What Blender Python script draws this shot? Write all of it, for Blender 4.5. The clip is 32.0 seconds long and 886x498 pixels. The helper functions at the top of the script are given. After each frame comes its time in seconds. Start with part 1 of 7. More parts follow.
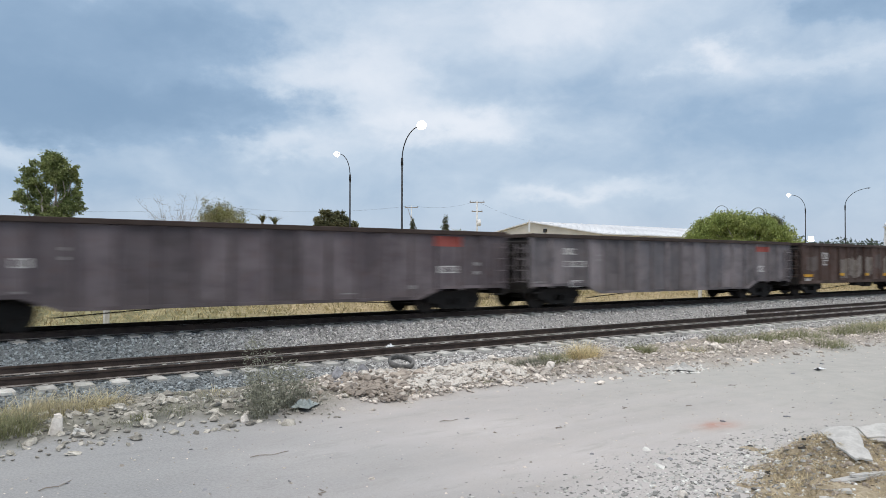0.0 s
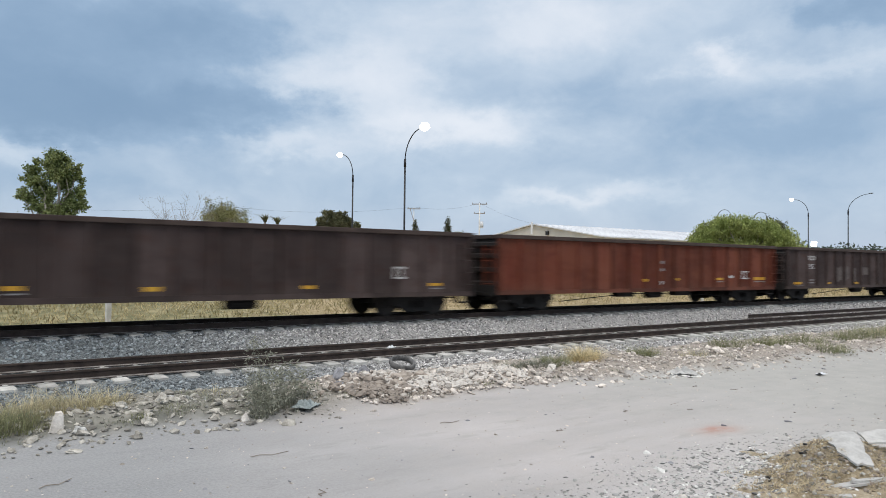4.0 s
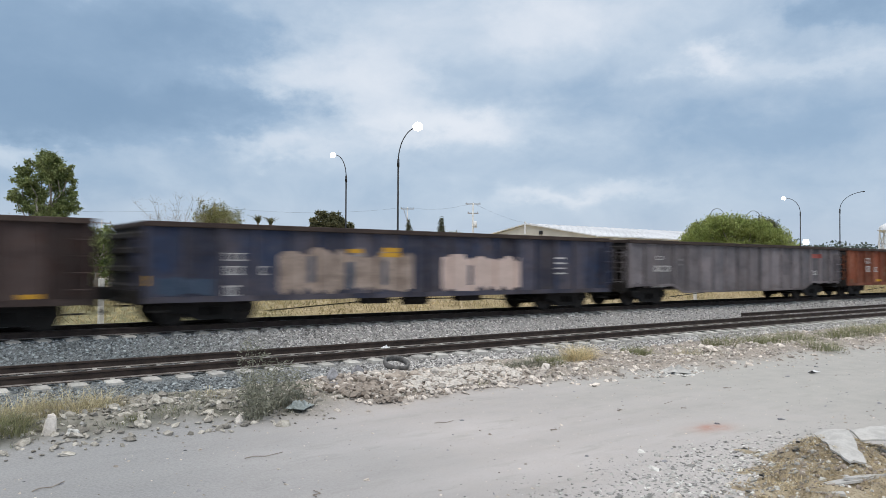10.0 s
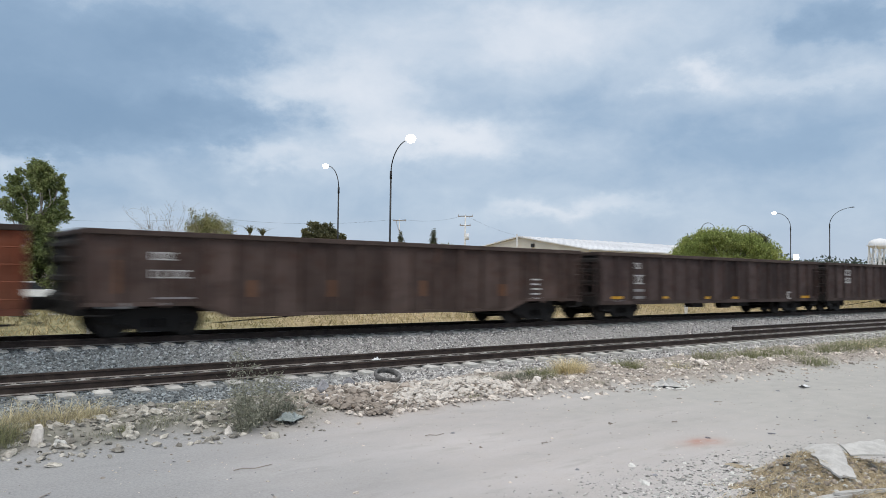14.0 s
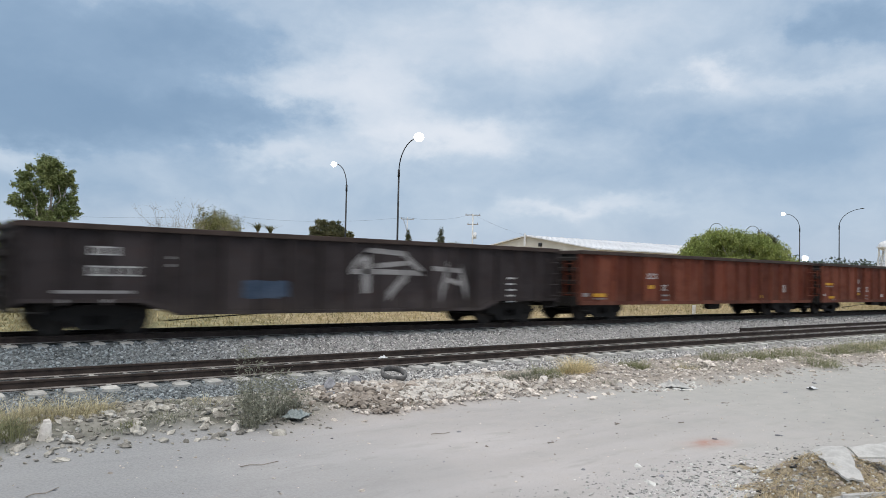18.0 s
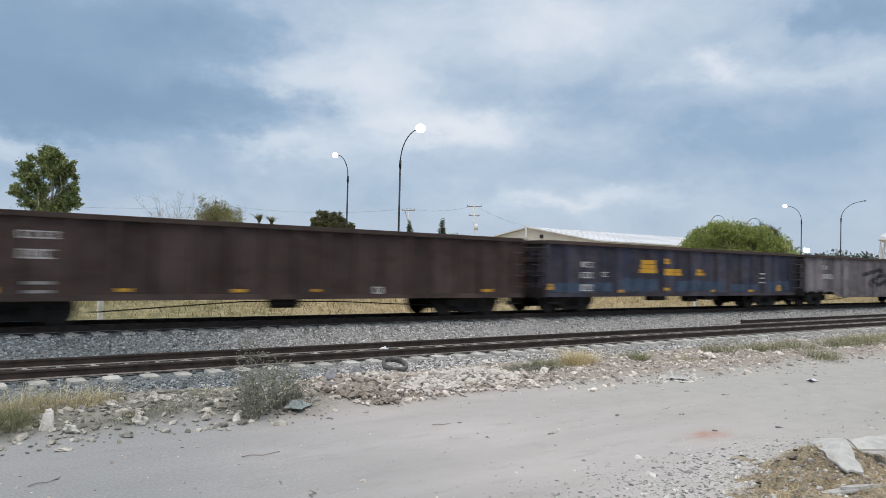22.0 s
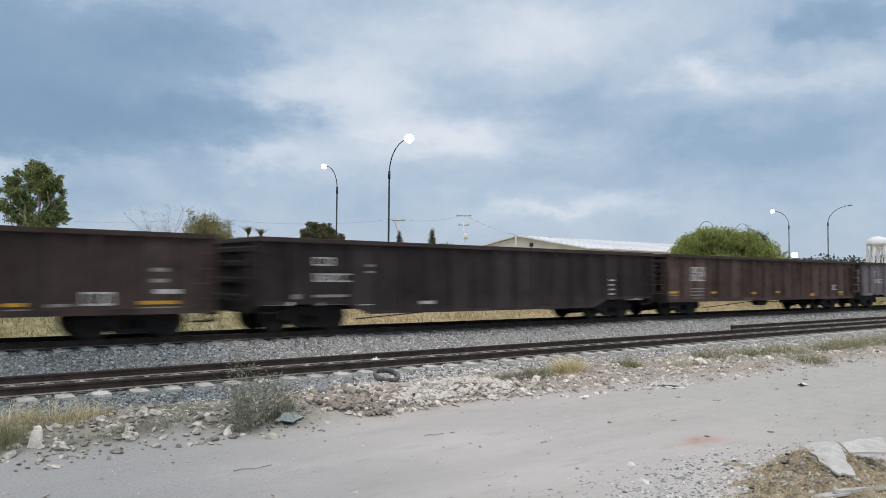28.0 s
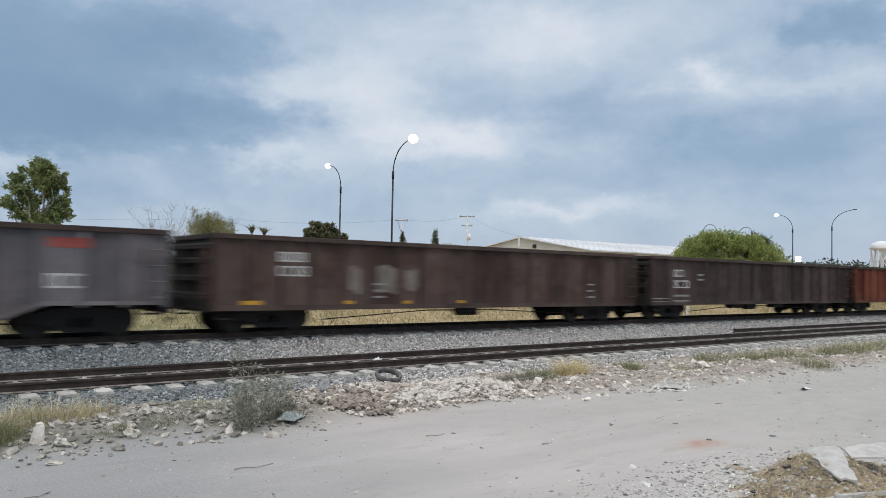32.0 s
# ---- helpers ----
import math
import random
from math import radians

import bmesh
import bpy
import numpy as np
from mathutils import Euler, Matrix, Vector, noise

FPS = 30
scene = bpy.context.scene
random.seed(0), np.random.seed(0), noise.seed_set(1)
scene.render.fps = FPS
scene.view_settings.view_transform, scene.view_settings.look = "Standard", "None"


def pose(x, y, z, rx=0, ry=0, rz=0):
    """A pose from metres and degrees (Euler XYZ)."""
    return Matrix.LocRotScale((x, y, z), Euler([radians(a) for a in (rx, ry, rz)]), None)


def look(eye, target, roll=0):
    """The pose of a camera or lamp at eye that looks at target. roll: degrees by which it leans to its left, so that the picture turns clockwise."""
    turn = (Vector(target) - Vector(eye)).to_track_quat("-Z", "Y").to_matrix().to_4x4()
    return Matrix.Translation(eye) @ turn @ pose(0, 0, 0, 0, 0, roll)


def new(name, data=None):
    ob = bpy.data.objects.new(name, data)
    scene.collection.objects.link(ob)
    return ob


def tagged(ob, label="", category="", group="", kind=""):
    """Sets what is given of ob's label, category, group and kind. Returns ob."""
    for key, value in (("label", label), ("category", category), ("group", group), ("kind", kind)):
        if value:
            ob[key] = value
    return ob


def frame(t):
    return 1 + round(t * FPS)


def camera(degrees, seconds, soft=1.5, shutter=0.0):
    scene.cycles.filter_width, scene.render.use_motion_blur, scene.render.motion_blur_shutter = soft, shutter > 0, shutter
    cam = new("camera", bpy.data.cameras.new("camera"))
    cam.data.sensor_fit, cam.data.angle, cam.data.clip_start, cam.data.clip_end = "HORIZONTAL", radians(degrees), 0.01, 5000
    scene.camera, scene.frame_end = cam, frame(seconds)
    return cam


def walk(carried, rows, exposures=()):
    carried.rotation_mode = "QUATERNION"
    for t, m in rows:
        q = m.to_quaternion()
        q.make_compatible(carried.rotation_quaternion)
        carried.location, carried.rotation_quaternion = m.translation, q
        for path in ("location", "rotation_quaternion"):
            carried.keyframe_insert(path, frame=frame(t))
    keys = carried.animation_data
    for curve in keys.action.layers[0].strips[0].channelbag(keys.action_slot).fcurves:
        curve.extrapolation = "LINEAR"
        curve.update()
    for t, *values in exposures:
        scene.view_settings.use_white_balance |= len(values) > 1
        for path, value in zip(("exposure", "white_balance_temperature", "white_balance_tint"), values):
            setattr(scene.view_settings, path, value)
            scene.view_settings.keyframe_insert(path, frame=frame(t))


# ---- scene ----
EYE = Vector((0.0, 0.0, 2.17))


def aim(yaw, pitch, roll):
    """Pose of the camera: yaw to the right of the track's normal, pitch up, roll as in look()."""
    a, b = radians(yaw), radians(pitch)
    return look(EYE, EYE + Vector((math.sin(a) * math.cos(b), math.cos(a) * math.cos(b), math.sin(b))), roll)


cam = camera(61.0, 32.0, soft=0.85, shutter=0.75)
PATH = [
    (0, 37.01, 1.06, 0.11), (0.5, 36.91, 0.87, 0.22), (1, 37.16, 0.90, 0.15), (1.5, 37.17, 0.88, 0.12), (2, 37.10, 1.30, 0.32),
    (2.5, 36.95, 1.46, 0.28), (3, 37.09, 1.36, 0.46), (3.5, 36.89, 1.13, 0.51), (5.5, 36.97, 1.29, 0.88), (6, 36.98, 1.16, 0.78),
    (6.5, 36.95, 1.08, 0.68), (7, 36.81, 1.22, 0.78), (7.5, 37.03, 1.31, 0.74), (8, 37.01, 1.42, 0.63), (8.5, 37.16, 1.39, 0.48),
    (9, 37.18, 1.39, 0.64), (9.5, 37.08, 1.35, 0.51), (10, 37.33, 1.18, 0.36), (10.5, 37.25, 1.24, 0.44), (11, 37.77, 1.27, 0.54),
    (11.5, 37.99, 1.50, 0.47), (12, 39.16, 1.90, 0.86), (12.5, 38.84, 1.77, 0.96), (13, 38.44, 1.99, 1.05), (13.5, 38.16, 2.31, 0.88),
    (14, 37.93, 2.10, 0.78), (14.5, 37.82, 2.02, 0.80), (16.5, 37.45, 1.78, 1.11), (17, 37.46, 1.89, 1.09), (17.5, 37.54, 1.92, 1.04),
    (18, 37.37, 1.99, 1.21), (18.5, 37.31, 1.95, 1.12), (19, 37.34, 1.83, 1.08), (19.5, 37.34, 1.90, 1.05), (20, 37.28, 1.80, 1.03),
    (20.5, 37.13, 1.79, 1.00), (21, 37.02, 1.67, 1.08), (21.5, 37.22, 1.50, 1.27), (22, 37.29, 1.33, 1.36), (22.5, 37.51, 1.32, 1.36),
    (23, 37.59, 1.34, 1.47), (23.5, 37.56, 1.33, 1.50), (24, 37.59, 1.41, 1.57), (24.5, 37.57, 1.33, 1.63), (25, 37.68, 1.38, 1.52),
    (25.5, 37.59, 1.39, 1.50), (27.5, 37.99, 1.92, 0.82), (28, 38.03, 2.08, 0.54), (28.5, 37.76, 2.30, 0.59), (29, 37.74, 2.25, 0.72),
    (29.5, 37.84, 2.28, 0.83), (30, 37.74, 2.10, 0.87), (30.5, 37.64, 2.09, 1.05), (31, 37.61, 2.03, 1.12), (31.5, 37.71, 2.05, 1.09),
    (32, 37.80, 2.12, 1.09),
]
walk(cam, [(t, aim(yaw, pitch, roll)) for t, yaw, pitch, roll in PATH], exposures=[(0, 0.07), (8, 0.03), (18, -0.01), (25, -0.04), (32, -0.08)])


# ---- world and light ----
class Nodes:
    """Short hand for node trees."""

    def __init__(self, tree):
        self.tree = tree

    def add(self, kind, **sockets):
        node = self.tree.nodes.new(kind)
        for key, value in sockets.items():
            self.put(node, key.replace("_", " "), value)
        return node

    def put(self, node, key, value):
        sock = node.inputs[int(key)] if str(key).isdigit() else node.inputs[key]
        if isinstance(value, bpy.types.NodeSocket):
            self.tree.links.new(value, sock)
        else:
            sock.default_value = value

    def math(self, op, a, b=0.0, c=0.0):
        node = self.tree.nodes.new("ShaderNodeMath")
        node.operation = op
        for i, v in enumerate((a, b, c)):
            self.put(node, i, v)
        return node.outputs[0]

    def vec(self, op, a, b=(0, 0, 0)):
        node = self.tree.nodes.new("ShaderNodeVectorMath")
        node.operation = op
        self.put(node, 0, a)
        self.put(node, 1, b)
        return node.outputs[0]

    def mix(self, fac, a, b, blend="MIX"):
        node = self.tree.nodes.new("ShaderNodeMix")
        node.data_type, node.blend_type = "RGBA", blend
        for i, v in ((0, fac), (6, a), (7, b)):
            if not isinstance(v, bpy.types.NodeSocket) and i and len(v) == 3:
                v = (*v, 1)
            self.put(node, i, v)
        return node.outputs[2]

    def noise(self, vector, scale, detail=4.0, rough=0.55):
        node = self.add("ShaderNodeTexNoise", Vector=vector, Scale=scale, Detail=detail, Roughness=rough)
        return node.outputs[0]

    def ramp(self, value, lo, hi, a=0.0, b=1.0):
        node = self.add("ShaderNodeMapRange", Value=value)
        node.interpolation_type = "SMOOTHSTEP"
        for i, v in zip((1, 2, 3, 4), (lo, hi, a, b)):
            node.inputs[i].default_value = v
        return node.outputs[0]


def sky():
    world = bpy.data.worlds.new("dusk_sky")
    scene.world = world
    world.use_nodes = True
    n = Nodes(world.node_tree)
    world.node_tree.nodes.clear()
    air = n.add("ShaderNodeTexSky")
    air.sky_type, air.sun_disc = "NISHITA", False
    air.sun_elevation, air.sun_rotation = radians(55), radians(-140)
    air.air_density, air.dust_density, air.ozone_density = 1.2, 1.5, 2.0
    way = n.add("ShaderNodeTexCoord").outputs["Generated"]
    parts = n.add("ShaderNodeSeparateXYZ", Vector=way).outputs
    az = n.math("MULTIPLY", n.math("ARCTAN2", parts[0], parts[1]), 57.2958)
    el = n.math("MULTIPLY", n.math("ARCSINE", parts[2]), 57.2958)
    flat = n.add("ShaderNodeCombineXYZ", X=n.math("MULTIPLY", az, 0.072), Y=n.math("MULTIPLY", el, 0.115)).outputs[0]
    warp = n.add("ShaderNodeTexNoise", Vector=flat, Scale=1.3, Detail=3.0).outputs[1]
    bent = n.vec("ADD", flat, n.vec("MULTIPLY", n.vec("SUBTRACT", warp, (0.5, 0.5, 0.5)), (0.55, 0.5, 0)))
    big = n.noise(bent, 1.0, 8.0, 0.58)
    fine = n.noise(bent, 3.0, 9.0, 0.55)
    value = n.math("ADD", n.math("MULTIPLY", n.math("SUBTRACT", big, 0.48), 0.42), n.math("MULTIPLY", n.math("SUBTRACT", fine, 0.5), 0.34))
    # cloud banks with ragged rims: azimuth, elevation, half widths, brightness
    sway = n.add("ShaderNodeSeparateXYZ", Vector=n.add("ShaderNodeTexNoise", Vector=flat, Scale=2.6, Detail=6.0, Roughness=0.62).outputs[1]).outputs
    az = n.math("ADD", az, n.math("MULTIPLY", n.math("SUBTRACT", sway[0], 0.5), 13.0))
    rise = n.math("ADD", el, n.math("MULTIPLY", n.math("SUBTRACT", sway[1], 0.5), 5.0))
    for a, e, wa, we, gain in CLOUDS:
        da = n.math("DIVIDE", n.math("SUBTRACT", az, a), wa)
        de = n.math("DIVIDE", n.math("SUBTRACT", rise, e), we)
        far = n.math("ADD", n.math("MULTIPLY", da, da), n.math("MULTIPLY", de, de))
        value = n.math("ADD", value, n.math("MULTIPLY", n.math("EXPONENT", n.math("MULTIPLY", far, -1.0)), gain))
    cover = n.ramp(value, -0.82, 0.80)
    cloud = n.add("ShaderNodeValToRGB", Fac=cover)
    stops = cloud.color_ramp.elements
    stops[0].position, stops[0].color = 0.0, (0.235, 0.36, 0.53, 1)
    stops[1].position, stops[1].color = 1.0, (0.86, 0.90, 0.97, 1)
    for at, colour in ((0.33, (0.34, 0.475, 0.65, 1)), (0.60, (0.555, 0.665, 0.80, 1))):
        stop = stops.new(at)
        stop.color = colour
    # the cloud deck brightens towards the zenith
    deck = n.mix(n.ramp(el, 21.0, 55.0), cloud.outputs[0], (1.22, 1.22, 1.22))
    low = n.ramp(el, 0.0, 6.0, 0.45, 0.0)
    deck = n.mix(low, deck, (0.60, 0.665, 0.775))
    haze = n.vec("SCALE", air.outputs[0])
    n.put(haze.node, "Scale", 0.06)
    total = n.mix(0.9, haze, deck)
    back = n.add("ShaderNodeBackground", Color=total, Strength=1.0)
    out = n.add("ShaderNodeOutputWorld")
    world.node_tree.links.new(back.outputs[0], out.inputs[0])


CLOUDS = [(10, 11, 9, 2.6, -0.45), (20, 11.2, 6, 1.5, -0.35), (6, 14, 9, 3, -0.38), (13, 17, 10, 2, -0.25), (7.5, 7.6, 2.6, 1.1, 0.3), (8, 9.2, 7, 1.5, -0.28), (10, 5.5, 8, 1.6, -0.16), (17, 8.5, 5, 1.2, -0.1), (19, 16, 5, 2.6, -0.32), (25, 11.8, 4, 0.9, -0.2), (9, 19.5, 5, 1.5, 0.1),
          (28, 13, 6, 2.2, 0.28), (33, 15, 4, 3, 0.25), (37, 10.4, 7, 1.3, 0.5), (25, 8.8, 5, 0.8, 0.3), (43, 12.6, 5, 0.9, 0.0), (49, 12.3, 5, 1.2, -0.12),
          (45, 18, 9, 2.2, 0.4), (56.5, 14.6, 2.5, 0.8, 0.4), (63.5, 13.7, 5, 0.7, 0.2), (66, 17, 4, 1.2, -0.4), (57, 9.5, 10, 2.2, -0.18), (47.8, 5.3, 7, 0.6, 0.3), (65, 8, 8, 4, -0.08)]
sky()
sun_data = bpy.data.lights.new("sun", "SUN")
sun_data.energy, sun_data.angle, sun_data.color = 1.15, radians(30), (1.0, 0.95, 0.89)
sun = new("sun", sun_data)
sun.matrix_world = look((-26, -12, 60), (0, 20, 0))


# ---- materials ----
def material(name, rough=0.9, metal=0.0):
    mat = bpy.data.materials.new(name)
    mat.use_nodes = True
    n = Nodes(mat.node_tree)
    bsdf = mat.node_tree.nodes["Principled BSDF"]
    bsdf.inputs["Roughness"].default_value = rough
    bsdf.inputs["Metallic"].default_value = metal
    return mat, n, bsdf


def bump(n, bsdf, height, strength, distance):
    node = n.add("ShaderNodeBump", Height=height, Strength=strength, Distance=distance)
    n.put(bsdf, "Normal", node.outputs[0])


def surface(name, dark, light, scale=3.0, fine=40.0, rough=0.9, metal=0.0, relief=0.3, depth=0.01, island=0.0, space="Object", spread=0.0, thin=0.0, left_shade=None):
    """Two colours mixed at two scales, with grain. island, spread: how far pieces of a mesh, or objects, differ."""
    mat, n, bsdf = material(name, rough, metal)
    at = n.add("ShaderNodeTexCoord").outputs["Object"] if space == "Object" else n.add("ShaderNodeNewGeometry").outputs["Position"]
    if spread:
        at = n.vec("ADD", at, n.add("ShaderNodeCombineXYZ", X=n.math("MULTIPLY", n.add("ShaderNodeObjectInfo").outputs["Random"], 60.0)).outputs[0])
    coarse, grain = n.noise(at, scale, 5.0), n.noise(at, fine, 3.0)
    fac = n.ramp(n.math("ADD", n.math("MULTIPLY", coarse, 0.65), n.math("MULTIPLY", grain, 0.35)), 0.36, 0.64)
    colour = n.mix(fac, dark, light)
    if left_shade:
        # lens shading painted in: stone darker and cooler up to about x = 9
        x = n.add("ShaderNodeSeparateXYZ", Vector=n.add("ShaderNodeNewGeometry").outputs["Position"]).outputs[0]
        colour = n.mix(n.ramp(n.math("ADD", x, n.math("MULTIPLY", coarse, 3.0)), 5.5, 12.0, 1.0, 0.0), colour, left_shade, "MULTIPLY")
    vary = None
    if island:
        vary = n.ramp(n.add("ShaderNodeNewGeometry").outputs["Random Per Island"], 0.0, 1.0, 1 - island, 1 + island)
    elif spread:
        vary = n.ramp(n.add("ShaderNodeObjectInfo").outputs["Random"], 0.0, 1.0, 1 - spread, 1 + spread)
    if vary is not None:
        node = n.vec("SCALE", colour)
        n.put(node.node, "Scale", vary)
        colour = node
    n.put(bsdf, "Base Color", colour)
    if relief:
        bump(n, bsdf, grain, relief, depth)
    if thin:
        glow = n.add("ShaderNodeBsdfTranslucent", Color=colour)
        both = n.add("ShaderNodeMixShader", Fac=thin)
        mat.node_tree.links.new(bsdf.outputs[0], both.inputs[1])
        mat.node_tree.links.new(glow.outputs[0], both.inputs[2])
        mat.node_tree.links.new(both.outputs[0], mat.node_tree.nodes["Material Output"].inputs[0])
    return mat


def car_paint(name, base, worn, rust, amount, streak=0.5):
    """Old freight-car paint: bay by bay fading, rust, vertical dirt streaks."""
    mat, n, bsdf = material(name, 0.85)
    own = n.add("ShaderNodeObjectInfo").outputs["Random"]
    here = n.add("ShaderNodeTexCoord").outputs["Object"]
    at = n.vec("ADD", here, n.add("ShaderNodeCombineXYZ", X=n.math("MULTIPLY", own, 90.0)).outputs[0])
    big = n.noise(at, 0.55, 5.0, 0.6)
    patch = n.noise(at, 2.6, 6.0, 0.65)
    run = n.noise(n.vec("MULTIPLY", at, (5.0, 5.0, 0.35)), 1.6, 5.0, 0.6)
    grain = n.noise(at, 38.0, 3.0)
    colour = n.mix(n.ramp(n.math("ADD", big, n.math("MULTIPLY", grain, 0.15)), 0.42, 0.72), base, worn)
    panel = n.noise(n.vec("MULTIPLY", at, (0.95, 0.0, 0.12)), 1.0, 2.0, 0.5)
    colour = n.mix(n.math("MULTIPLY", n.ramp(panel, 0.45, 0.62), 0.6), colour, worn)
    colour = n.mix(n.math("MULTIPLY", n.ramp(patch, 0.62 - 0.25 * amount, 0.75), amount), colour, rust)
    blotch = n.noise(n.vec("MULTIPLY", at, (0.8, 0.8, 1.5)), 0.9, 5.0, 0.65)
    colour = n.mix(n.math("MULTIPLY", n.ramp(blotch, 0.45, 0.68), 0.45), colour, tuple(0.5 * c for c in base))
    # each bay between two ribs was painted and has weathered on its own
    bay = n.math("FLOOR", n.math("DIVIDE", n.math("ADD", n.add("ShaderNodeSeparateXYZ", Vector=here).outputs[0], 8.18), 0.9089))
    dice = n.add("ShaderNodeTexWhiteNoise")
    dice.noise_dimensions = "2D"
    n.put(dice, "Vector", n.add("ShaderNodeCombineXYZ", X=bay, Y=n.math("MULTIPLY", own, 37.0)).outputs[0])
    faded = n.vec("SCALE", colour)
    n.put(faded.node, "Scale", n.ramp(dice.outputs[0], 0.0, 1.0, 0.70, 1.20))
    colour = n.mix(n.math("MULTIPLY", n.ramp(run, 0.48, 0.75), streak), faded, (0.03, 0.024, 0.021))
    # dust thrown up from the ballast clings to the lowest part
    low = n.ramp(n.add("ShaderNodeSeparateXYZ", Vector=here).outputs[2], 0.55, 1.05, 0.22, 0.0)
    colour = n.mix(n.math("MULTIPLY", low, n.ramp(patch, 0.3, 0.6)), colour, (0.12, 0.098, 0.085))
    n.put(bsdf, "Base Color", colour)
    n.put(bsdf, "Roughness", n.ramp(patch, 0.3, 0.7, 0.66, 0.9))
    n.put(bsdf, "Specular IOR Level", 0.16)
    bump(n, bsdf, n.math("ADD", patch, n.math("MULTIPLY", grain, 0.3)), 0.25, 0.01)
    return mat


M = {}
M["dark"] = car_paint("black_brown_paint", (0.0480, 0.0335, 0.0315), (0.081, 0.0590, 0.0550), (0.070, 0.031, 0.0200), 0.5)
M["black_paint"] = car_paint("grey_black_paint", (0.0300, 0.0245, 0.0255), (0.052, 0.0430, 0.0440), (0.062, 0.036, 0.029), 0.4)
M["umber"] = car_paint("umber_paint", (0.0610, 0.0400, 0.0345), (0.105, 0.0750, 0.0660), (0.080, 0.036, 0.0215), 0.55)
M["red"] = car_paint("oxide_red_paint", (0.126, 0.0320, 0.0190), (0.165, 0.056, 0.0350), (0.150, 0.050, 0.024), 0.6)
M["orange"] = car_paint("faded_orange_red_paint", (0.200, 0.055, 0.029), (0.235, 0.092, 0.056), (0.170, 0.060, 0.028), 0.5)
M["grey"] = car_paint("weathered_grey_paint", (0.128, 0.124, 0.137), (0.218, 0.194, 0.202), (0.140, 0.096, 0.082), 0.4, 0.4)
M["slate"] = car_paint("slate_grey_paint", (0.102, 0.086, 0.096), (0.160, 0.138, 0.148), (0.115, 0.072, 0.060), 0.5, 0.45)
M["navy"] = car_paint("dull_blue_paint", (0.0300, 0.046, 0.092), (0.096, 0.088, 0.106), (0.076, 0.053, 0.047), 0.6, 0.5)
M["blue"] = car_paint("faded_blue_paint", (0.0310, 0.043, 0.078), (0.080, 0.072, 0.088), (0.062, 0.040, 0.036), 0.7, 0.5)
M["rim"] = surface("grimy_rim", (0.034, 0.022, 0.018), (0.066, 0.045, 0.038), 2.0, 30.0, 0.9, spread=0.2)
# near-black steel: shade of the gaps between cars painted into the ends
M["end_shade"] = surface("end_shade_steel", (0.0075, 0.006, 0.0055), (0.020, 0.015, 0.013), 2.0, 30.0, 0.9)
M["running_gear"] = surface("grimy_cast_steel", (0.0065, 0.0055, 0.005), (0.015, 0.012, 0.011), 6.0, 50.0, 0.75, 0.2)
M["tread"] = surface("worn_wheel_steel", (0.014, 0.012, 0.011), (0.034, 0.028, 0.025), 5.0, 40.0, 0.6, 0.4)
for key, dark, light in (("white", (0.42, 0.41, 0.40), (0.58, 0.57, 0.56)), ("red_mark", (0.25, 0.055, 0.045), (0.33, 0.09, 0.075)),
                         ("grey_mark", (0.20, 0.19, 0.19), (0.30, 0.29, 0.29)), ("yellow", (0.50, 0.26, 0.025), (0.62, 0.35, 0.04)),
                         ("pale", (0.125, 0.105, 0.092), (0.21, 0.185, 0.165)), ("dim", (0.085, 0.068, 0.062), (0.125, 0.104, 0.096)), ("orange_mark", (0.11, 0.050, 0.026), (0.16, 0.075, 0.038)),
                         ("tan", (0.20, 0.155, 0.130), (0.40, 0.315, 0.265)), ("pink", (0.50, 0.39, 0.345), (0.62, 0.49, 0.44)),
                         ("blue_mark", (0.026, 0.048, 0.085), (0.055, 0.080, 0.125)), ("black", (0.03, 0.03, 0.034), (0.05, 0.05, 0.054)),
                         ("chalk", (0.22, 0.21, 0.21), (0.33, 0.32, 0.315))):
    M[key] = surface(key + "_lettering", dark, light, 3.0, 25.0, 0.85, relief=0.0)
# pale foot: dust, plus light reflected off the foot painted in
M["rail_foot"] = surface("dusty_glinting_foot", (0.13, 0.115, 0.105), (0.30, 0.275, 0.255), 5.0, 40.0, 0.9, space="World")
M["rail"] = surface("rusty_rail", (0.026, 0.018, 0.015), (0.062, 0.044, 0.037), 4.0, 60.0, 0.8, 0.2, space="World")
M["rail_head"] = surface("dull_rail_head", (0.05, 0.04, 0.034), (0.10, 0.084, 0.074), 6.0, 50.0, 0.5, 0.6, space="World")
M["concrete"] = surface("sleeper_concrete", (0.38, 0.37, 0.35), (0.56, 0.55, 0.52), 6.0, 50.0, 0.92, spread=0.15)
M["stone"] = surface("ballast_stone", (0.29, 0.278, 0.270), (0.63, 0.612, 0.597), 14.0, 60.0, 0.95, island=0.55, left_shade=(0.50, 0.57, 0.61))
M["bed"] = surface("ballast_bed", (0.165, 0.159, 0.153), (0.58, 0.565, 0.55), 26.0, 45.0, 0.95, relief=0.9, depth=0.05, left_shade=(0.50, 0.57, 0.61))
M["rubble"] = surface("pale_rubble", (0.37, 0.325, 0.285), (0.66, 0.605, 0.55), 9.0, 50.0, 0.95, island=0.4)
M["earthy"] = surface("earthy_stone", (0.235, 0.22, 0.19), (0.46, 0.435, 0.39), 9.0, 50.0, 0.95, island=0.4)
M["white_rock"] = surface("white_limestone", (0.53, 0.485, 0.44), (0.76, 0.715, 0.66), 8.0, 40.0, 0.9, spread=0.12)
M["dark_rock"] = surface("grey_rock", (0.16, 0.16, 0.17), (0.29, 0.29, 0.31), 8.0, 40.0, 0.9, spread=0.2)
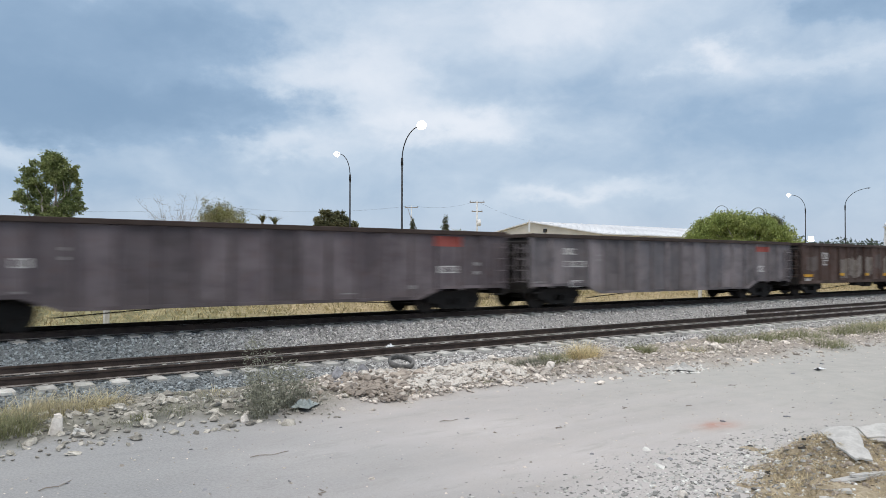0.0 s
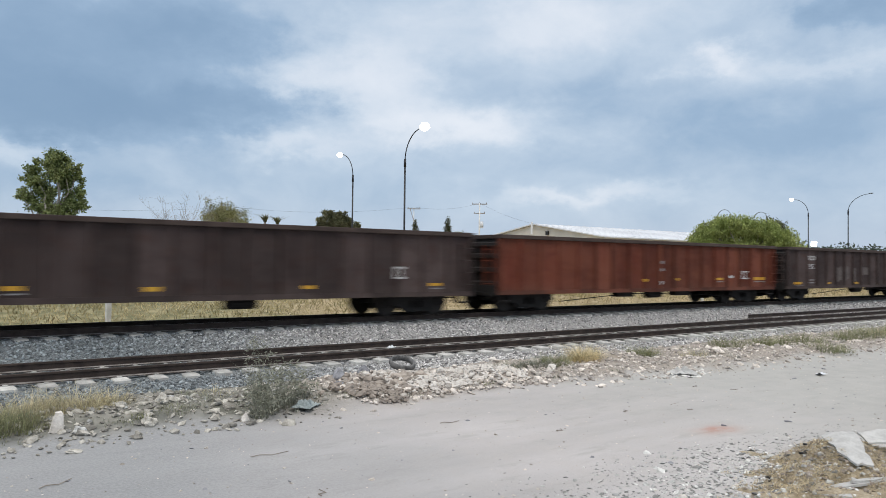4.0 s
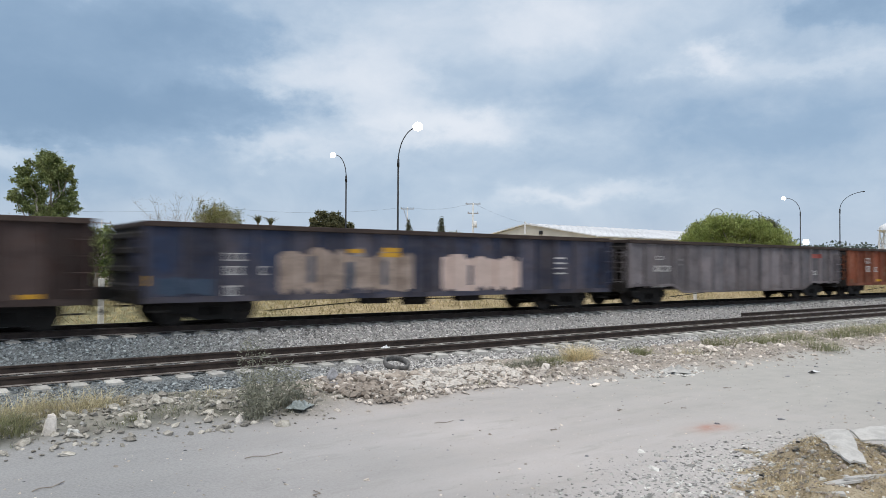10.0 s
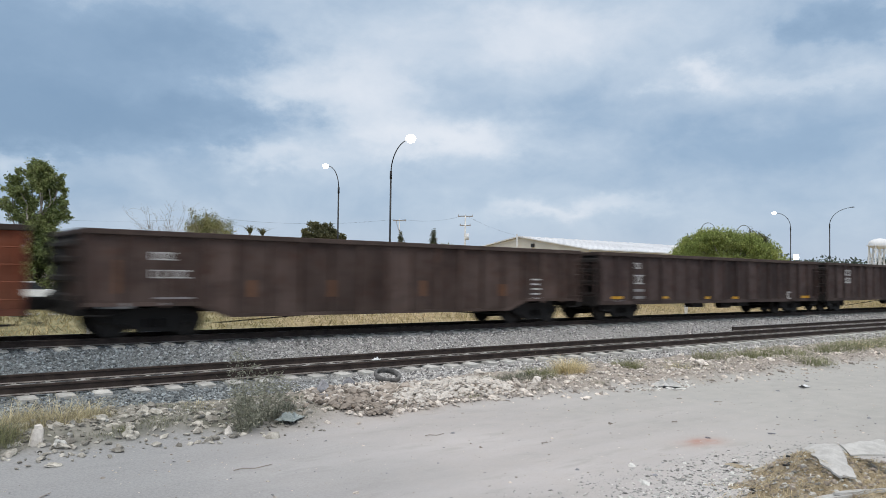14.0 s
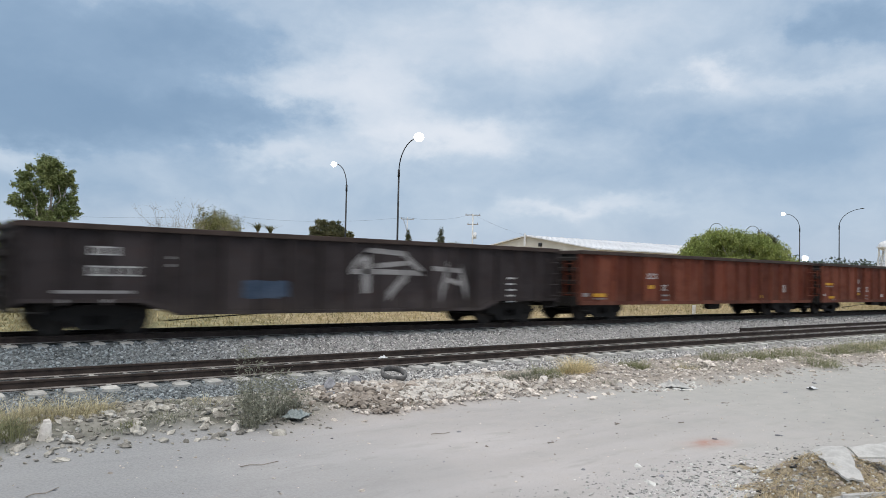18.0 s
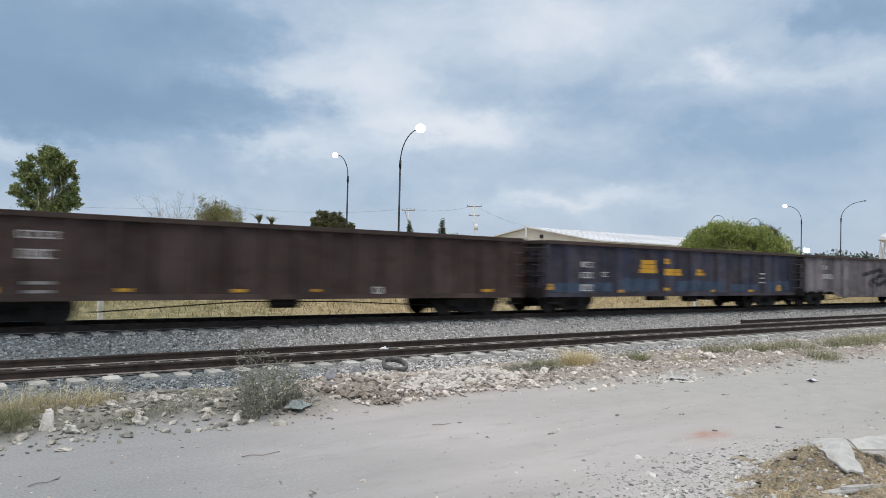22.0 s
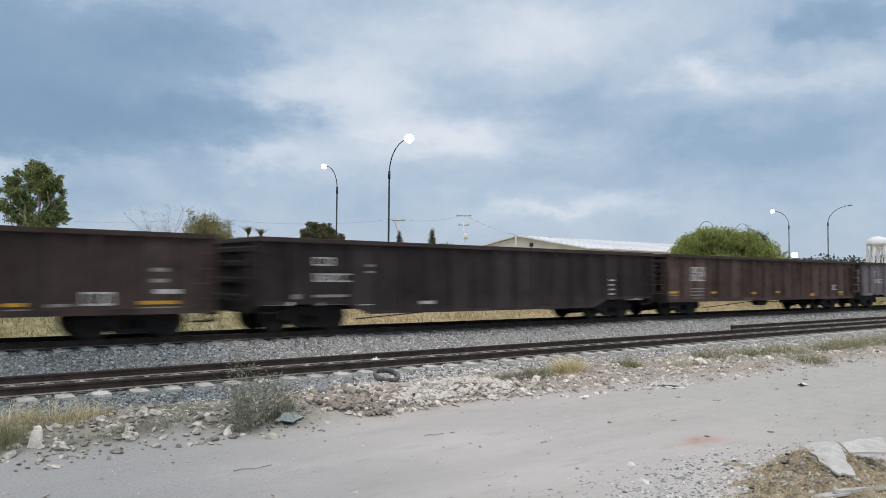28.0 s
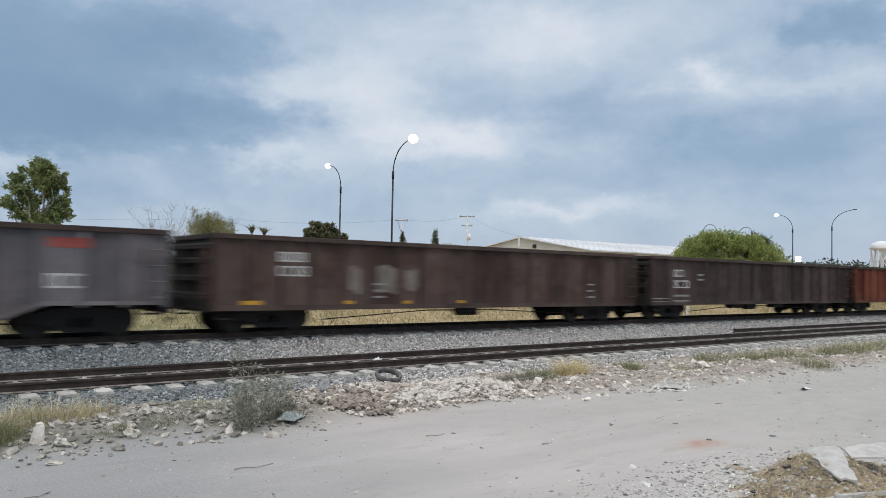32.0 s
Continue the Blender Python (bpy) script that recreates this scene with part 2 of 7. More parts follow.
M["brown_clod"] = surface("brown_clod", (0.27, 0.23, 0.195), (0.45, 0.39, 0.335), 8.0, 40.0, 0.95, spread=0.2)
M["rubber"] = surface("old_tyre_rubber", (0.06, 0.06, 0.06), (0.19, 0.185, 0.18), 8.0, 60.0, 0.8)
M["straw"] = surface("dry_straw", (0.43, 0.38, 0.235), (0.64, 0.575, 0.40), 2.0, 30.0, 0.9, relief=0, island=0.35, thin=0.4)
M["gold_straw"] = surface("golden_straw", (0.57, 0.48, 0.28), (0.78, 0.685, 0.46), 2.0, 30.0, 0.9, relief=0, island=0.35, thin=0.4)
M["meadow"] = surface("dry_meadow", (0.30, 0.265, 0.13), (0.56, 0.455, 0.27), 0.35, 3.0, 0.9, relief=0, island=0.4, thin=0.4)
M["straw_brown"] = surface("brown_straw", (0.38, 0.31, 0.20), (0.63, 0.54, 0.37), 2.0, 30.0, 0.9, relief=0, island=0.4, thin=0.4)
M["weed"] = surface("grey_green_weed", (0.215, 0.222, 0.172), (0.375, 0.372, 0.300), 2.0, 30.0, 0.9, relief=0, island=0.35, thin=0.4)
M["herb"] = surface("green_weed", (0.185, 0.20, 0.105), (0.34, 0.34, 0.20), 2.0, 30.0, 0.9, relief=0, island=0.35, thin=0.4)
M["leaf"] = surface("tree_leaf", (0.135, 0.180, 0.064), (0.310, 0.345, 0.145), 0.6, 5.0, 0.75, relief=0, island=0.45, thin=0.4)
M["leaf_bright"] = surface("willow_leaf", (0.225, 0.285, 0.080), (0.41, 0.455, 0.165), 0.35, 3.0, 0.75, relief=0, island=0.4, thin=0.4)
M["leaf_olive"] = surface("olive_leaf", (0.150, 0.155, 0.055), (0.32, 0.30, 0.13), 0.5, 4.0, 0.75, relief=0, island=0.4, thin=0.4)
M["leaf_dark"] = surface("conifer_leaf", (0.055, 0.068, 0.034), (0.125, 0.130, 0.068), 0.6, 5.0, 0.8, relief=0, island=0.4, thin=0.4)
M["leaf_pine"] = surface("pine_needles", (0.095, 0.102, 0.052), (0.20, 0.195, 0.10), 0.6, 5.0, 0.8, relief=0, island=0.4, thin=0.4)
M["bark"] = surface("pale_bark", (0.22, 0.19, 0.155), (0.46, 0.42, 0.37), 1.5, 12.0, 0.9)
M["twig"] = surface("grey_twig", (0.20, 0.17, 0.145), (0.33, 0.29, 0.25), 2.0, 20.0, 0.9, relief=0)
M["asphalt"] = surface("asphalt", (0.042, 0.042, 0.044), (0.075, 0.074, 0.074), 0.8, 60.0, 0.9, space="World")
M["pole"] = surface("dark_painted_steel", (0.022, 0.022, 0.024), (0.045, 0.045, 0.048), 3.0, 30.0, 0.5, 0.5, relief=0)
M["post_concrete"] = surface("whitewashed_concrete", (0.60, 0.59, 0.56), (0.78, 0.77, 0.74), 4.0, 40.0, 0.9)
M["roof_white"] = surface("white_sheet_roof", (0.66, 0.67, 0.69), (0.82, 0.83, 0.85), 0.12, 3.0, 0.5, 0.0, relief=0)
M["wall_cream"] = surface("cream_shed_wall", (0.58, 0.55, 0.49), (0.70, 0.67, 0.61), 0.3, 6.0, 0.9, relief=0)
M["white_paint"] = surface("white_tank_paint", (0.70, 0.71, 0.73), (0.84, 0.85, 0.86), 0.3, 4.0, 0.6, relief=0)
M["sign_green"] = surface("green_road_sign", (0.012, 0.17, 0.105), (0.02, 0.23, 0.15), 0.8, 6.0, 0.5, relief=0)
# distance haze painted into the hills as a blue base colour
M["hill"] = surface("hazy_blue_hill", (0.11, 0.15, 0.21), (0.15, 0.19, 0.25), 0.01, 0.1, 1.0, relief=0)
# the green's bluish tint stands in for haze before the far trees
M["haze_wood"] = surface("haze_wood", (0.065, 0.090, 0.075), (0.115, 0.140, 0.105), 0.1, 0.8, 0.95, relief=0, island=0.3, thin=0.4)
M["dark_glass"] = surface("dark_glass", (0.02, 0.025, 0.03), (0.05, 0.055, 0.06), 1.0, 5.0, 0.15, relief=0)
M["bag"] = surface("dusty_plastic", (0.20, 0.235, 0.235), (0.34, 0.38, 0.375), 8.0, 40.0, 0.55)
M["gravel"] = surface("loose_gravel", (0.25, 0.25, 0.235), (0.46, 0.455, 0.44), 9.0, 50.0, 0.95, island=0.45)
M["heap"] = surface("brown_earth_straw", (0.30, 0.245, 0.165), (0.51, 0.435, 0.32), 5.0, 45.0, 0.95, relief=0.8, depth=0.03)
M["plaster"] = surface("dusty_plaster", (0.43, 0.42, 0.405), (0.57, 0.56, 0.54), 6.0, 50.0, 0.92)
M["slab"] = surface("broken_plaster", (0.40, 0.39, 0.375), (0.56, 0.55, 0.53), 5.0, 60.0, 0.9)


def lamp_glow():
    mat, n, bsdf = material("lit_lamp_glass", 0.3)
    n.put(bsdf, "Base Color", (0.9, 0.9, 0.88, 1))
    n.put(bsdf, "Emission Color", (1.0, 0.97, 0.92, 1))
    n.put(bsdf, "Emission Strength", 9.0)
    return mat


M["glow"] = lamp_glow()


def ground_material():
    """Pale dusty track before the railway, rubble beside it, dry grassland beyond."""
    mat, n, bsdf = material("dusty_ground", 0.95)
    at = n.add("ShaderNodeNewGeometry").outputs["Position"]
    x, y, z = n.add("ShaderNodeSeparateXYZ", Vector=at).outputs
    wob = n.math("SUBTRACT", n.noise(at, 0.5, 4.0), 0.5)
    fine = n.noise(at, 34.0, 4.0, 0.7)
    mid = n.noise(at, 2.4, 6.0, 0.6)
    wide = n.noise(n.vec("MULTIPLY", at, (0.22, 0.9, 1)), 0.8, 4.0)
    dust = n.mix(n.ramp(wide, 0.35, 0.68), (0.418, 0.393, 0.384), (0.522, 0.492, 0.482))
    dust = n.mix(n.ramp(mid, 0.35, 0.7, 0.0, 0.55), dust, (0.462, 0.428, 0.408))
    dust = n.mix(n.ramp(fine, 0.58, 0.75, 0.0, 0.5), dust, (0.27, 0.26, 0.25))
    speck = n.noise(at, 75.0, 2.0, 0.6)
    dust = n.mix(n.ramp(speck, 0.62, 0.72, 0.0, 0.55), dust, (0.24, 0.23, 0.225))
    dust = n.mix(n.ramp(speck, 0.38, 0.28, 0.0, 0.5), dust, (0.64, 0.63, 0.62))
    pale = n.noise(n.vec("MULTIPLY", at, (0.5, 1.6, 1)), 2.2, 5.0, 0.65)
    dust = n.mix(n.ramp(pale, 0.52, 0.68, 0.0, 0.5), dust, (0.36, 0.34, 0.32))
    # grey gravel towards low x, with lens shading of the left side painted in
    gravel_and_shade = n.math("MULTIPLY", n.math("SUBTRACT", 1.0, n.ramp(n.math("ADD", n.math("SUBTRACT", x, n.math("MULTIPLY", y, 0.25)), n.math("MULTIPLY", wob, 2.5)), 0.0, 4.7)), 0.7)
    dust = n.mix(gravel_and_shade, dust, n.mix(n.ramp(fine, 0.3, 0.72), (0.18, 0.192, 0.20), (0.305, 0.32, 0.33)))
    # beige soil wears through farther along the track
    dust = n.mix(n.ramp(n.math("ADD", x, n.math("MULTIPLY", wob, 4.0)), 6.0, 14.0, 0.0, 0.75), dust, n.mix(n.ramp(mid, 0.3, 0.7), (0.365, 0.36, 0.335), (0.425, 0.415, 0.385)))
    # reddish brick dust
    stain = n.math("ADD", n.math("POWER", n.math("DIVIDE", n.math("SUBTRACT", x, 9.0), 0.30), 2.0), n.math("POWER", n.math("DIVIDE", n.math("SUBTRACT", y, 5.85), 0.2), 2.0))
    dust = n.mix(n.math("MULTIPLY", n.math("EXPONENT", n.math("MULTIPLY", stain, -1.0)), n.ramp(mid, 0.3, 0.6, 0.25, 0.75)), dust, (0.42, 0.17, 0.10))
    grit = n.mix(n.ramp(fine, 0.4, 0.65), (0.23, 0.20, 0.17), (0.46, 0.41, 0.37))
    grit = n.mix(n.ramp(mid, 0.4, 0.62, 0.0, 0.7), grit, (0.36, 0.315, 0.265))
    mossy = n.mix(n.ramp(mid, 0.4, 0.6), (0.135, 0.137, 0.112), (0.26, 0.252, 0.222))
    grit = n.mix(n.ramp(n.math("ADD", x, n.math("MULTIPLY", wob, 3.0)), 4.0, 7.0, 0.92, 0.0), grit, mossy)
    grass = n.mix(n.ramp(mid, 0.35, 0.65), (0.33, 0.26, 0.145), (0.50, 0.405, 0.255))
    grass = n.mix(n.ramp(pale, 0.48, 0.66, 0.0, 0.75), grass, (0.24, 0.185, 0.10))
    grass = n.mix(n.ramp(n.math("ADD", n.math("ADD", x, n.math("MULTIPLY", wob, 12.0)), n.math("MULTIPLY", mid, 6.0)), 11.0, 19.0, 0.8, 0.0), grass, n.mix(n.ramp(mid, 0.4, 0.62), (0.13, 0.14, 0.065), (0.31, 0.29, 0.16)))
    edge = n.math("ADD", n.math("ADD", y, n.math("MULTIPLY", wob, 1.6)), n.ramp(x, 11.0, 15.0, 0.0, 0.6))
    verge = n.ramp(edge, 9.5, 10.3)
    colour = n.mix(verge, dust, grit)
    colour = n.mix(n.ramp(edge, 21.0, 23.0), colour, grass)
    n.put(bsdf, "Base Color", colour)
    bump(n, bsdf, n.math("ADD", n.math("MULTIPLY", fine, 0.5), mid), 0.32, 0.03)
    return mat


M["ground"] = ground_material()


# ---- mesh helpers ----
def mesh_of(name, verts, faces, mats, smooth=False):
    me = bpy.data.meshes.new(name)
    me.from_pydata([tuple(v) for v in verts], [], [tuple(f) for f in faces])
    for m in mats if isinstance(mats, (list, tuple)) else [mats]:
        me.materials.append(m)
    if smooth:
        me.polygons.foreach_set("use_smooth", [True] * len(me.polygons))
    me.update()
    return me


def mesh_from_bm(name, bm, mat, smooth=False):
    me = bpy.data.meshes.new(name)
    bmesh.ops.recalc_face_normals(bm, faces=bm.faces)
    bm.to_mesh(me)
    bm.free()
    me.materials.append(mat)
    if smooth:
        me.polygons.foreach_set("use_smooth", [True] * len(me.polygons))
    return me


def box(bm, x0, x1, y0, y1, z0, z1, bevel=0.0):
    made = bmesh.ops.create_cube(bm, size=1.0, matrix=Matrix.Translation(((x0 + x1) / 2, (y0 + y1) / 2, (z0 + z1) / 2)) @ Matrix.Diagonal((x1 - x0, y1 - y0, z1 - z0, 1)))
    if bevel:
        edges = list({e for v in made["verts"] for e in v.link_edges})
        bmesh.ops.bevel(bm, geom=edges, offset=bevel, segments=2, affect="EDGES", profile=0.6)


def tube(bm, a, b, r0, r1=None, sides=8):
    a, b = Vector(a), Vector(b)
    turn = (b - a).to_track_quat("Z", "Y").to_matrix().to_4x4()
    bmesh.ops.create_cone(bm, cap_ends=True, segments=sides, radius1=r0, radius2=r0 if r1 is None else r1, depth=(b - a).length, matrix=Matrix.Translation((a + b) / 2) @ turn)


def sweep(bm, pts, r0, r1, sides=8):
    """One bent tapering rod through pts."""
    pts = [Vector(p) for p in pts]
    rings = []
    for i, p in enumerate(pts):
        way = pts[min(i + 1, len(pts) - 1)] - pts[max(i - 1, 0)]
        turn = way.to_track_quat("Z", "Y").to_matrix()
        r = r0 + (r1 - r0) * i / (len(pts) - 1)
        rings.append([bm.verts.new(p + turn @ Vector((r * math.cos(6.2832 * j / sides), r * math.sin(6.2832 * j / sides), 0))) for j in range(sides)])
    for a, b in zip(rings, rings[1:]):
        for j in range(sides):
            bm.faces.new((a[j], a[(j + 1) % sides], b[(j + 1) % sides], b[j]))
    bm.faces.new(rings[0][::-1])
    bm.faces.new(rings[-1])


def prism(bm, outline, y0, y1):
    """Extrudes an outline of (x, z) from y0 to y1."""
    n = len(outline)
    front = [bm.verts.new((x, y0, z)) for x, z in outline]
    back = [bm.verts.new((x, y1, z)) for x, z in outline]
    bm.faces.new(front)
    bm.faces.new(back[::-1])
    for i in range(n):
        bm.faces.new((front[i], back[i], back[(i + 1) % n], front[(i + 1) % n]))


def part(name, me, parent, at=None, label="", mat=None):
    """One mesh object under a thing or under a part."""
    ob = new(name, me)
    ob.parent = parent
    if at is not None:
        ob.matrix_basis = at
    if mat is not None:
        ob.material_slots[0].link = "OBJECT"
        ob.material_slots[0].material = mat
    return tagged(ob, label)


def thing(name, me, at, label, category, group="", kind=""):
    ob = new(name, me)
    ob.matrix_basis = at
    return tagged(ob, label, category, group, kind)


rng = np.random.default_rng(7)


def rock_shapes(count, rough=0.28, cuts=1):
    shapes = []
    for i in range(count):
        bm = bmesh.new()
        bmesh.ops.create_icosphere(bm, subdivisions=cuts, radius=1.0)
        stretch = rng.uniform(0.6, 1.0, 3)
        for v in bm.verts:
            s = 1 + rough * noise.noise(v.co * 1.3 + Vector((i * 7.3, 0, 0))) * 2 + 0.25 * noise.noise(v.co * 3.1 + Vector((0, i * 5.1, 0))) + rng.uniform(-0.07, 0.07)
            v.co = Vector((v.co.x * s * stretch[0], v.co.y * s * stretch[1], v.co.z * s * stretch[2] * 0.8))
        shapes.append((np.array([v.co[:] for v in bm.verts]), np.array([[v.index for v in f.verts] for f in bm.faces])))
        bm.free()
    return shapes


PEBBLES = [(np.array([[-1, -1, -1], [1, -1, -1], [1, 1, -1], [-1, 1, -1], [-1, -1, 1], [1, -1, 1], [1, 1, 1], [-1, 1, 1]]) * rng.uniform(0.45, 1.0, (8, 3)),
            np.array([[0, 3, 2, 1], [4, 5, 6, 7], [0, 1, 5, 4], [1, 2, 6, 5], [2, 3, 7, 6], [3, 0, 4, 7]])) for _ in range(8)]
BOULDERS = rock_shapes(8, 0.34, 2)
CHIPS = rock_shapes(8, 0.4, 1)


def scatter(name, shapes, spots, sizes, mat, flat=0.75):
    """One mesh of many turned copies of shapes at spots."""
    verts, faces, base = [], [], 0
    for i, (p, s) in enumerate(zip(spots, sizes)):
        v, f = shapes[i % len(shapes)]
        turn = np.array(Euler(rng.uniform(-0.5, 0.5, 2).tolist() + [rng.uniform(0, 6.28)]).to_matrix())
        verts.append((v * s * np.array([1, 1, flat])) @ turn.T + p)
        faces += (f + base).tolist()
        base += len(v)
    return mesh_of(name, np.concatenate(verts).tolist(), faces, mat)


def leaves(spots, sizes, droop=0.0, long=1.6):
    """Small bent leaf pieces, two faces each, at spots."""
    n = len(spots)
    d = rng.normal(size=(n, 3))
    d[:, 2] = d[:, 2] * 0.6 - droop
    d /= np.linalg.norm(d, axis=1, keepdims=True)
    side = np.cross(d, rng.normal(size=(n, 3)))
    side /= np.linalg.norm(side, axis=1, keepdims=True)
    s = np.asarray(sizes)[:, None]
    spots = np.asarray(spots)
    v = np.stack([spots, spots + d * s * long * 0.5 + side * s * 0.4, spots + d * s * long, spots + d * s * long * 0.5 - side * s * 0.4], 1).reshape(-1, 3)
    return v.tolist(), [(4 * i, 4 * i + 1, 4 * i + 2, 4 * i + 3) for i in range(n)]


def blades(count, radius, height, lean=0.5, width=0.006, cuts=3, flat=1.0):
    """A tuft: bent tapering blades from a small base."""
    verts, faces = [], []
    for _ in range(count):
        a = rng.uniform(0, 6.283)
        r = radius * math.sqrt(rng.uniform(0, 1))
        p = np.array([r * math.cos(a), r * math.sin(a) * flat, -0.02])
        b = a + rng.normal(0, 0.7)
        out = np.array([math.cos(b), math.sin(b), 0])
        h = height * rng.uniform(0.28, 1.0)
        l = lean * rng.uniform(0.2, 1.2) * h
        side = np.array([-out[1], out[0], 0]) * width * rng.uniform(0.6, 1.3)
        k = len(verts)
        for c in range(cuts + 1):
            t = c / cuts
            q = p + out * l * t * t + np.array([0, 0, h * t * (1 - 0.25 * t)])
            verts += [q - side * (1 - 0.85 * t), q + side * (1 - 0.85 * t)]
        faces += [(k + 2 * c, k + 2 * c + 1, k + 2 * c + 3, k + 2 * c + 2) for c in range(cuts)]
    return verts, faces


# ---- ground, road, railway ----
def smooth(a, b, t):
    t = min(1.0, max(0.0, (t - a) / (b - a)))
    return t * t * (3 - 2 * t)


def ground_height(x, y):
    p = Vector((x, y, 0))
    z = 0.018 * noise.noise(p * 0.5) + 0.008 * noise.noise(p * 2.3)
    reach = 0.6 * smooth(11.0, 15.0, x)
    berm = smooth(9.4 - reach, 10.6 - reach, y) * (1 - smooth(11.6, 12.9, y))
    z += berm * (0.11 + 0.11 * max(0, noise.noise(p * 0.8) + 0.3) + 0.05 * noise.noise(p * 3.1) + 0.025 * noise.noise(p * 7.0))
    z -= 0.12 * smooth(12.4, 13.2, y) * (1 - smooth(21.6, 23.0, y))
    z += 0.66 * smooth(22.6, 27.5, y) * (1 - smooth(30.8, 33.2, y)) * (1.0 + 0.25 * noise.noise(p * 0.25)) + 0.06 * smooth(22.6, 25, y) * (1 - smooth(31.5, 33, y)) * noise.noise(p * 1.1)
    return z


def lines(fine0, fine1, step, reach0, reach1, grow=1.22):
    out = list(np.arange(fine0, fine1 + 1e-6, step))
    s, v = step, fine1
    while v < reach1:
        s *= grow
        v += s
        out.append(v)
    s, v = step, fine0
    while v > reach0:
        s *= grow
        v -= s
        out.insert(0, v)
    return out


def make_ground():
    xs, ys = lines(-1.0, 30.0, 0.14, -3200, 3600), lines(2.0, 13.0, 0.12, -2500, 3500)
    verts = [(x, y, ground_height(x, y)) for y in ys for x in xs]
    w = len(xs)
    faces = [(j * w + i, j * w + i + 1, (j + 1) * w + i + 1, (j + 1) * w + i) for j in range(len(ys) - 1) for i in range(w - 1)]
    thing("ground", mesh_of("ground", verts, faces, M["ground"], True), pose(0, 0, 0), "pale dusty dirt track and dry grassland along the railway", "ground", kind="structure")
    bm = bmesh.new()
    box(bm, -1500, 1500, 33.4, 40.0, -0.5, 0.06)
    thing("road", mesh_from_bm("road", bm, M["asphalt"]), pose(0, 0, 0), "grey asphalt road beyond the railway", "road", kind="structure")
    for y in (33.3, 40.1):
        bm = bmesh.new()
        box(bm, -1500, 1500, y - 0.1, y + 0.1, -0.4, 0.17)
        thing("kerb", mesh_from_bm("kerb", bm, M["concrete"]), pose(0, 0, 0), "pale concrete kerb beside the road", "kerb", kind="structure")


SIDING_Y, MAIN_Y = 15.19, 19.75
SIDING_Z, MAIN_Z = 0.25, 0.61


def rail_mesh(x0, x1):
    outline = [(-0.07, 0), (0.07, 0), (0.07, 0.012), (0.012, 0.03), (0.012, 0.123), (0.036, 0.133), (0.036, 0.163), (0.028, 0.17), (-0.028, 0.17), (-0.036, 0.163), (-0.036, 0.133), (-0.012, 0.123), (-0.012, 0.03), (-0.07, 0.012)]
    n = len(outline)
    verts = [(x, y, z - 0.17) for x in (x0, x1) for y, z in outline]
    faces = [(i, (i + 1) % n, n + (i + 1) % n, n + i) for i in range(n)] + [tuple(range(n))[::-1], tuple(range(n, 2 * n))]
    me = mesh_of("rail", verts, faces, [M["rail"], M["rail_head"], M["rail_foot"]])
    me.polygons[7].material_index = 1
    for i in (2, 12):
        me.polygons[i].material_index = 2
    return me


def sleeper_mesh():
    bm = bmesh.new()
    prof = [(-0.17, -0.2), (0.17, -0.2), (0.145, -0.02), (0.12, 0.0), (-0.12, 0.0), (-0.145, -0.02)]
    ends = (-1.12, -0.9, -0.45, 0.45, 0.9, 1.12)
    rings = [[bm.verts.new((x, y, z - (0.012 if abs(y) < 0.5 and z == 0 else 0.03 if abs(y) > 1.1 and z == 0 else 0))) for x, z in prof] for y in ends]
    for a, b in zip(rings, rings[1:]):
        for i in range(6):
            bm.faces.new((a[i], a[(i + 1) % 6], b[(i + 1) % 6], b[i]))
    bm.faces.new(rings[0])
    bm.faces.new(rings[-1])
    for y in (-0.86, -0.64, 0.64, 0.86):
        box(bm, -0.04, 0.04, y - 0.03, y + 0.03, -0.01, 0.018)
    return mesh_from_bm("sleeper", bm, M["concrete"])


SLEEPER = sleeper_mesh()


SIDING_TURN = -0.6


def siding_y(x):
    """The siding closes on the dirt track a little, farther along."""
    return SIDING_Y + x * math.tan(radians(SIDING_TURN))


def railway(name, y, z, first, label, turn=0.0):
    root = tagged(new(name), label, "railway track", kind="structure")
    root.matrix_basis = pose(0, y, z, 0, 0, turn)
    me = rail_mesh(-520, 720)
    for s in (-0.75, 0.75):
        part("rail", me, root, pose(0, s, 0), "dark rusty steel rail")
    near = [first + 0.6 * i for i in range(-12, 140)]
    for x in near:
        part("sleeper", SLEEPER, root, pose(x + rng.normal(0, 0.012), rng.normal(0, 0.02), -0.17 + rng.normal(0, 0.004), 0, 0, rng.normal(0, 0.5)))
    # the rest, far along the line
    v, f = np.array([w.co[:] for w in SLEEPER.vertices]), [list(p.vertices) for p in SLEEPER.polygons]
    verts, faces = [], []
    for i in list(range(-860, -12)) + list(range(140, 1150)):
        k = len(verts)
        verts += (v + [first + 0.6 * i, 0, -0.17]).tolist()
        faces += [[k + q for q in p] for p in f]
    tagged(part("far_sleepers", mesh_of("far_sleepers", verts, faces, M["concrete"]), root), "pale concrete sleepers further along the line", kind="stuff")


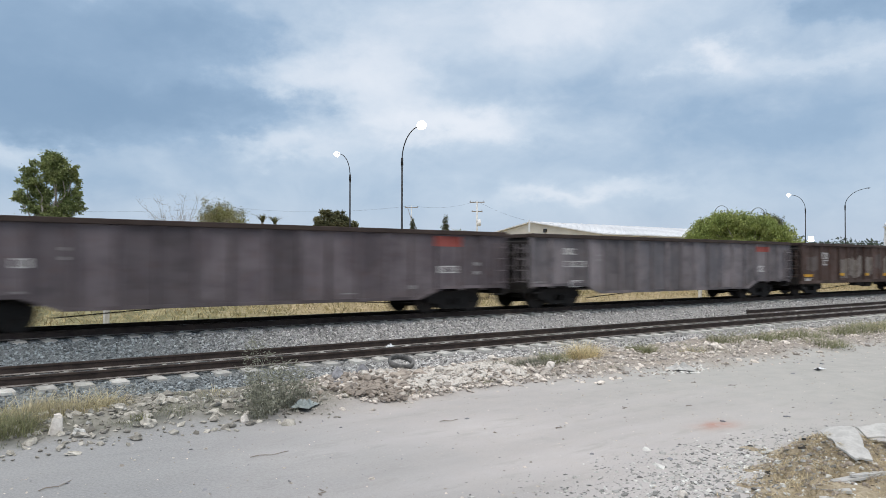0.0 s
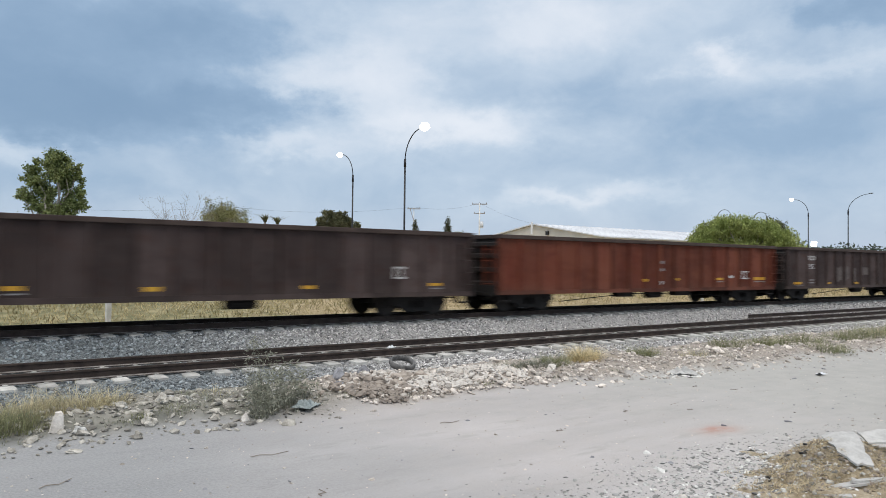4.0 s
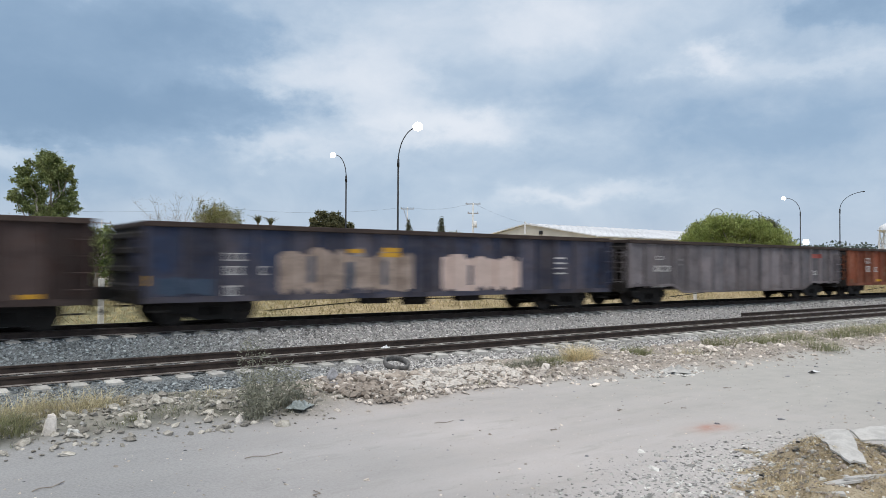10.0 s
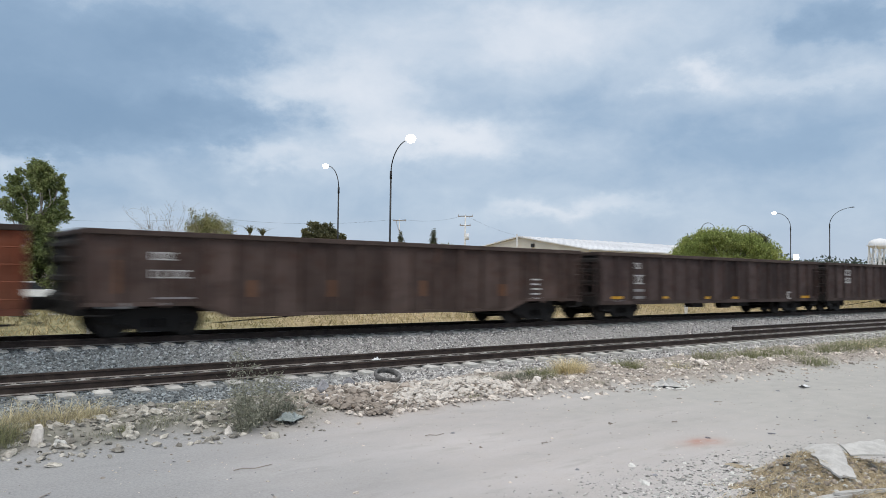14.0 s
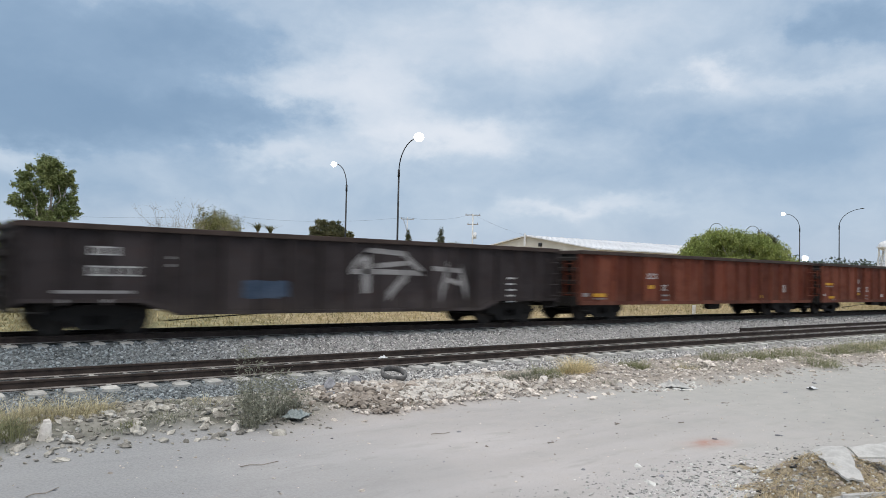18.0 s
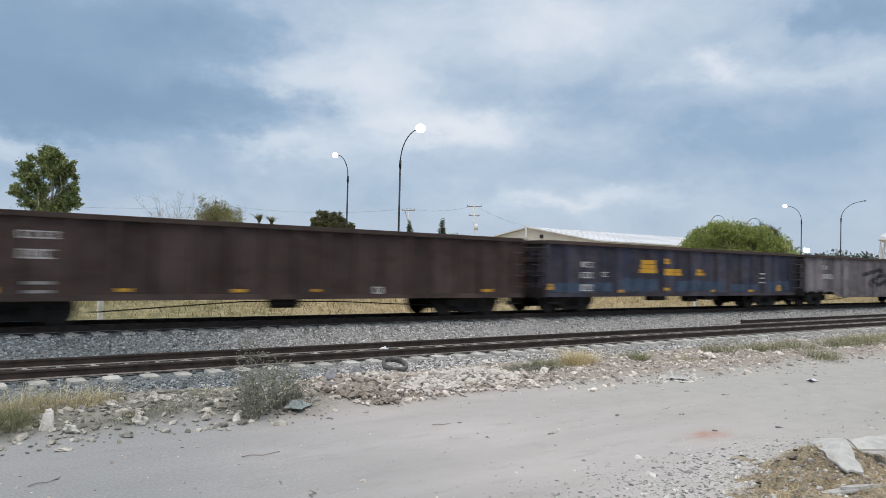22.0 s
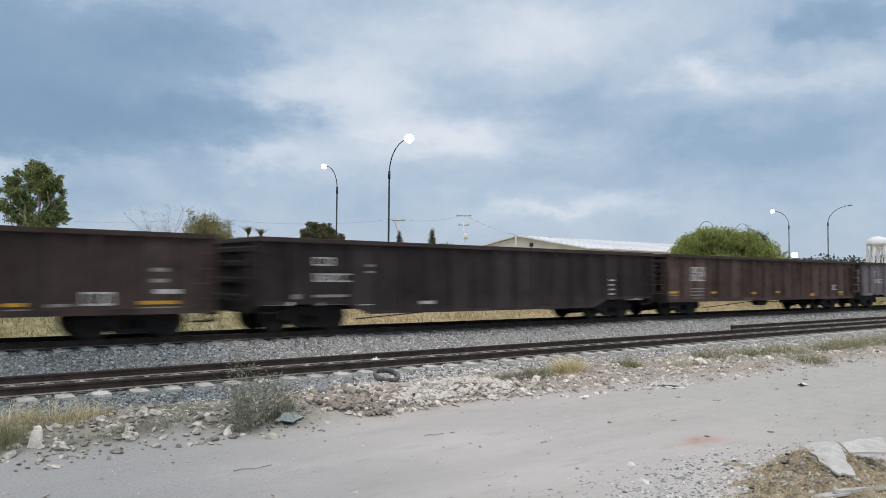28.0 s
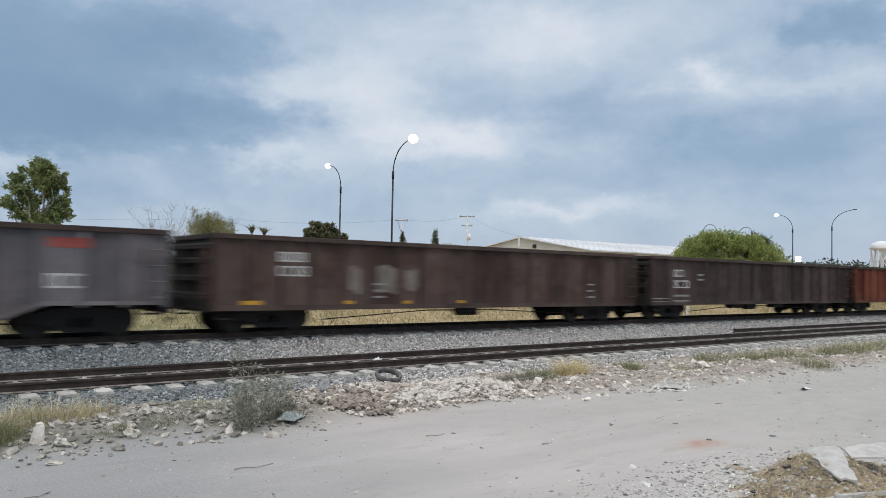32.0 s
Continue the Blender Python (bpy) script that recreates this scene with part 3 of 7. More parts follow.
def ballast():
    prof = [(12.3, -0.25), (12.5, -0.06), (13.5, -0.035), (13.95, -0.01), (14.3, 0.045), (16.9, 0.05), (17.5, 0.09), (18.2, 0.32), (18.55, 0.36), (18.9, 0.40), (21.0, 0.40), (22.2, 0.06), (23.0, -0.05), (23.2, -0.3)]
    xs = lines(-2, 60, 0.25, -530, 730, 1.3)
    pts = []
    for a, b in zip(prof, prof[1:]):
        k = max(1, int((b[0] - a[0]) / 0.16))
        pts += [(a[0] + (b[0] - a[0]) * i / k, a[1] + (b[1] - a[1]) * i / k) for i in range(k)]
    pts.append(prof[-1])
    w = len(pts)
    verts = [(x, y, z + 0.02 * noise.noise(Vector((x * 1.3, y * 1.3, 0))) + (0.012 * noise.noise(Vector((x * 5, y * 5, 3))))) for x in xs for y, z in pts]
    faces = [(i * w + j, i * w + j + 1, (i + 1) * w + j + 1, (i + 1) * w + j) for i in range(len(xs) - 1) for j in range(w - 1)]
    thing("ballast_bed", mesh_of("ballast_bed", verts, faces, M["bed"], True), pose(0, 0, 0), "grey crushed-stone ballast under both tracks", "ballast", kind="structure")
    spots, sizes = [], []
    py, pz = [p[0] for p in prof], [p[1] for p in prof]
    for n, x0, x1 in ((17000, 1, 16), (13000, 16, 45)):
        for _ in range(n):
            x, y = rng.uniform(x0, x1), rng.choice([rng.uniform(12.4, 14.5), rng.uniform(15.8, 18.9), rng.uniform(12.4, 19.0)])
            off = y - siding_y(x)
            if abs(off) < 1.25 and rng.uniform() < 0.55:
                continue
            near_rail = min(abs(abs(off) - 0.75), abs(abs(y - MAIN_Y) - 0.75))
            if near_rail < 0.1:
                continue
            # keep the sleepers' tops clear
            if abs(off) < 1.15 and abs((x - SIDING_FIRST + 0.3) % 0.6 - 0.3) < 0.15:
                continue
            spots.append((x, y, np.interp(y, py, pz) + rng.uniform(-0.005, 0.02)))
            sizes.append(rng.uniform(0.016, 0.036))
    thing("ballast_stones", scatter("ballast_stones", PEBBLES, spots, sizes, M["stone"]), pose(0, 0, 0), "loose grey crushed stones of the ballast", "ballast", kind="stuff")


SIDING_FIRST, MAIN_FIRST = 2.33, 3.12


# ---- the train ----
HALF, SIDE, TOP = 8.25, 1.50, 2.55
RIBS = [-HALF + 0.07 + i * (2 * HALF - 0.14) / 18 for i in range(19)]


def car_meshes():
    made = {}
    straight = [(-HALF, 0.66), (HALF, 0.66), (HALF, TOP - 0.12), (-HALF, TOP - 0.12)]
    belly = [(-HALF, 0.80), (-5.55, 0.80), (-4.75, 0.50), (4.75, 0.50), (5.55, 0.80), (HALF, 0.80), (HALF, TOP - 0.12), (-HALF, TOP - 0.12)]
    for style, outline in (("straight", straight), ("belly", belly)):
        bm = bmesh.new()
        prism(bm, outline, -SIDE, -SIDE + 0.03)
        made["side", style] = mesh_from_bm("side_wall", bm, M["dark"])
        bm = bmesh.new()
        if style == "straight":
            box(bm, -HALF, HALF, -SIDE - 0.05, -SIDE + 0.02, 0.60, 0.74)
        else:
            prism(bm, [(-4.8, 0.47), (4.8, 0.47), (5.6, 0.77), (HALF, 0.77), (HALF, 0.86), (5.5, 0.86), (4.75, 0.56), (-4.75, 0.56), (-5.5, 0.86), (-HALF, 0.86), (-HALF, 0.77), (-5.6, 0.77)], -SIDE - 0.05, -SIDE + 0.02)
        made["sill", style] = mesh_from_bm("side_sill", bm, M["dark"])
    for key, low in (("rib", 0.72), ("deep_rib", 0.50)):
        bm = bmesh.new()
        front, back = 0.045, 0.065
        v = [bm.verts.new(q) for z in (low, TOP - 0.11) for q in ((-back, 0, z), (-front, -0.09, z), (front, -0.09, z), (back, 0, z))]
        for a, b, c, d in ((0, 1, 5, 4), (1, 2, 6, 5), (2, 3, 7, 6), (0, 3, 2, 1), (4, 5, 6, 7), (0, 4, 7, 3)):
            bm.faces.new((v[a], v[b], v[c], v[d]))
        made[key] = mesh_from_bm("rib", bm, M["dark"])
    bm = bmesh.new()
    box(bm, -HALF - 0.02, HALF + 0.02, -SIDE - 0.11, -SIDE + 0.06, TOP - 0.13, TOP, 0.02)
    made["top_rail"] = mesh_from_bm("top_rail", bm, M["rim"])
    bm = bmesh.new()
    box(bm, -0.06, 0.10, -SIDE + 0.07, SIDE - 0.07, TOP - 0.14, TOP - 0.01, 0.02)
    made["end_rail"] = mesh_from_bm("end_rail", bm, M["rim"])
    # end wall with pressed horizontal ribs, in the plane x = 0, standing out towards -x
    bm = bmesh.new()
    outline = [(0.04, 0.66), (0.0, 0.66)]
    for z in (0.95, 1.40, 1.85, 2.22):
        outline += [(0.0, z - 0.10), (-0.10, z - 0.05), (-0.10, z + 0.05), (0.0, z + 0.10)]
    outline += [(0.0, TOP - 0.12), (0.04, TOP - 0.12)]
    prism(bm, outline, -SIDE + 0.04, SIDE - 0.04)
    made["end"] = mesh_from_bm("end_wall", bm, M["dark"])
    bm = bmesh.new()
    box(bm, -HALF + 0.05, HALF - 0.05, -SIDE + 0.04, SIDE - 0.04, 0.84, 0.92)
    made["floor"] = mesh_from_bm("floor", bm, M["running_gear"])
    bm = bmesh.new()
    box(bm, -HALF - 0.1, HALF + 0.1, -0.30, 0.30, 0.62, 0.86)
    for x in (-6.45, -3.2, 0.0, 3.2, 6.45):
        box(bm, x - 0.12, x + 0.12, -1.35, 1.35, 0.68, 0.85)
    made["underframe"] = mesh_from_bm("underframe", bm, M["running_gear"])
    bm = bmesh.new()
    for z in (0.95, 1.32, 1.69, 2.06):
        tube(bm, (-0.21, -0.10, z), (0.21, -0.10, z), 0.016, sides=6)
    for x in (-0.22, 0.22):
        box(bm, x - 0.02, x + 0.02, -0.115, 0.0, 0.85, 2.20)
    made["ladder"] = mesh_from_bm("ladder", bm, M["running_gear"])
    bm = bmesh.new()
    for x in (-0.2, 0.2):
        box(bm, x - 0.02, x + 0.02, -0.03, 0.03, 0.30, 0.66)
    box(bm, -0.22, 0.22, -0.05, 0.05, 0.28, 0.32)
    made["step"] = mesh_from_bm("corner_step", bm, M["running_gear"])
    bm = bmesh.new()
    box(bm, -0.62, 0.05, -0.09, 0.09, 0.70, 0.90, 0.02)
    box(bm, -0.66, -0.36, -0.17, 0.14, 0.66, 0.96, 0.04)
    tube(bm, (-0.10, 0.35, 0.62), (-0.45, 0.28, 0.30), 0.025)
    tube(bm, (-0.45, 0.28, 0.30), (-0.62, 0.10, 0.38), 0.025)
    made["coupler"] = mesh_from_bm("coupler", bm, M["running_gear"])
    bm = bmesh.new()
    box(bm, -0.14, 0.06, -1.42, 1.42, 0.56, 0.90, 0.02)
    made["end_sill"] = mesh_from_bm("end_sill", bm, M["end_shade"])
    bm = bmesh.new()
    sweep(bm, [(-0.2, -1.38, 0.5), (-0.2, -1.2, 0.66), (-0.24, -0.5, 0.70), (-0.34, -0.2, 0.74)], 0.018, 0.018, 6)
    made["cut_lever"] = mesh_from_bm("cut_lever", bm, M["running_gear"])
    bm = bmesh.new()
    tube(bm, (0, 0, 1.95), (-0.10, 0, 1.95), 0.03)
    bmesh.ops.create_cone(bm, cap_ends=False, segments=18, radius1=0.26, radius2=0.26, depth=0.04, matrix=pose(-0.1, 0, 1.95, 0, 90, 0))
    for a in range(4):
        c, s = math.cos(a * 0.785), math.sin(a * 0.785)
        tube(bm, (-0.1, -0.26 * c, 1.95 - 0.26 * s), (-0.1, 0.26 * c, 1.95 + 0.26 * s), 0.012, sides=5)
    made["brake_wheel"] = mesh_from_bm("brake_wheel", bm, M["running_gear"])
    bm = bmesh.new()
    tube(bm, (-4.9, -0.95, 0.30), (-1.2, -0.95, 0.52), 0.016, sides=6)
    tube(bm, (-1.2, -0.95, 0.52), (1.6, -0.95, 0.50), 0.016, sides=6)
    tube(bm, (1.6, -0.95, 0.50), (5.1, -0.95, 0.34), 0.016, sides=6)
    made["rod"] = mesh_from_bm("brake_rod", bm, M["running_gear"])
    bm = bmesh.new()
    tube(bm, (-0.5, -0.8, 0.50), (0.35, -0.8, 0.50), 0.17, sides=12)
    box(bm, -0.2, 0.2, -1.0, -0.6, 0.55, 0.86)
    made["cylinder"] = mesh_from_bm("brake_cylinder", bm, M["running_gear"])
    bm = bmesh.new()
    box(bm, -0.45, 0.45, -1.25, -0.85, 0.42, 0.80, 0.03)
    made["gear_box"] = mesh_from_bm("gate_box", bm, M["running_gear"])
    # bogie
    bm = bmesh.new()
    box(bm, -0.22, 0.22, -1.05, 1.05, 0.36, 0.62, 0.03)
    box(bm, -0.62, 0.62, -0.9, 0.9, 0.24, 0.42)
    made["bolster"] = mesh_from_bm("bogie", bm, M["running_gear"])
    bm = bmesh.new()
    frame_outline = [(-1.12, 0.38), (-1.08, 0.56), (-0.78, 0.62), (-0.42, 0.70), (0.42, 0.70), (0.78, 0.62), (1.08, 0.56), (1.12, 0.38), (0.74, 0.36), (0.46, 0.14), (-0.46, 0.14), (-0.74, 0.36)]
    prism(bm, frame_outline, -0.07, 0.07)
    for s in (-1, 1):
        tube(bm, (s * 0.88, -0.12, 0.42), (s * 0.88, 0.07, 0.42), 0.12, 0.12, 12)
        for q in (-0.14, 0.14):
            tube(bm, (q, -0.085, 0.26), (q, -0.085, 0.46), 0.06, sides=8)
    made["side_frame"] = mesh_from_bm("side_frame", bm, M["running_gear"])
    bm = bmesh.new()
    tube(bm, (0, -1.02, 0), (0, 1.02, 0), 0.08, sides=10)
    for s in (-0.75, 0.75):
        for r, w, o in ((0.42, 0.11, 0), (0.45, 0.03, -0.06 * (1 if s > 0 else -1)), (0.14, 0.20, 0)):
            tube(bm, (0, s + o - w / 2, 0), (0, s + o + w / 2, 0), r, sides=28)
    made["wheelset"] = mesh_from_bm("wheelset", bm, M["tread"])
    return made


CAR = car_meshes()
WHEELSETS = {}


def gondola(k, style, paint, label, far=False):
    root = tagged(new("gondola_car"), label, "freight car", "gondola cars of the train")
    mat = M[paint]
    for turn in (0, 180):
        at = pose(0, 0, 0, 0, 0, turn)
        part("side_wall", CAR["side", style], root, at, mat=mat)
        part("side_sill", CAR["sill", style], root, at, mat=mat)
        part("top_rail", CAR["top_rail"], root, at, "grimy steel top rail", M["rim"])
        for x in RIBS:
            deep = style == "belly" and abs(x) < 4.7
            part("rib", CAR["deep_rib" if deep else "rib"] if style == "straight" or abs(x) < 4.7 else CAR["rib"], root, at @ pose(x, -SIDE, 0), mat=mat)
        part("end_wall", CAR["end"], root, at @ pose(-HALF, 0, 0), "ribbed end wall painted dark for the gap's shade" if k != 6 else "orange-red ribbed end wall", mat if k == 6 else M["end_shade"])
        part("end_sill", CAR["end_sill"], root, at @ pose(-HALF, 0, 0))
        part("cut_lever", CAR["cut_lever"], root, at @ pose(-HALF, 0, 0))
        part("end_rail", CAR["end_rail"], root, at @ pose(-HALF, 0, 0))
        part("coupler", CAR["coupler"], root, at @ pose(-HALF, 0, 0), "black cast coupler with air hose")
        part("ladder", CAR["ladder"], root, at @ pose(HALF - 0.36, -SIDE - 0.09, 0), mat=mat)
        part("ladder", CAR["ladder"], root, at @ pose(-HALF - 0.02, -1.15, 0, 0, 0, -90), mat=mat)
        for x in (-HALF + 0.36, HALF - 0.36):
            part("corner_step", CAR["step"], root, at @ pose(x, -SIDE + 0.02, 0.26 if style == "belly" else 0.1))
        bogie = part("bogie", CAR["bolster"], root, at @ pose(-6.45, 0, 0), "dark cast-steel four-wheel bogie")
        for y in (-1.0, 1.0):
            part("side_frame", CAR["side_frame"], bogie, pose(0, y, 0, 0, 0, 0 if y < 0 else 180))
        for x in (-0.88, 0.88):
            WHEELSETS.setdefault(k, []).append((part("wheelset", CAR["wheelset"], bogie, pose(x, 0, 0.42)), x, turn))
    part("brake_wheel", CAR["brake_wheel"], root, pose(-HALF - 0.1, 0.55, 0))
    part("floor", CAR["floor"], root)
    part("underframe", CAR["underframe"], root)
    if style == "belly" or k % 3 != 0:
        part("brake_rod", CAR["rod"], root)
    if style == "straight":
        part("brake_cylinder", CAR["cylinder"], root, pose(1.1 - 0.5 * (k % 3), 0, 0))
        if k % 2 == 0:
            for x in (-1.6, 1.9):
                part("gate_box", CAR["gear_box"], root, pose(x, 0, 0))
    return root


def on_side(name, quads, root, mat, lift=0.004):
    """Paint on the side that faces the dirt track: pieces (x0, x1, z at x0 low, high, z at x1 low, high) laid over panels and ribs."""
    verts, faces = [], []
    for x0, x1, a0, b0, a1, b1 in quads:
        cuts = sorted({x0, x1, *[r + s for r in RIBS for s in (-0.07, -0.0655, -0.0455, 0.0455, 0.0655, 0.07) if x0 < r + s < x1]})
        k = len(verts)
        for x in cuts:
            t = (x - x0) / (x1 - x0)
            out = min(abs(x - r) for r in RIBS)
            y = -SIDE - lift - (0.09 if out < 0.05 else 0.0 if out > 0.066 else 0.09 * (0.0655 - out) / 0.02)
            verts += [(x, y, a0 + (a1 - a0) * t), (x, y, b0 + (b1 - b0) * t)]
        faces += [(k + 2 * i, k + 2 * i + 2, k + 2 * i + 3, k + 2 * i + 1) for i in range(len(cuts) - 1)]
    me = mesh_of(name, verts, faces, mat)
    bm = bmesh.new()
    bm.from_mesh(me)
    bmesh.ops.remove_doubles(bm, verts=bm.verts, dist=0.0005)
    bm.to_mesh(me)
    bm.free()
    return part(name, me, root)


MARKS = {"white": "white", "red": "red_mark", "grey": "grey_mark", "yellow": "yellow", "pale": "pale", "dim": "dim", "orange": "orange_mark", "tan": "tan", "pink": "pink", "blue": "blue_mark"}
LAYER = {"pale": 0.003, "dim": 0.003, "tan": 0.003, "pink": 0.004, "blue": 0.005}


def paint_marks(car, rows):
    """Lettering panels as plain bars, and patches of other paint."""
    for colour, x0, x1, z0, z1 in rows:
        x0, x1 = x0 + 0.13, x1 + 0.13
        x0, x1, z0, z1 = max(x0, -HALF + 0.03), min(x1, HALF - 0.03), max(z0, 0.72), min(z1, TOP - 0.15)
        quads = [(x0, x1, z0, z1, z0, z1)]
        if colour in ("white", "grey") and z1 - z0 > 0.42:
            n = max(3, round((z1 - z0) / 0.15))
            quads = [(x0, x1 - 0.06 * (i % 2), z, z + 0.055, z, z + 0.055) for i in range(n) for z in [z0 + (z1 - z0 - 0.055) * i / (n - 1)]]
        elif colour == "grey" and z1 - z0 > 0.14:
            t = 0.26 * (z1 - z0)
            quads = [(x0, x1, z0, z0 + t, z0, z0 + t), (x0, x1, z1 - t, z1, z1 - t, z1)]
        elif colour == "white" and z1 - z0 > 0.14:
            # a line of unreadable figures: uprights of varied width between thin gaps
            quads, x, t = [], x0, 0.16 * (z1 - z0)
            while x < x1 - 0.06:
                w = min(rng.uniform(0.15, 0.22), x1 - x)
                quads += [(x, x + w, z0, z0 + t, z0, z0 + t), (x, x + w, z1 - t, z1, z1 - t, z1)]
                quads += [(x, x + 0.05, z0 + t, z1 - t, z0 + t, z1 - t), (x + w - 0.05, x + w, z0 + t, z1 - t, z0 + t, z1 - t)][:rng.integers(1, 3)]
                x += w + 0.04
        elif colour == "yellow" and z1 - z0 <= 0.22:
            mid, half = 0.55 * z1 + 0.45 * z0, 0.36 * (z1 - z0)
            quads = [(x0, x1, mid - half, mid + half, mid - half, mid + half)]
            if x1 - x0 > 0.42 and mid - half > 0.8:
                low = mid - half - 0.09
                on_side("lettering", [(x0 + 0.05, x1 + 0.04, low, low + 0.035, low, low + 0.035)], car, M["grey_mark"], 0.006)
        elif colour == "yellow":
            n = 3 if z1 - z0 > 0.4 else 2
            quads = [(x0 + 0.06 * i, x1 - 0.05 * ((i * 7) % 3), z0 + (z1 - z0) * i / n, z0 + (z1 - z0) * (i + 0.9) / n, z0 + (z1 - z0) * i / n, z0 + (z1 - z0) * (i + 0.9) / n) for i in range(n)]
        elif colour in ("tan", "pink", "pale", "dim", "blue"):
            quads, x, mid, half = [], x0, (z0 + z1) / 2, (z1 - z0) / 2
            a, b = rng.uniform(0.62, 1.0, 2)
            while x < x1 - 0.02:
                w = min(rng.uniform(0.08, 0.3), x1 - x)
                c, d = rng.uniform(0.6, 1.1, 2)
                quads.append((x, x + w, max(0.72, mid - half * a), min(TOP - 0.15, mid + half * b), max(0.72, mid - half * c), min(TOP - 0.15, mid + half * d)))
                x, a, b = x + w, c, d
        on_side("painted_patch" if colour in LAYER else "lettering", quads, car, M[MARKS[colour]], LAYER.get(colour, 0.006))


def stroke(points, width):
    """Quads of a brush stroke through points (x, z)."""
    quads = []
    for (xa, za), (xb, zb) in zip(points, points[1:]):
        if xb < xa:
            xa, za, xb, zb = xb, zb, xa, za
        if xb - xa < width * 0.4:
            m = (xa + xb) / 2
            quads.append((m - width / 2, m + width / 2, min(za, zb), max(za, zb), min(za, zb), max(za, zb)))
        else:
            h = width / 2 * math.hypot(xb - xa, zb - za) / (xb - xa)
            quads.append((xa, xb, za - h, za + h, zb - h, zb + h))
    return quads


FLEET = [("belly", "slate", "dark grey steel gondola car with deep belly sides"), ("belly", "grey", "grey steel gondola car with a red emblem"),
         ("straight", "umber", "brown gondola car with pale worn patches"), ("straight", "dark", "black-brown gondola car with yellow side marks"),
         ("straight", "red", "oxide-red gondola car with yellow side marks"), ("straight", "dark", "black gondola car with yellow side marks"),
         ("straight", "red", "oxide-red gondola car with white lettering bars"), ("straight", "dark", "dark brown gondola car with yellow marks"),
         ("straight", "navy", "dull blue gondola car with tan and pink sprayed paint"), ("belly", "grey", "grey gondola car with a red emblem"),
         ("straight", "orange", "faded orange-red gondola car, streaked"), ("belly", "umber", "dark brown gondola car with orange squares"),
         ("straight", "dark", "black-brown gondola car with yellow dashes"), ("straight", "dark", "black-brown gondola car with white blocks"),
         ("belly", "black_paint", "black gondola car with white sprayed lettering"), ("straight", "red", "oxide-red gondola car with white and yellow marks"),
         ("straight", "red", "rust-red gondola car with white blocks"), ("straight", "dark", "black gondola car with yellow marks"),
         ("straight", "blue", "faded blue gondola car with yellow blocks"), ("belly", "grey", "grey gondola car with black sprayed zigzags"),
         ("straight", "umber", "dark brown gondola car with white blocks"), ("straight", "dark", "black-brown gondola car, plain"),
         ("belly", "black_paint", "black gondola car with white lettering bars"), ("straight", "umber", "dark brown gondola car with two white panels"),
         ("belly", "grey", "grey gondola car with white lettering bars"), ("straight", "umber", "brown gondola car with pale patches"),
         ("straight", "dark", "black-brown gondola car with white bars"), ("straight", "red", "oxide-red steel gondola car")]


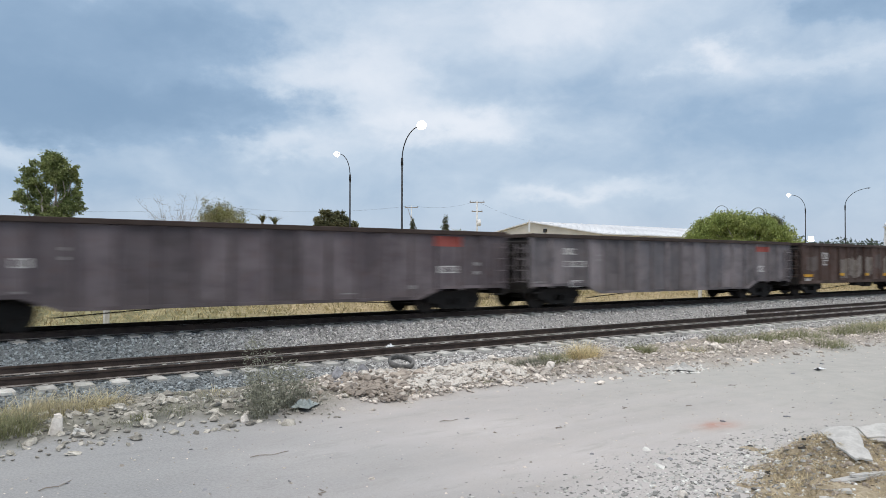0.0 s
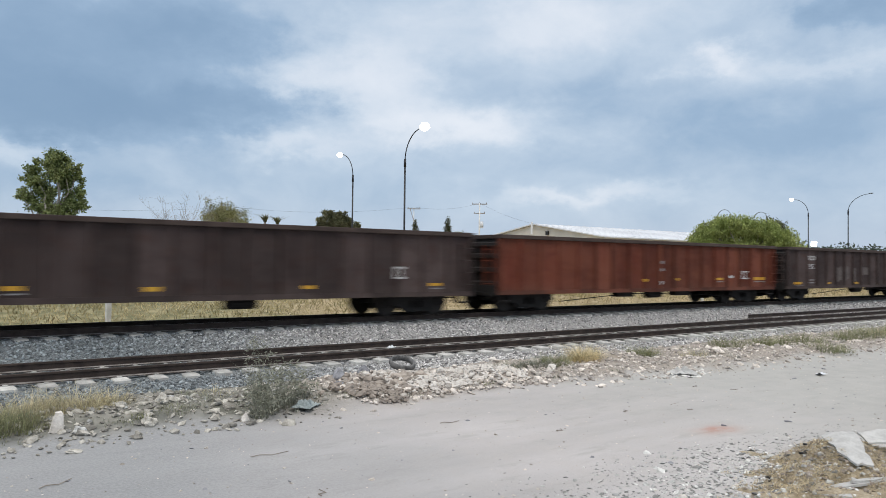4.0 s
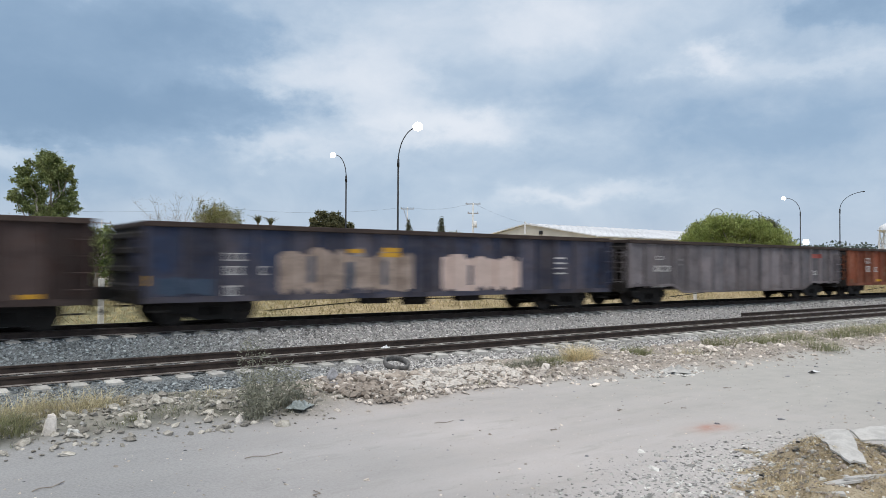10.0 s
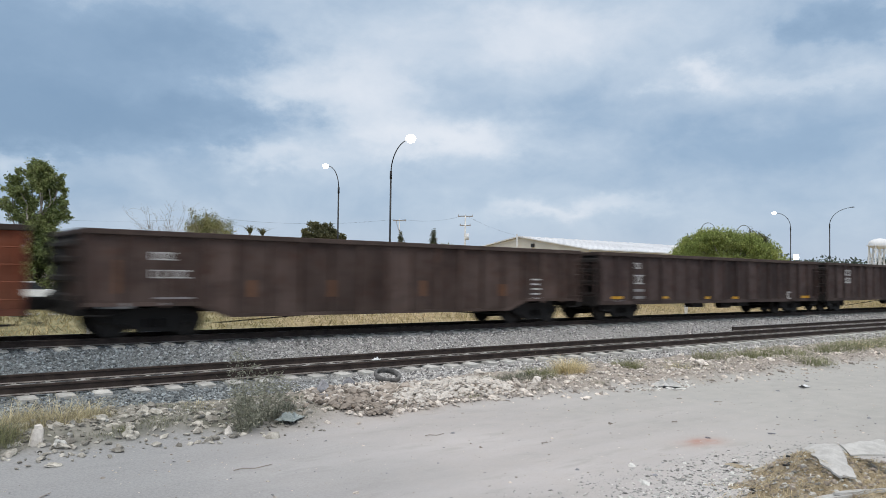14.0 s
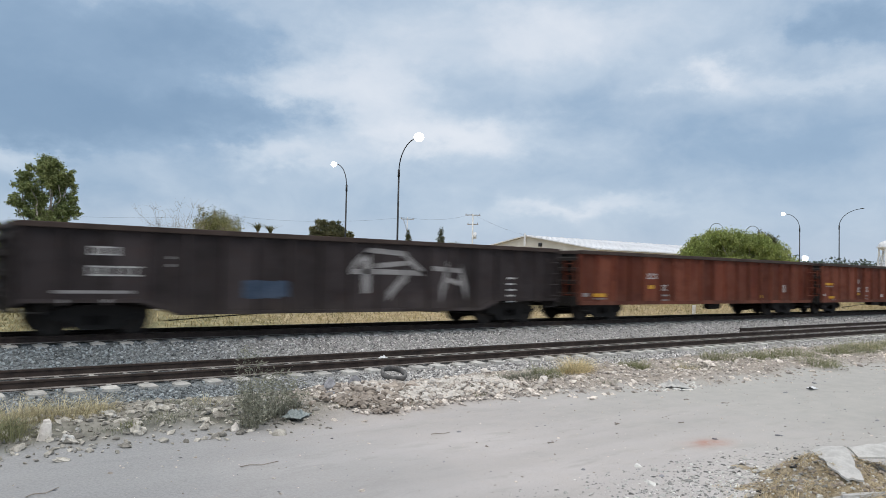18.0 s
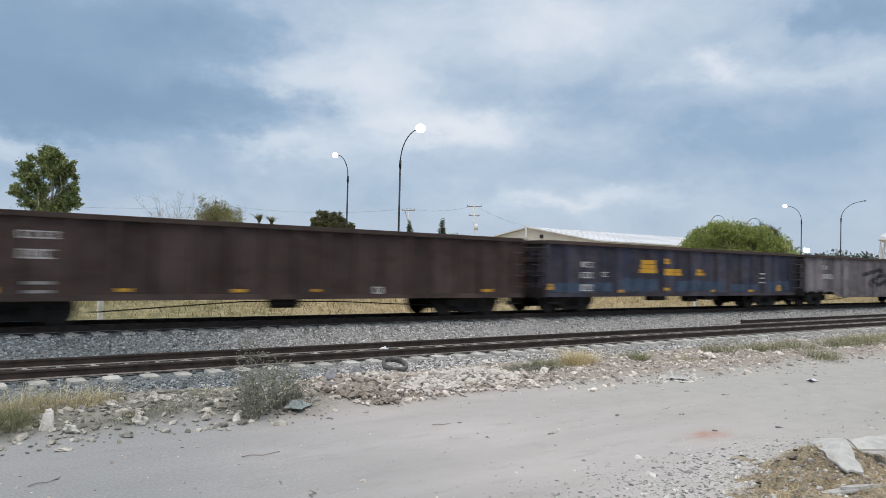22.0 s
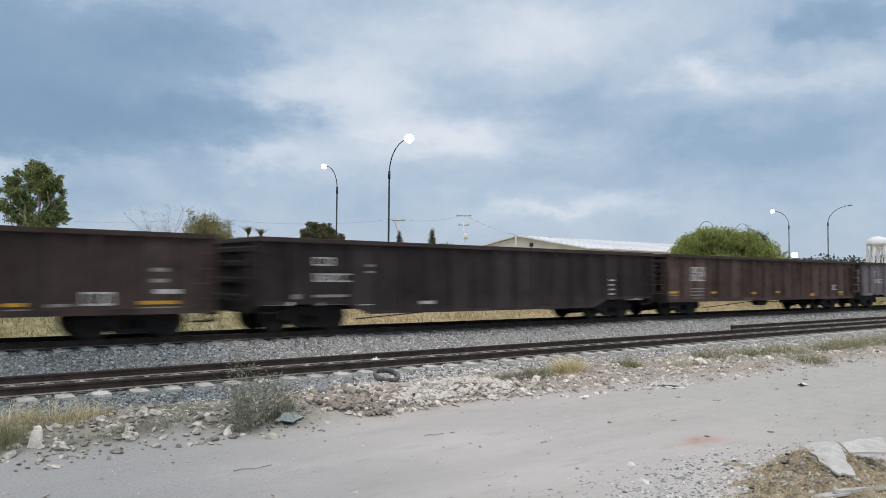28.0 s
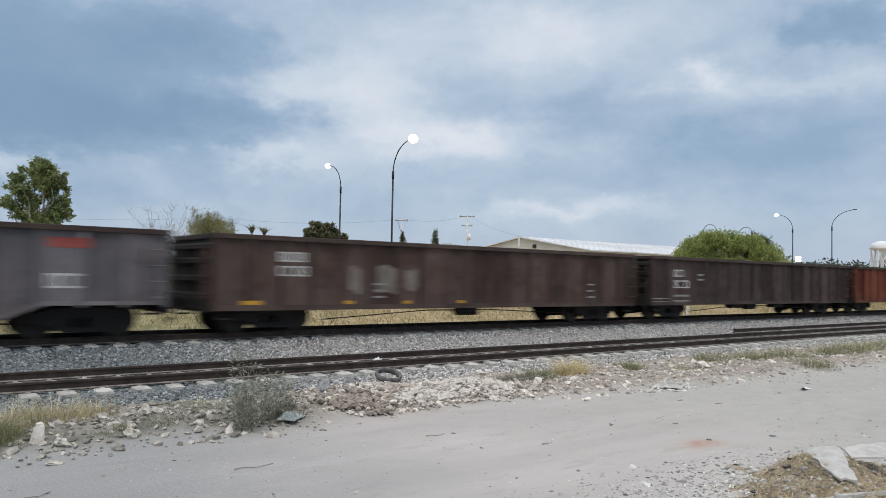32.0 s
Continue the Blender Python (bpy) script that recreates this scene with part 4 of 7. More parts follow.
def train():
    cars = [gondola(k, *spec) for k, spec in enumerate(FLEET)]
    paint_marks(cars[0], [("red", 5.23, 6.22, 2.06, 2.37), ("white", 5.32, 6.13, 1.25, 1.47), ("grey", 6.79, 7.01, 1.20, 1.58), ("grey", 2.09, 2.49, 0.57, 0.68), ("grey", 4.31, 4.55, 0.79, 0.90)])
    paint_marks(cars[0], [("white", -5.88, -5.56, 1.43, 1.64), ("grey", -4.93, -4.81, 1.61, 1.89), ("grey", -5.88, -5.66, 0.77, 0.93)])
    paint_marks(cars[1], [("white", -6.79, -6.17, 1.86, 2.07), ("white", -6.74, -5.68, 1.42, 1.64), ("white", -6.53, -5.81, 0.69, 0.96), ("grey", -5.03, -4.90, 1.65, 1.87), ("red", 5.27, 6.31, 2.08, 2.31), ("white", 5.38, 6.08, 1.19, 1.46), ("grey", -8.35, -7.66, 0.79, 0.94)])
    paint_marks(cars[2], [("white", -6.49, -5.66, 1.81, 2.10), ("white", -6.42, -5.66, 1.48, 1.75), ("yellow", -8.01, -7.29, 0.89, 1.06), ("yellow", -4.45, -4.01, 0.92, 1.11), ("yellow", -1.67, -1.32, 0.90, 1.09), ("yellow", 0.41, 0.78, 0.87, 1.07), ("yellow", 3.44, 3.82, 0.83, 1.04), ("dim", -7.75, -6.75, 1.15, 1.95), ("pale", -4.40, -3.80, 0.86, 1.86), ("pale", -3.62, -2.90, 0.86, 1.90), ("pale", -2.62, -2.12, 0.86, 1.98), ("pale", -1.62, -1.08, 0.90, 1.92), ("dim", -0.52, 0.02, 1.30, 2.10), ("pale", 0.48, 1.02, 0.92, 2.00), ("pale", 1.28, 1.88, 0.90, 1.98), ("pale", 2.20, 2.78, 0.92, 1.96), ("dim", 3.20, 3.80, 0.95, 1.95), ("pale", 4.10, 4.68, 1.20, 1.98), ("dim", 5.0, 5.4, 1.3, 1.95), ("white", 4.35, 4.64, 1.03, 1.21), ("white", 5.49, 5.80, 1.02, 1.25), ("yellow", 6.73, 7.23, 0.81, 1.01), ("white", -7.91, -7.46, 0.72, 0.85)])
    paint_marks(cars[3], [("grey", -6.66, -5.85, 1.72, 1.97), ("white", -6.57, -5.89, 1.18, 1.44), ("white", -5.45, -5.12, 1.21, 1.45), ("grey", -6.50, -5.93, 0.82, 1.01), ("yellow", -8.35, -7.86, 0.93, 1.16), ("yellow", -4.67, -4.24, 0.87, 1.01), ("yellow", -1.74, -1.36, 0.82, 0.97), ("yellow", 2.31, 2.66, 0.84, 0.97), ("yellow", 6.47, 6.92, 0.89, 1.01), ("white", 5.21, 5.63, 1.13, 1.48)])
    paint_marks(cars[4], [("white", 5.38, 6.04, 1.07, 1.41), ("yellow", 6.48, 7.25, 0.99, 1.16), ("yellow", 3.68, 4.12, 1.01, 1.14), ("yellow", 0.88, 1.13, 1.01, 1.12), ("yellow", -1.12, -0.85, 0.97, 1.11), ("white", -0.16, 0.08, 0.88, 1.01), ("white", 4.52, 4.89, 1.11, 1.22), ("grey", -0.15, 0.13, 1.39, 1.79)])
    paint_marks(cars[5], [("white", -6.51, -5.72, 1.96, 2.16), ("white", -6.43, -5.76, 1.55, 1.77), ("grey", -6.37, -5.80, 0.85, 1.03), ("yellow", -7.70, -6.96, 0.78, 0.93), ("yellow", -4.52, -4.19, 0.80, 0.89), ("yellow", -1.67, -1.32, 0.78, 0.90), ("yellow", 6.40, 7.02, 0.69, 0.84), ("white", 5.13, 5.52, 0.80, 1.07), ("white", 2.48, 2.70, 0.79, 0.97), ("white", 3.43, 3.70, 0.79, 0.96), ("grey", 6.67, 6.97, 1.05, 1.69)])
    paint_marks(cars[6], [("white", -4.71, -3.96, 1.58, 1.81), ("white", -4.65, -4.08, 1.13, 1.35), ("white", -3.76, -3.02, 1.13, 1.37), ("orange", -6.79, -6.63, 0.83, 1.54), ("orange", -3.93, -3.55, 0.71, 1.04), ("grey", -7.66, -7.31, 0.87, 1.01)])
    paint_marks(cars[7], [("grey", -6.49, -5.90, 2.00, 2.17), ("white", -6.53, -5.70, 1.56, 1.78), ("grey", -6.43, -5.82, 0.84, 1.06), ("yellow", -7.69, -7.01, 0.81, 0.94), ("yellow", -4.57, -4.21, 0.82, 0.92), ("yellow", -1.70, -1.40, 0.81, 0.91), ("yellow", 6.61, 7.06, 0.73, 0.87), ("white", 2.49, 2.71, 0.81, 0.97), ("white", 3.51, 3.71, 0.80, 0.94), ("white", 5.34, 5.57, 0.83, 1.07)])
    paint_marks(cars[8], [("white", -6.44, -5.89, 1.62, 1.82), ("white", -6.44, -5.94, 1.26, 1.49), ("white", -5.45, -5.24, 1.26, 1.49), ("white", -6.43, -5.93, 0.72, 1.00), ("tan", -4.97, -0.66, 0.55, 1.99), ("yellow", -2.91, -2.42, 1.84, 1.99), ("yellow", -1.79, -1.11, 1.76, 2.05), ("pink", 0.40, 3.67, 0.54, 1.84), ("white", 5.26, 5.84, 1.25, 1.83), ("yellow", -8.38, -8.30, 1.01, 1.26)])
    paint_marks(cars[9], [("white", -6.68, -6.23, 1.80, 1.95), ("white", -6.83, -5.80, 1.34, 1.57), ("grey", -7.00, -5.94, 0.64, 0.83), ("red", 5.32, 6.32, 1.98, 2.18), ("white", 5.44, 5.96, 1.16, 1.37), ("grey", -5.15, -5.05, 1.58, 1.85)])
    paint_marks(cars[10], [("white", -6.52, -5.78, 1.76, 2.04), ("white", -6.46, -5.72, 1.31, 1.62), ("white", -5.28, -4.84, 1.31, 1.56), ("orange", -8.23, -7.75, 0.70, 0.92), ("white", 1.00, 1.31, 1.12, 1.51), ("white", 5.38, 5.87, 1.01, 1.36), ("orange", -4.15, -3.35, 1.10, 1.28), ("orange", -4.05, -3.25, 1.45, 1.60), ("orange", -2.6, -1.9, 1.15, 1.35), ("orange", -0.3, 0.4, 1.05, 1.5), ("orange", 2.46, 3.1, 1.35, 1.55), ("yellow", -5.1, -4.6, 0.76, 0.92), ("yellow", -1.0, -0.5, 0.78, 0.92)])
    paint_marks(cars[11], [("white", -6.82, -6.19, 1.86, 2.05), ("white", -6.81, -5.82, 1.43, 1.63), ("grey", -6.71, -5.81, 0.80, 0.98), ("grey", -7.97, -7.20, 0.72, 0.85), ("orange", -7.64, -7.53, 1.07, 1.84), ("orange", -4.39, -4.19, 0.97, 1.40), ("orange", -2.06, -1.85, 0.97, 1.42), ("orange", 1.06, 1.27, 0.96, 1.43), ("orange", 4.23, 4.49, 0.95, 1.34), ("white", 5.75, 6.16, 0.83, 1.53)])
    paint_marks(cars[12], [("white", -6.38, -5.87, 1.97, 2.19), ("white", -6.45, -5.74, 1.37, 1.73), ("grey", -6.44, -5.73, 0.81, 1.18), ("yellow", -7.68, -7.02, 0.78, 0.92), ("yellow", -4.53, -4.18, 0.78, 0.90), ("yellow", -1.57, -1.24, 0.75, 0.88), ("yellow", 0.47, 0.79, 0.73, 0.87), ("yellow", 6.57, 7.17, 0.70, 0.88), ("white", 5.22, 5.56, 0.72, 1.07)])
    paint_marks(cars[13], [("yellow", 6.43, 7.18, 0.93, 1.06), ("yellow", 3.62, 3.99, 0.94, 1.04), ("yellow", 0.75, 1.02, 0.91, 1.06), ("white", 5.26, 5.91, 1.12, 1.42), ("grey", 4.46, 4.84, 1.09, 1.22), ("grey", 6.33, 7.09, 0.81, 0.92)])
    paint_marks(cars[13], [("white", -6.51, -5.69, 1.91, 2.21), ("white", -6.50, -5.68, 1.50, 1.79)])
    paint_marks(cars[14], [("white", -6.85, -6.27, 1.85, 2.05), ("white", -6.87, -5.74, 1.38, 1.61), ("grey", -5.11, -5.01, 1.62, 1.87), ("grey", -7.58, -5.92, 0.78, 1.05), ("white", 5.79, 6.12, 0.71, 1.53), ("blue", -3.25, -2.00, 0.86, 1.34)])
    paint_marks(cars[15], [("white", -4.62, -3.94, 1.58, 1.79), ("white", -3.71, -3.19, 1.14, 1.36), ("grey", -3.65, -3.18, 0.69, 0.98), ("yellow", -7.61, -6.93, 0.86, 1.03), ("yellow", -4.43, -4.12, 1.17, 1.35), ("yellow", 3.49, 3.73, 0.83, 0.98), ("white", 5.36, 5.71, 1.10, 1.44), ("grey", -8.15, -7.87, 0.90, 1.03)])
    paint_marks(cars[16], [("white", -4.60, -4.16, 1.59, 1.78), ("white", -4.59, -4.20, 1.14, 1.37), ("white", -3.67, -3.29, 1.15, 1.40), ("yellow", -4.59, -4.27, 0.93, 1.11), ("grey", -3.66, -3.34, 0.74, 0.96), ("yellow", -7.91, -7.25, 1.43, 1.59), ("white", -8.21, -7.94, 0.93, 1.03), ("yellow", -7.59, -7.03, 0.77, 0.93), ("white", 5.01, 5.55, 1.08, 1.35), ("white", -1.67, -1.46, 0.88, 1.02), ("white", -0.71, -0.56, 0.88, 1.02)])
    paint_marks(cars[17], [("white", -6.58, -5.85, 1.96, 2.13), ("white", -6.57, -5.94, 1.52, 1.73), ("grey", -6.48, -5.92, 0.77, 1.03), ("yellow", -7.78, -7.01, 0.76, 0.91), ("yellow", -4.59, -4.29, 0.78, 0.89), ("yellow", -1.82, -1.51, 0.76, 0.88), ("yellow", 0.40, 0.61, 0.77, 0.88), ("yellow", 6.39, 6.80, 0.75, 0.89), ("white", 2.35, 2.56, 0.74, 0.94)])
    paint_marks(cars[18], [("white", -6.57, -6.01, 1.65, 1.85), ("white", -6.60, -6.00, 1.26, 1.48), ("white", -5.57, -5.17, 1.32, 1.50), ("white", -6.59, -5.98, 0.80, 1.04), ("yellow", -3.34, -2.31, 1.49, 2.01), ("yellow", -1.85, -1.47, 1.86, 2.09), ("yellow", -1.83, -0.72, 1.42, 1.69), ("yellow", 0.30, 0.74, 1.44, 1.70), ("yellow", -8.40, -7.97, 0.85, 1.07), ("yellow", -4.64, -4.28, 0.72, 0.87), ("yellow", -1.81, -1.49, 0.79, 0.95), ("yellow", 1.38, 1.61, 0.74, 0.87), ("yellow", 4.22, 4.50, 0.74, 0.87), ("yellow", 6.56, 6.94, 0.80, 1.09), ("white", 5.13, 5.45, 1.15, 1.60)])
    paint_marks(cars[19], [("white", -6.72, -6.16, 1.87, 2.04), ("white", -6.69, -5.65, 1.41, 1.62), ("red", 5.40, 6.12, 2.07, 2.23), ("white", 5.35, 6.07, 1.21, 1.43), ("grey", -5.01, -4.90, 1.66, 1.93)])
    paint_marks(cars[20], [("white", -6.60, -5.92, 1.94, 2.13), ("white", -6.53, -5.72, 1.46, 1.75), ("white", -5.32, -4.88, 1.39, 1.69), ("orange", -7.63, -7.19, 1.02, 1.19), ("yellow", -5.24, -4.97, 0.75, 0.88), ("yellow", -2.02, -1.88, 0.74, 0.85), ("yellow", 6.74, 7.12, 0.99, 1.18), ("white", 5.30, 5.61, 0.98, 1.33), ("white", -4.18, -3.96, 0.71, 0.84), ("grey", -7.80, -7.18, 0.66, 0.84)])
    paint_marks(cars[21], [("white", -5.96, -5.53, 1.95, 2.15), ("white", -6.05, -5.51, 1.54, 1.80), ("grey", -5.93, -5.50, 1.12, 1.27), ("grey", 0.39, 0.84, 1.09, 1.33)])
    paint_marks(cars[22], [("white", -6.69, -6.05, 1.82, 2.05), ("white", -6.68, -5.56, 1.38, 1.61), ("grey", -5.00, -4.78, 1.63, 1.88), ("grey", -7.33, -7.09, 0.91, 1.04), ("grey", -6.67, -5.64, 0.74, 1.03), ("white", -8.12, -7.28, 0.75, 0.84), ("white", -5.26, -4.80, 0.61, 0.74), ("white", -3.11, -2.57, 0.60, 0.82), ("white", 5.64, 5.93, 0.76, 1.50), ("white", 6.62, 7.62, 0.68, 0.80)])
    paint_marks(cars[23], [("white", -6.75, -5.74, 1.78, 2.04), ("white", -6.75, -5.71, 1.46, 1.74), ("grey", -6.74, -5.79, 1.00, 1.16), ("grey", -6.74, -5.79, 0.70, 0.90), ("yellow", -8.43, -7.63, 0.93, 1.05), ("yellow", -5.24, -4.89, 0.91, 1.03), ("yellow", -2.02, -1.70, 0.86, 1.00), ("yellow", 0.15, 0.44, 0.89, 1.03), ("yellow", 3.41, 3.81, 0.65, 0.92), ("yellow", 6.45, 6.98, 0.85, 0.98), ("white", 5.74, 6.25, 1.05, 1.31)])
    paint_marks(cars[24], [("white", -6.77, -6.20, 1.84, 2.06), ("white", -6.77, -5.73, 1.41, 1.63), ("red", 5.50, 6.39, 2.05, 2.28), ("white", 5.50, 6.24, 1.15, 1.48), ("grey", -8.24, -7.10, 0.70, 0.86)])
    paint_marks(cars[25], [("white", -6.59, -5.78, 1.88, 2.14), ("white", -6.59, -5.71, 1.50, 1.77), ("grey", -3.62, -3.25, 0.92, 1.34), ("yellow", -7.59, -7.05, 0.69, 0.87), ("yellow", -4.56, -4.29, 0.71, 0.86), ("yellow", -2.55, -2.31, 0.70, 0.85), ("yellow", -0.50, -0.26, 0.71, 0.85), ("grey", 5.49, 5.85, 0.90, 1.41)])
    paint_marks(cars[26], [("white", -6.89, -6.25, 1.75, 2.03), ("white", -6.89, -5.85, 1.29, 1.60), ("grey", -6.88, -5.85, 0.72, 1.02), ("grey", -5.22, -4.85, 1.61, 1.88), ("grey", -8.51, -7.26, 0.72, 0.89)])
    paint_marks(cars[5], [("dim", -3.57, -3.05, 0.85, 1.72), ("dim", -2.62, -2.30, 0.9, 1.67), ("dim", -1.95, -1.6, 0.84, 1.65), ("dim", -1.0, -0.2, 1.25, 1.65)])
    paint_marks(cars[25], [("pale", -4.42, -4.05, 1.04, 1.82), ("pale", -3.49, -2.89, 1.04, 1.88), ("pale", -2.55, -2.08, 1.13, 1.79)])
    paint_marks(cars[13], [("dim", 5.41, 5.81, 1.50, 2.02)])
    paint_marks(cars[21], [("white", 5.08, 5.73, 0.82, 1.13), ("yellow", 6.28, 7.18, 0.81, 0.93), ("grey", 6.59, 6.94, 1.35, 1.70), ("white", 6.67, 7.27, 1.08, 1.19), ("white", 2.58, 2.93, 0.81, 0.95), ("yellow", 3.49, 3.93, 0.80, 0.91), ("yellow", 0.74, 1.07, 0.78, 0.89), ("yellow", -1.40, -1.13, 0.79, 0.88), ("grey", 4.36, 4.81, 0.80, 0.87), ("white", -1.40, -1.20, 1.21, 1.24)])
    paint_marks(cars[18], [("blue", -8.1, -4.9, 0.74, 1.12), ("blue", -4.5, -2.2, 0.76, 1.3), ("blue", -1.2, 2.4, 0.76, 1.25), ("blue", 2.6, 5.0, 0.76, 1.1), ("blue", 5.8, 7.9, 0.74, 1.3)])
    paint_marks(cars[8], [("blue", -8.1, -6.7, 0.76, 1.2), ("blue", -4.1, -3.92, 0.95, 1.75), ("blue", -2.95, -2.7, 0.8, 1.6), ("blue", -1.75, -1.6, 0.9, 1.7), ("blue", 1.45, 1.6, 0.8, 1.6)])
    paint_marks(cars[20], [("grey", -6.58, -5.95, 0.76, 0.86), ("grey", -3.95, -3.68, 0.73, 0.84)])
    # sprayed lettering that cannot be read
    for points, width in (([(-0.15, 1.61), (0.26, 2.0), (0.56, 2.22), (1.62, 2.17), (2.44, 1.60), (1.13, 1.62), (-0.15, 1.61)], 0.15), ([(0.47, 2.17), (0.40, 1.0)], 0.24), ([(1.87, 1.62), (1.15, 0.90)], 0.2), ([(0.72, 1.78), (1.86, 1.9)], 0.14),
                          ([(2.77, 1.76), (3.84, 1.70)], 0.14), ([(3.35, 1.76), (3.1, 0.95)], 0.16), ([(3.84, 1.70), (4.1, 1.0)], 0.16), ([(3.35, 1.42), (3.84, 1.3)], 0.14)):
        on_side("sprayed_stroke", stroke([(x + 0.1, z) for x, z in points], width), cars[14], M["chalk"], 0.006)
    for points, width in (([(-2.3, 1.62), (-0.3, 1.95), (0.9, 1.45), (-0.4, 1.1), (-1.2, 1.35), (0.2, 1.7)], 0.2), ([(-0.6, 0.95), (-0.2, 2.1)], 0.17), ([(0.2, 1.4), (0.9, 0.95)], 0.2), ([(-0.75, 2.25), (-0.6, 1.75)], 0.2), ([(-0.9, 1.25), (-0.65, 0.85)], 0.2),
                          ([(1.3, 1.85), (2.9, 1.0)], 0.2), ([(1.4, 1.0), (2.9, 1.9)], 0.2), ([(4.7, 1.9), (3.6, 1.45), (4.9, 0.95)], 0.2), ([(-1.7, 1.3), (-1.2, 1.05)], 0.17)):
        on_side("sprayed_stroke", stroke([(x + 0.05, z) for x, z in points], width), cars[19], M["black"], 0.006)
    return cars


# slow surging of the train: seconds, metres
SURGE = [(0, 0.12), (3, 0.04), (6, 0.25), (9, 0.23), (12, 0.28), (14, 0.42), (17, 0.33), (19, 0.14), (22, -0.18), (24, 0.08), (25.5, 0.14), (28.5, 0.30), (32, 0.22)]
START, SPEED, PITCH, SLOWING = 16.187, 13.5415, 17.5587, 0.00133


def car_x(k, t):
    return START - SPEED * t + SLOWING * t * t + PITCH * k - HALF + float(np.interp(t, [r[0] for r in SURGE], [r[1] for r in SURGE]))


def motions():
    for k, car in enumerate(TRAIN):
        walk(car, [(t, pose(car_x(k, t), MAIN_Y, MAIN_Z)) for t, _ in SURGE])
        # the wheels turn while the car passes
        inside = [f for f in range(1, 960) if -4 < car_x(k, f / 30) < 58]
        if not inside:
            continue
        for wheel, x, turn in WHEELSETS[k]:
            sign = 1 if turn else -1
            rows = [(f / 30, pose(x, 0, 0.42, 0, math.degrees(sign * (car_x(k, inside[0] / 30) - car_x(k, f / 30)) / 0.42), 0)) for f in inside]
            rows = ([(0, rows[0][1])] if inside[0] > 0 else []) + rows + ([(32, rows[-1][1])] if inside[-1] < 960 else [])
            walk(wheel, rows)


# ---- beyond the railway ----
def street_lamp(x, y, side, bowl=0.2, reach=1.0):
    """bowl: the lit bowl's radius, widened to stand for its glare, or 0 for a lamp that is off."""
    root = tagged(new("street_lamp"), "slim dark street lamp with curved arm, " + ("lit" if bowl else "unlit"), "street lamp", "street lamps along the road")
    root.matrix_basis = pose(x, y, 0.05, 0, 0, 90 if side > 0 else -90)
    bm = bmesh.new()
    box(bm, -0.2, 0.2, -0.2, 0.2, 0.0, 0.12)
    tube(bm, (0, 0, 0.1), (0, 0, 7.35), 0.055, 0.045, 10)
    tube(bm, (0, 0, 7.2), (0, 0, 7.6), 0.065, 0.06, 10)
    part("pole", mesh_from_bm("pole", bm, M["pole"], True), root)
    bm = bmesh.new()
    pts = [(1.55 * reach * (1 - math.cos(a)), 0, 7.5 + 1.55 * math.sin(a)) for a in np.linspace(0, 1.5, 12)]
    sweep(bm, pts, 0.03, 0.024)
    part("arm", mesh_from_bm("arm", bm, M["pole"], True), root)
    end = pts[-1]
    bm = bmesh.new()
    box(bm, end[0] - 0.06, end[0] + 0.30, -0.05, 0.05, end[2] - 0.01, end[2] + 0.05, 0.015)
    # glare of the lit lamps: head painted white, bowl drawn larger
    head = part("lamp_head", mesh_from_bm("lamp_head", bm, M["white_paint"] if bowl else M["pole"]), root)
    size = bowl or 0.07
    bm = bmesh.new()
    bmesh.ops.create_uvsphere(bm, u_segments=18, v_segments=12, radius=size, matrix=Matrix.Translation((end[0] + 0.12 + size * 0.7, 0, end[2] + 0.02)) @ Matrix.Diagonal((1, 0.95, 0.85, 1)))
    part("lit_bowl" if bowl else "bowl", mesh_from_bm("lit_bowl", bm, M["glow"] if bowl else M["dark_glass"], True), head, None, "bright white lit lamp bowl, widened for its glare" if bowl else "unlit lamp bowl")
    return root


def limb(bm, a, b, r0, r1, bends=4, wander=0.06):
    a, b = Vector(a), Vector(b)
    pts = [a.lerp(b, i / bends) + Vector(rng.normal(0, wander * (b - a).length, 3)) * (0 < i < bends) for i in range(bends + 1)]
    for i in range(bends):
        tube(bm, pts[i], pts[i + 1], r0 + (r1 - r0) * i / bends, r0 + (r1 - r0) * (i + 1) / bends, 7)
    return pts


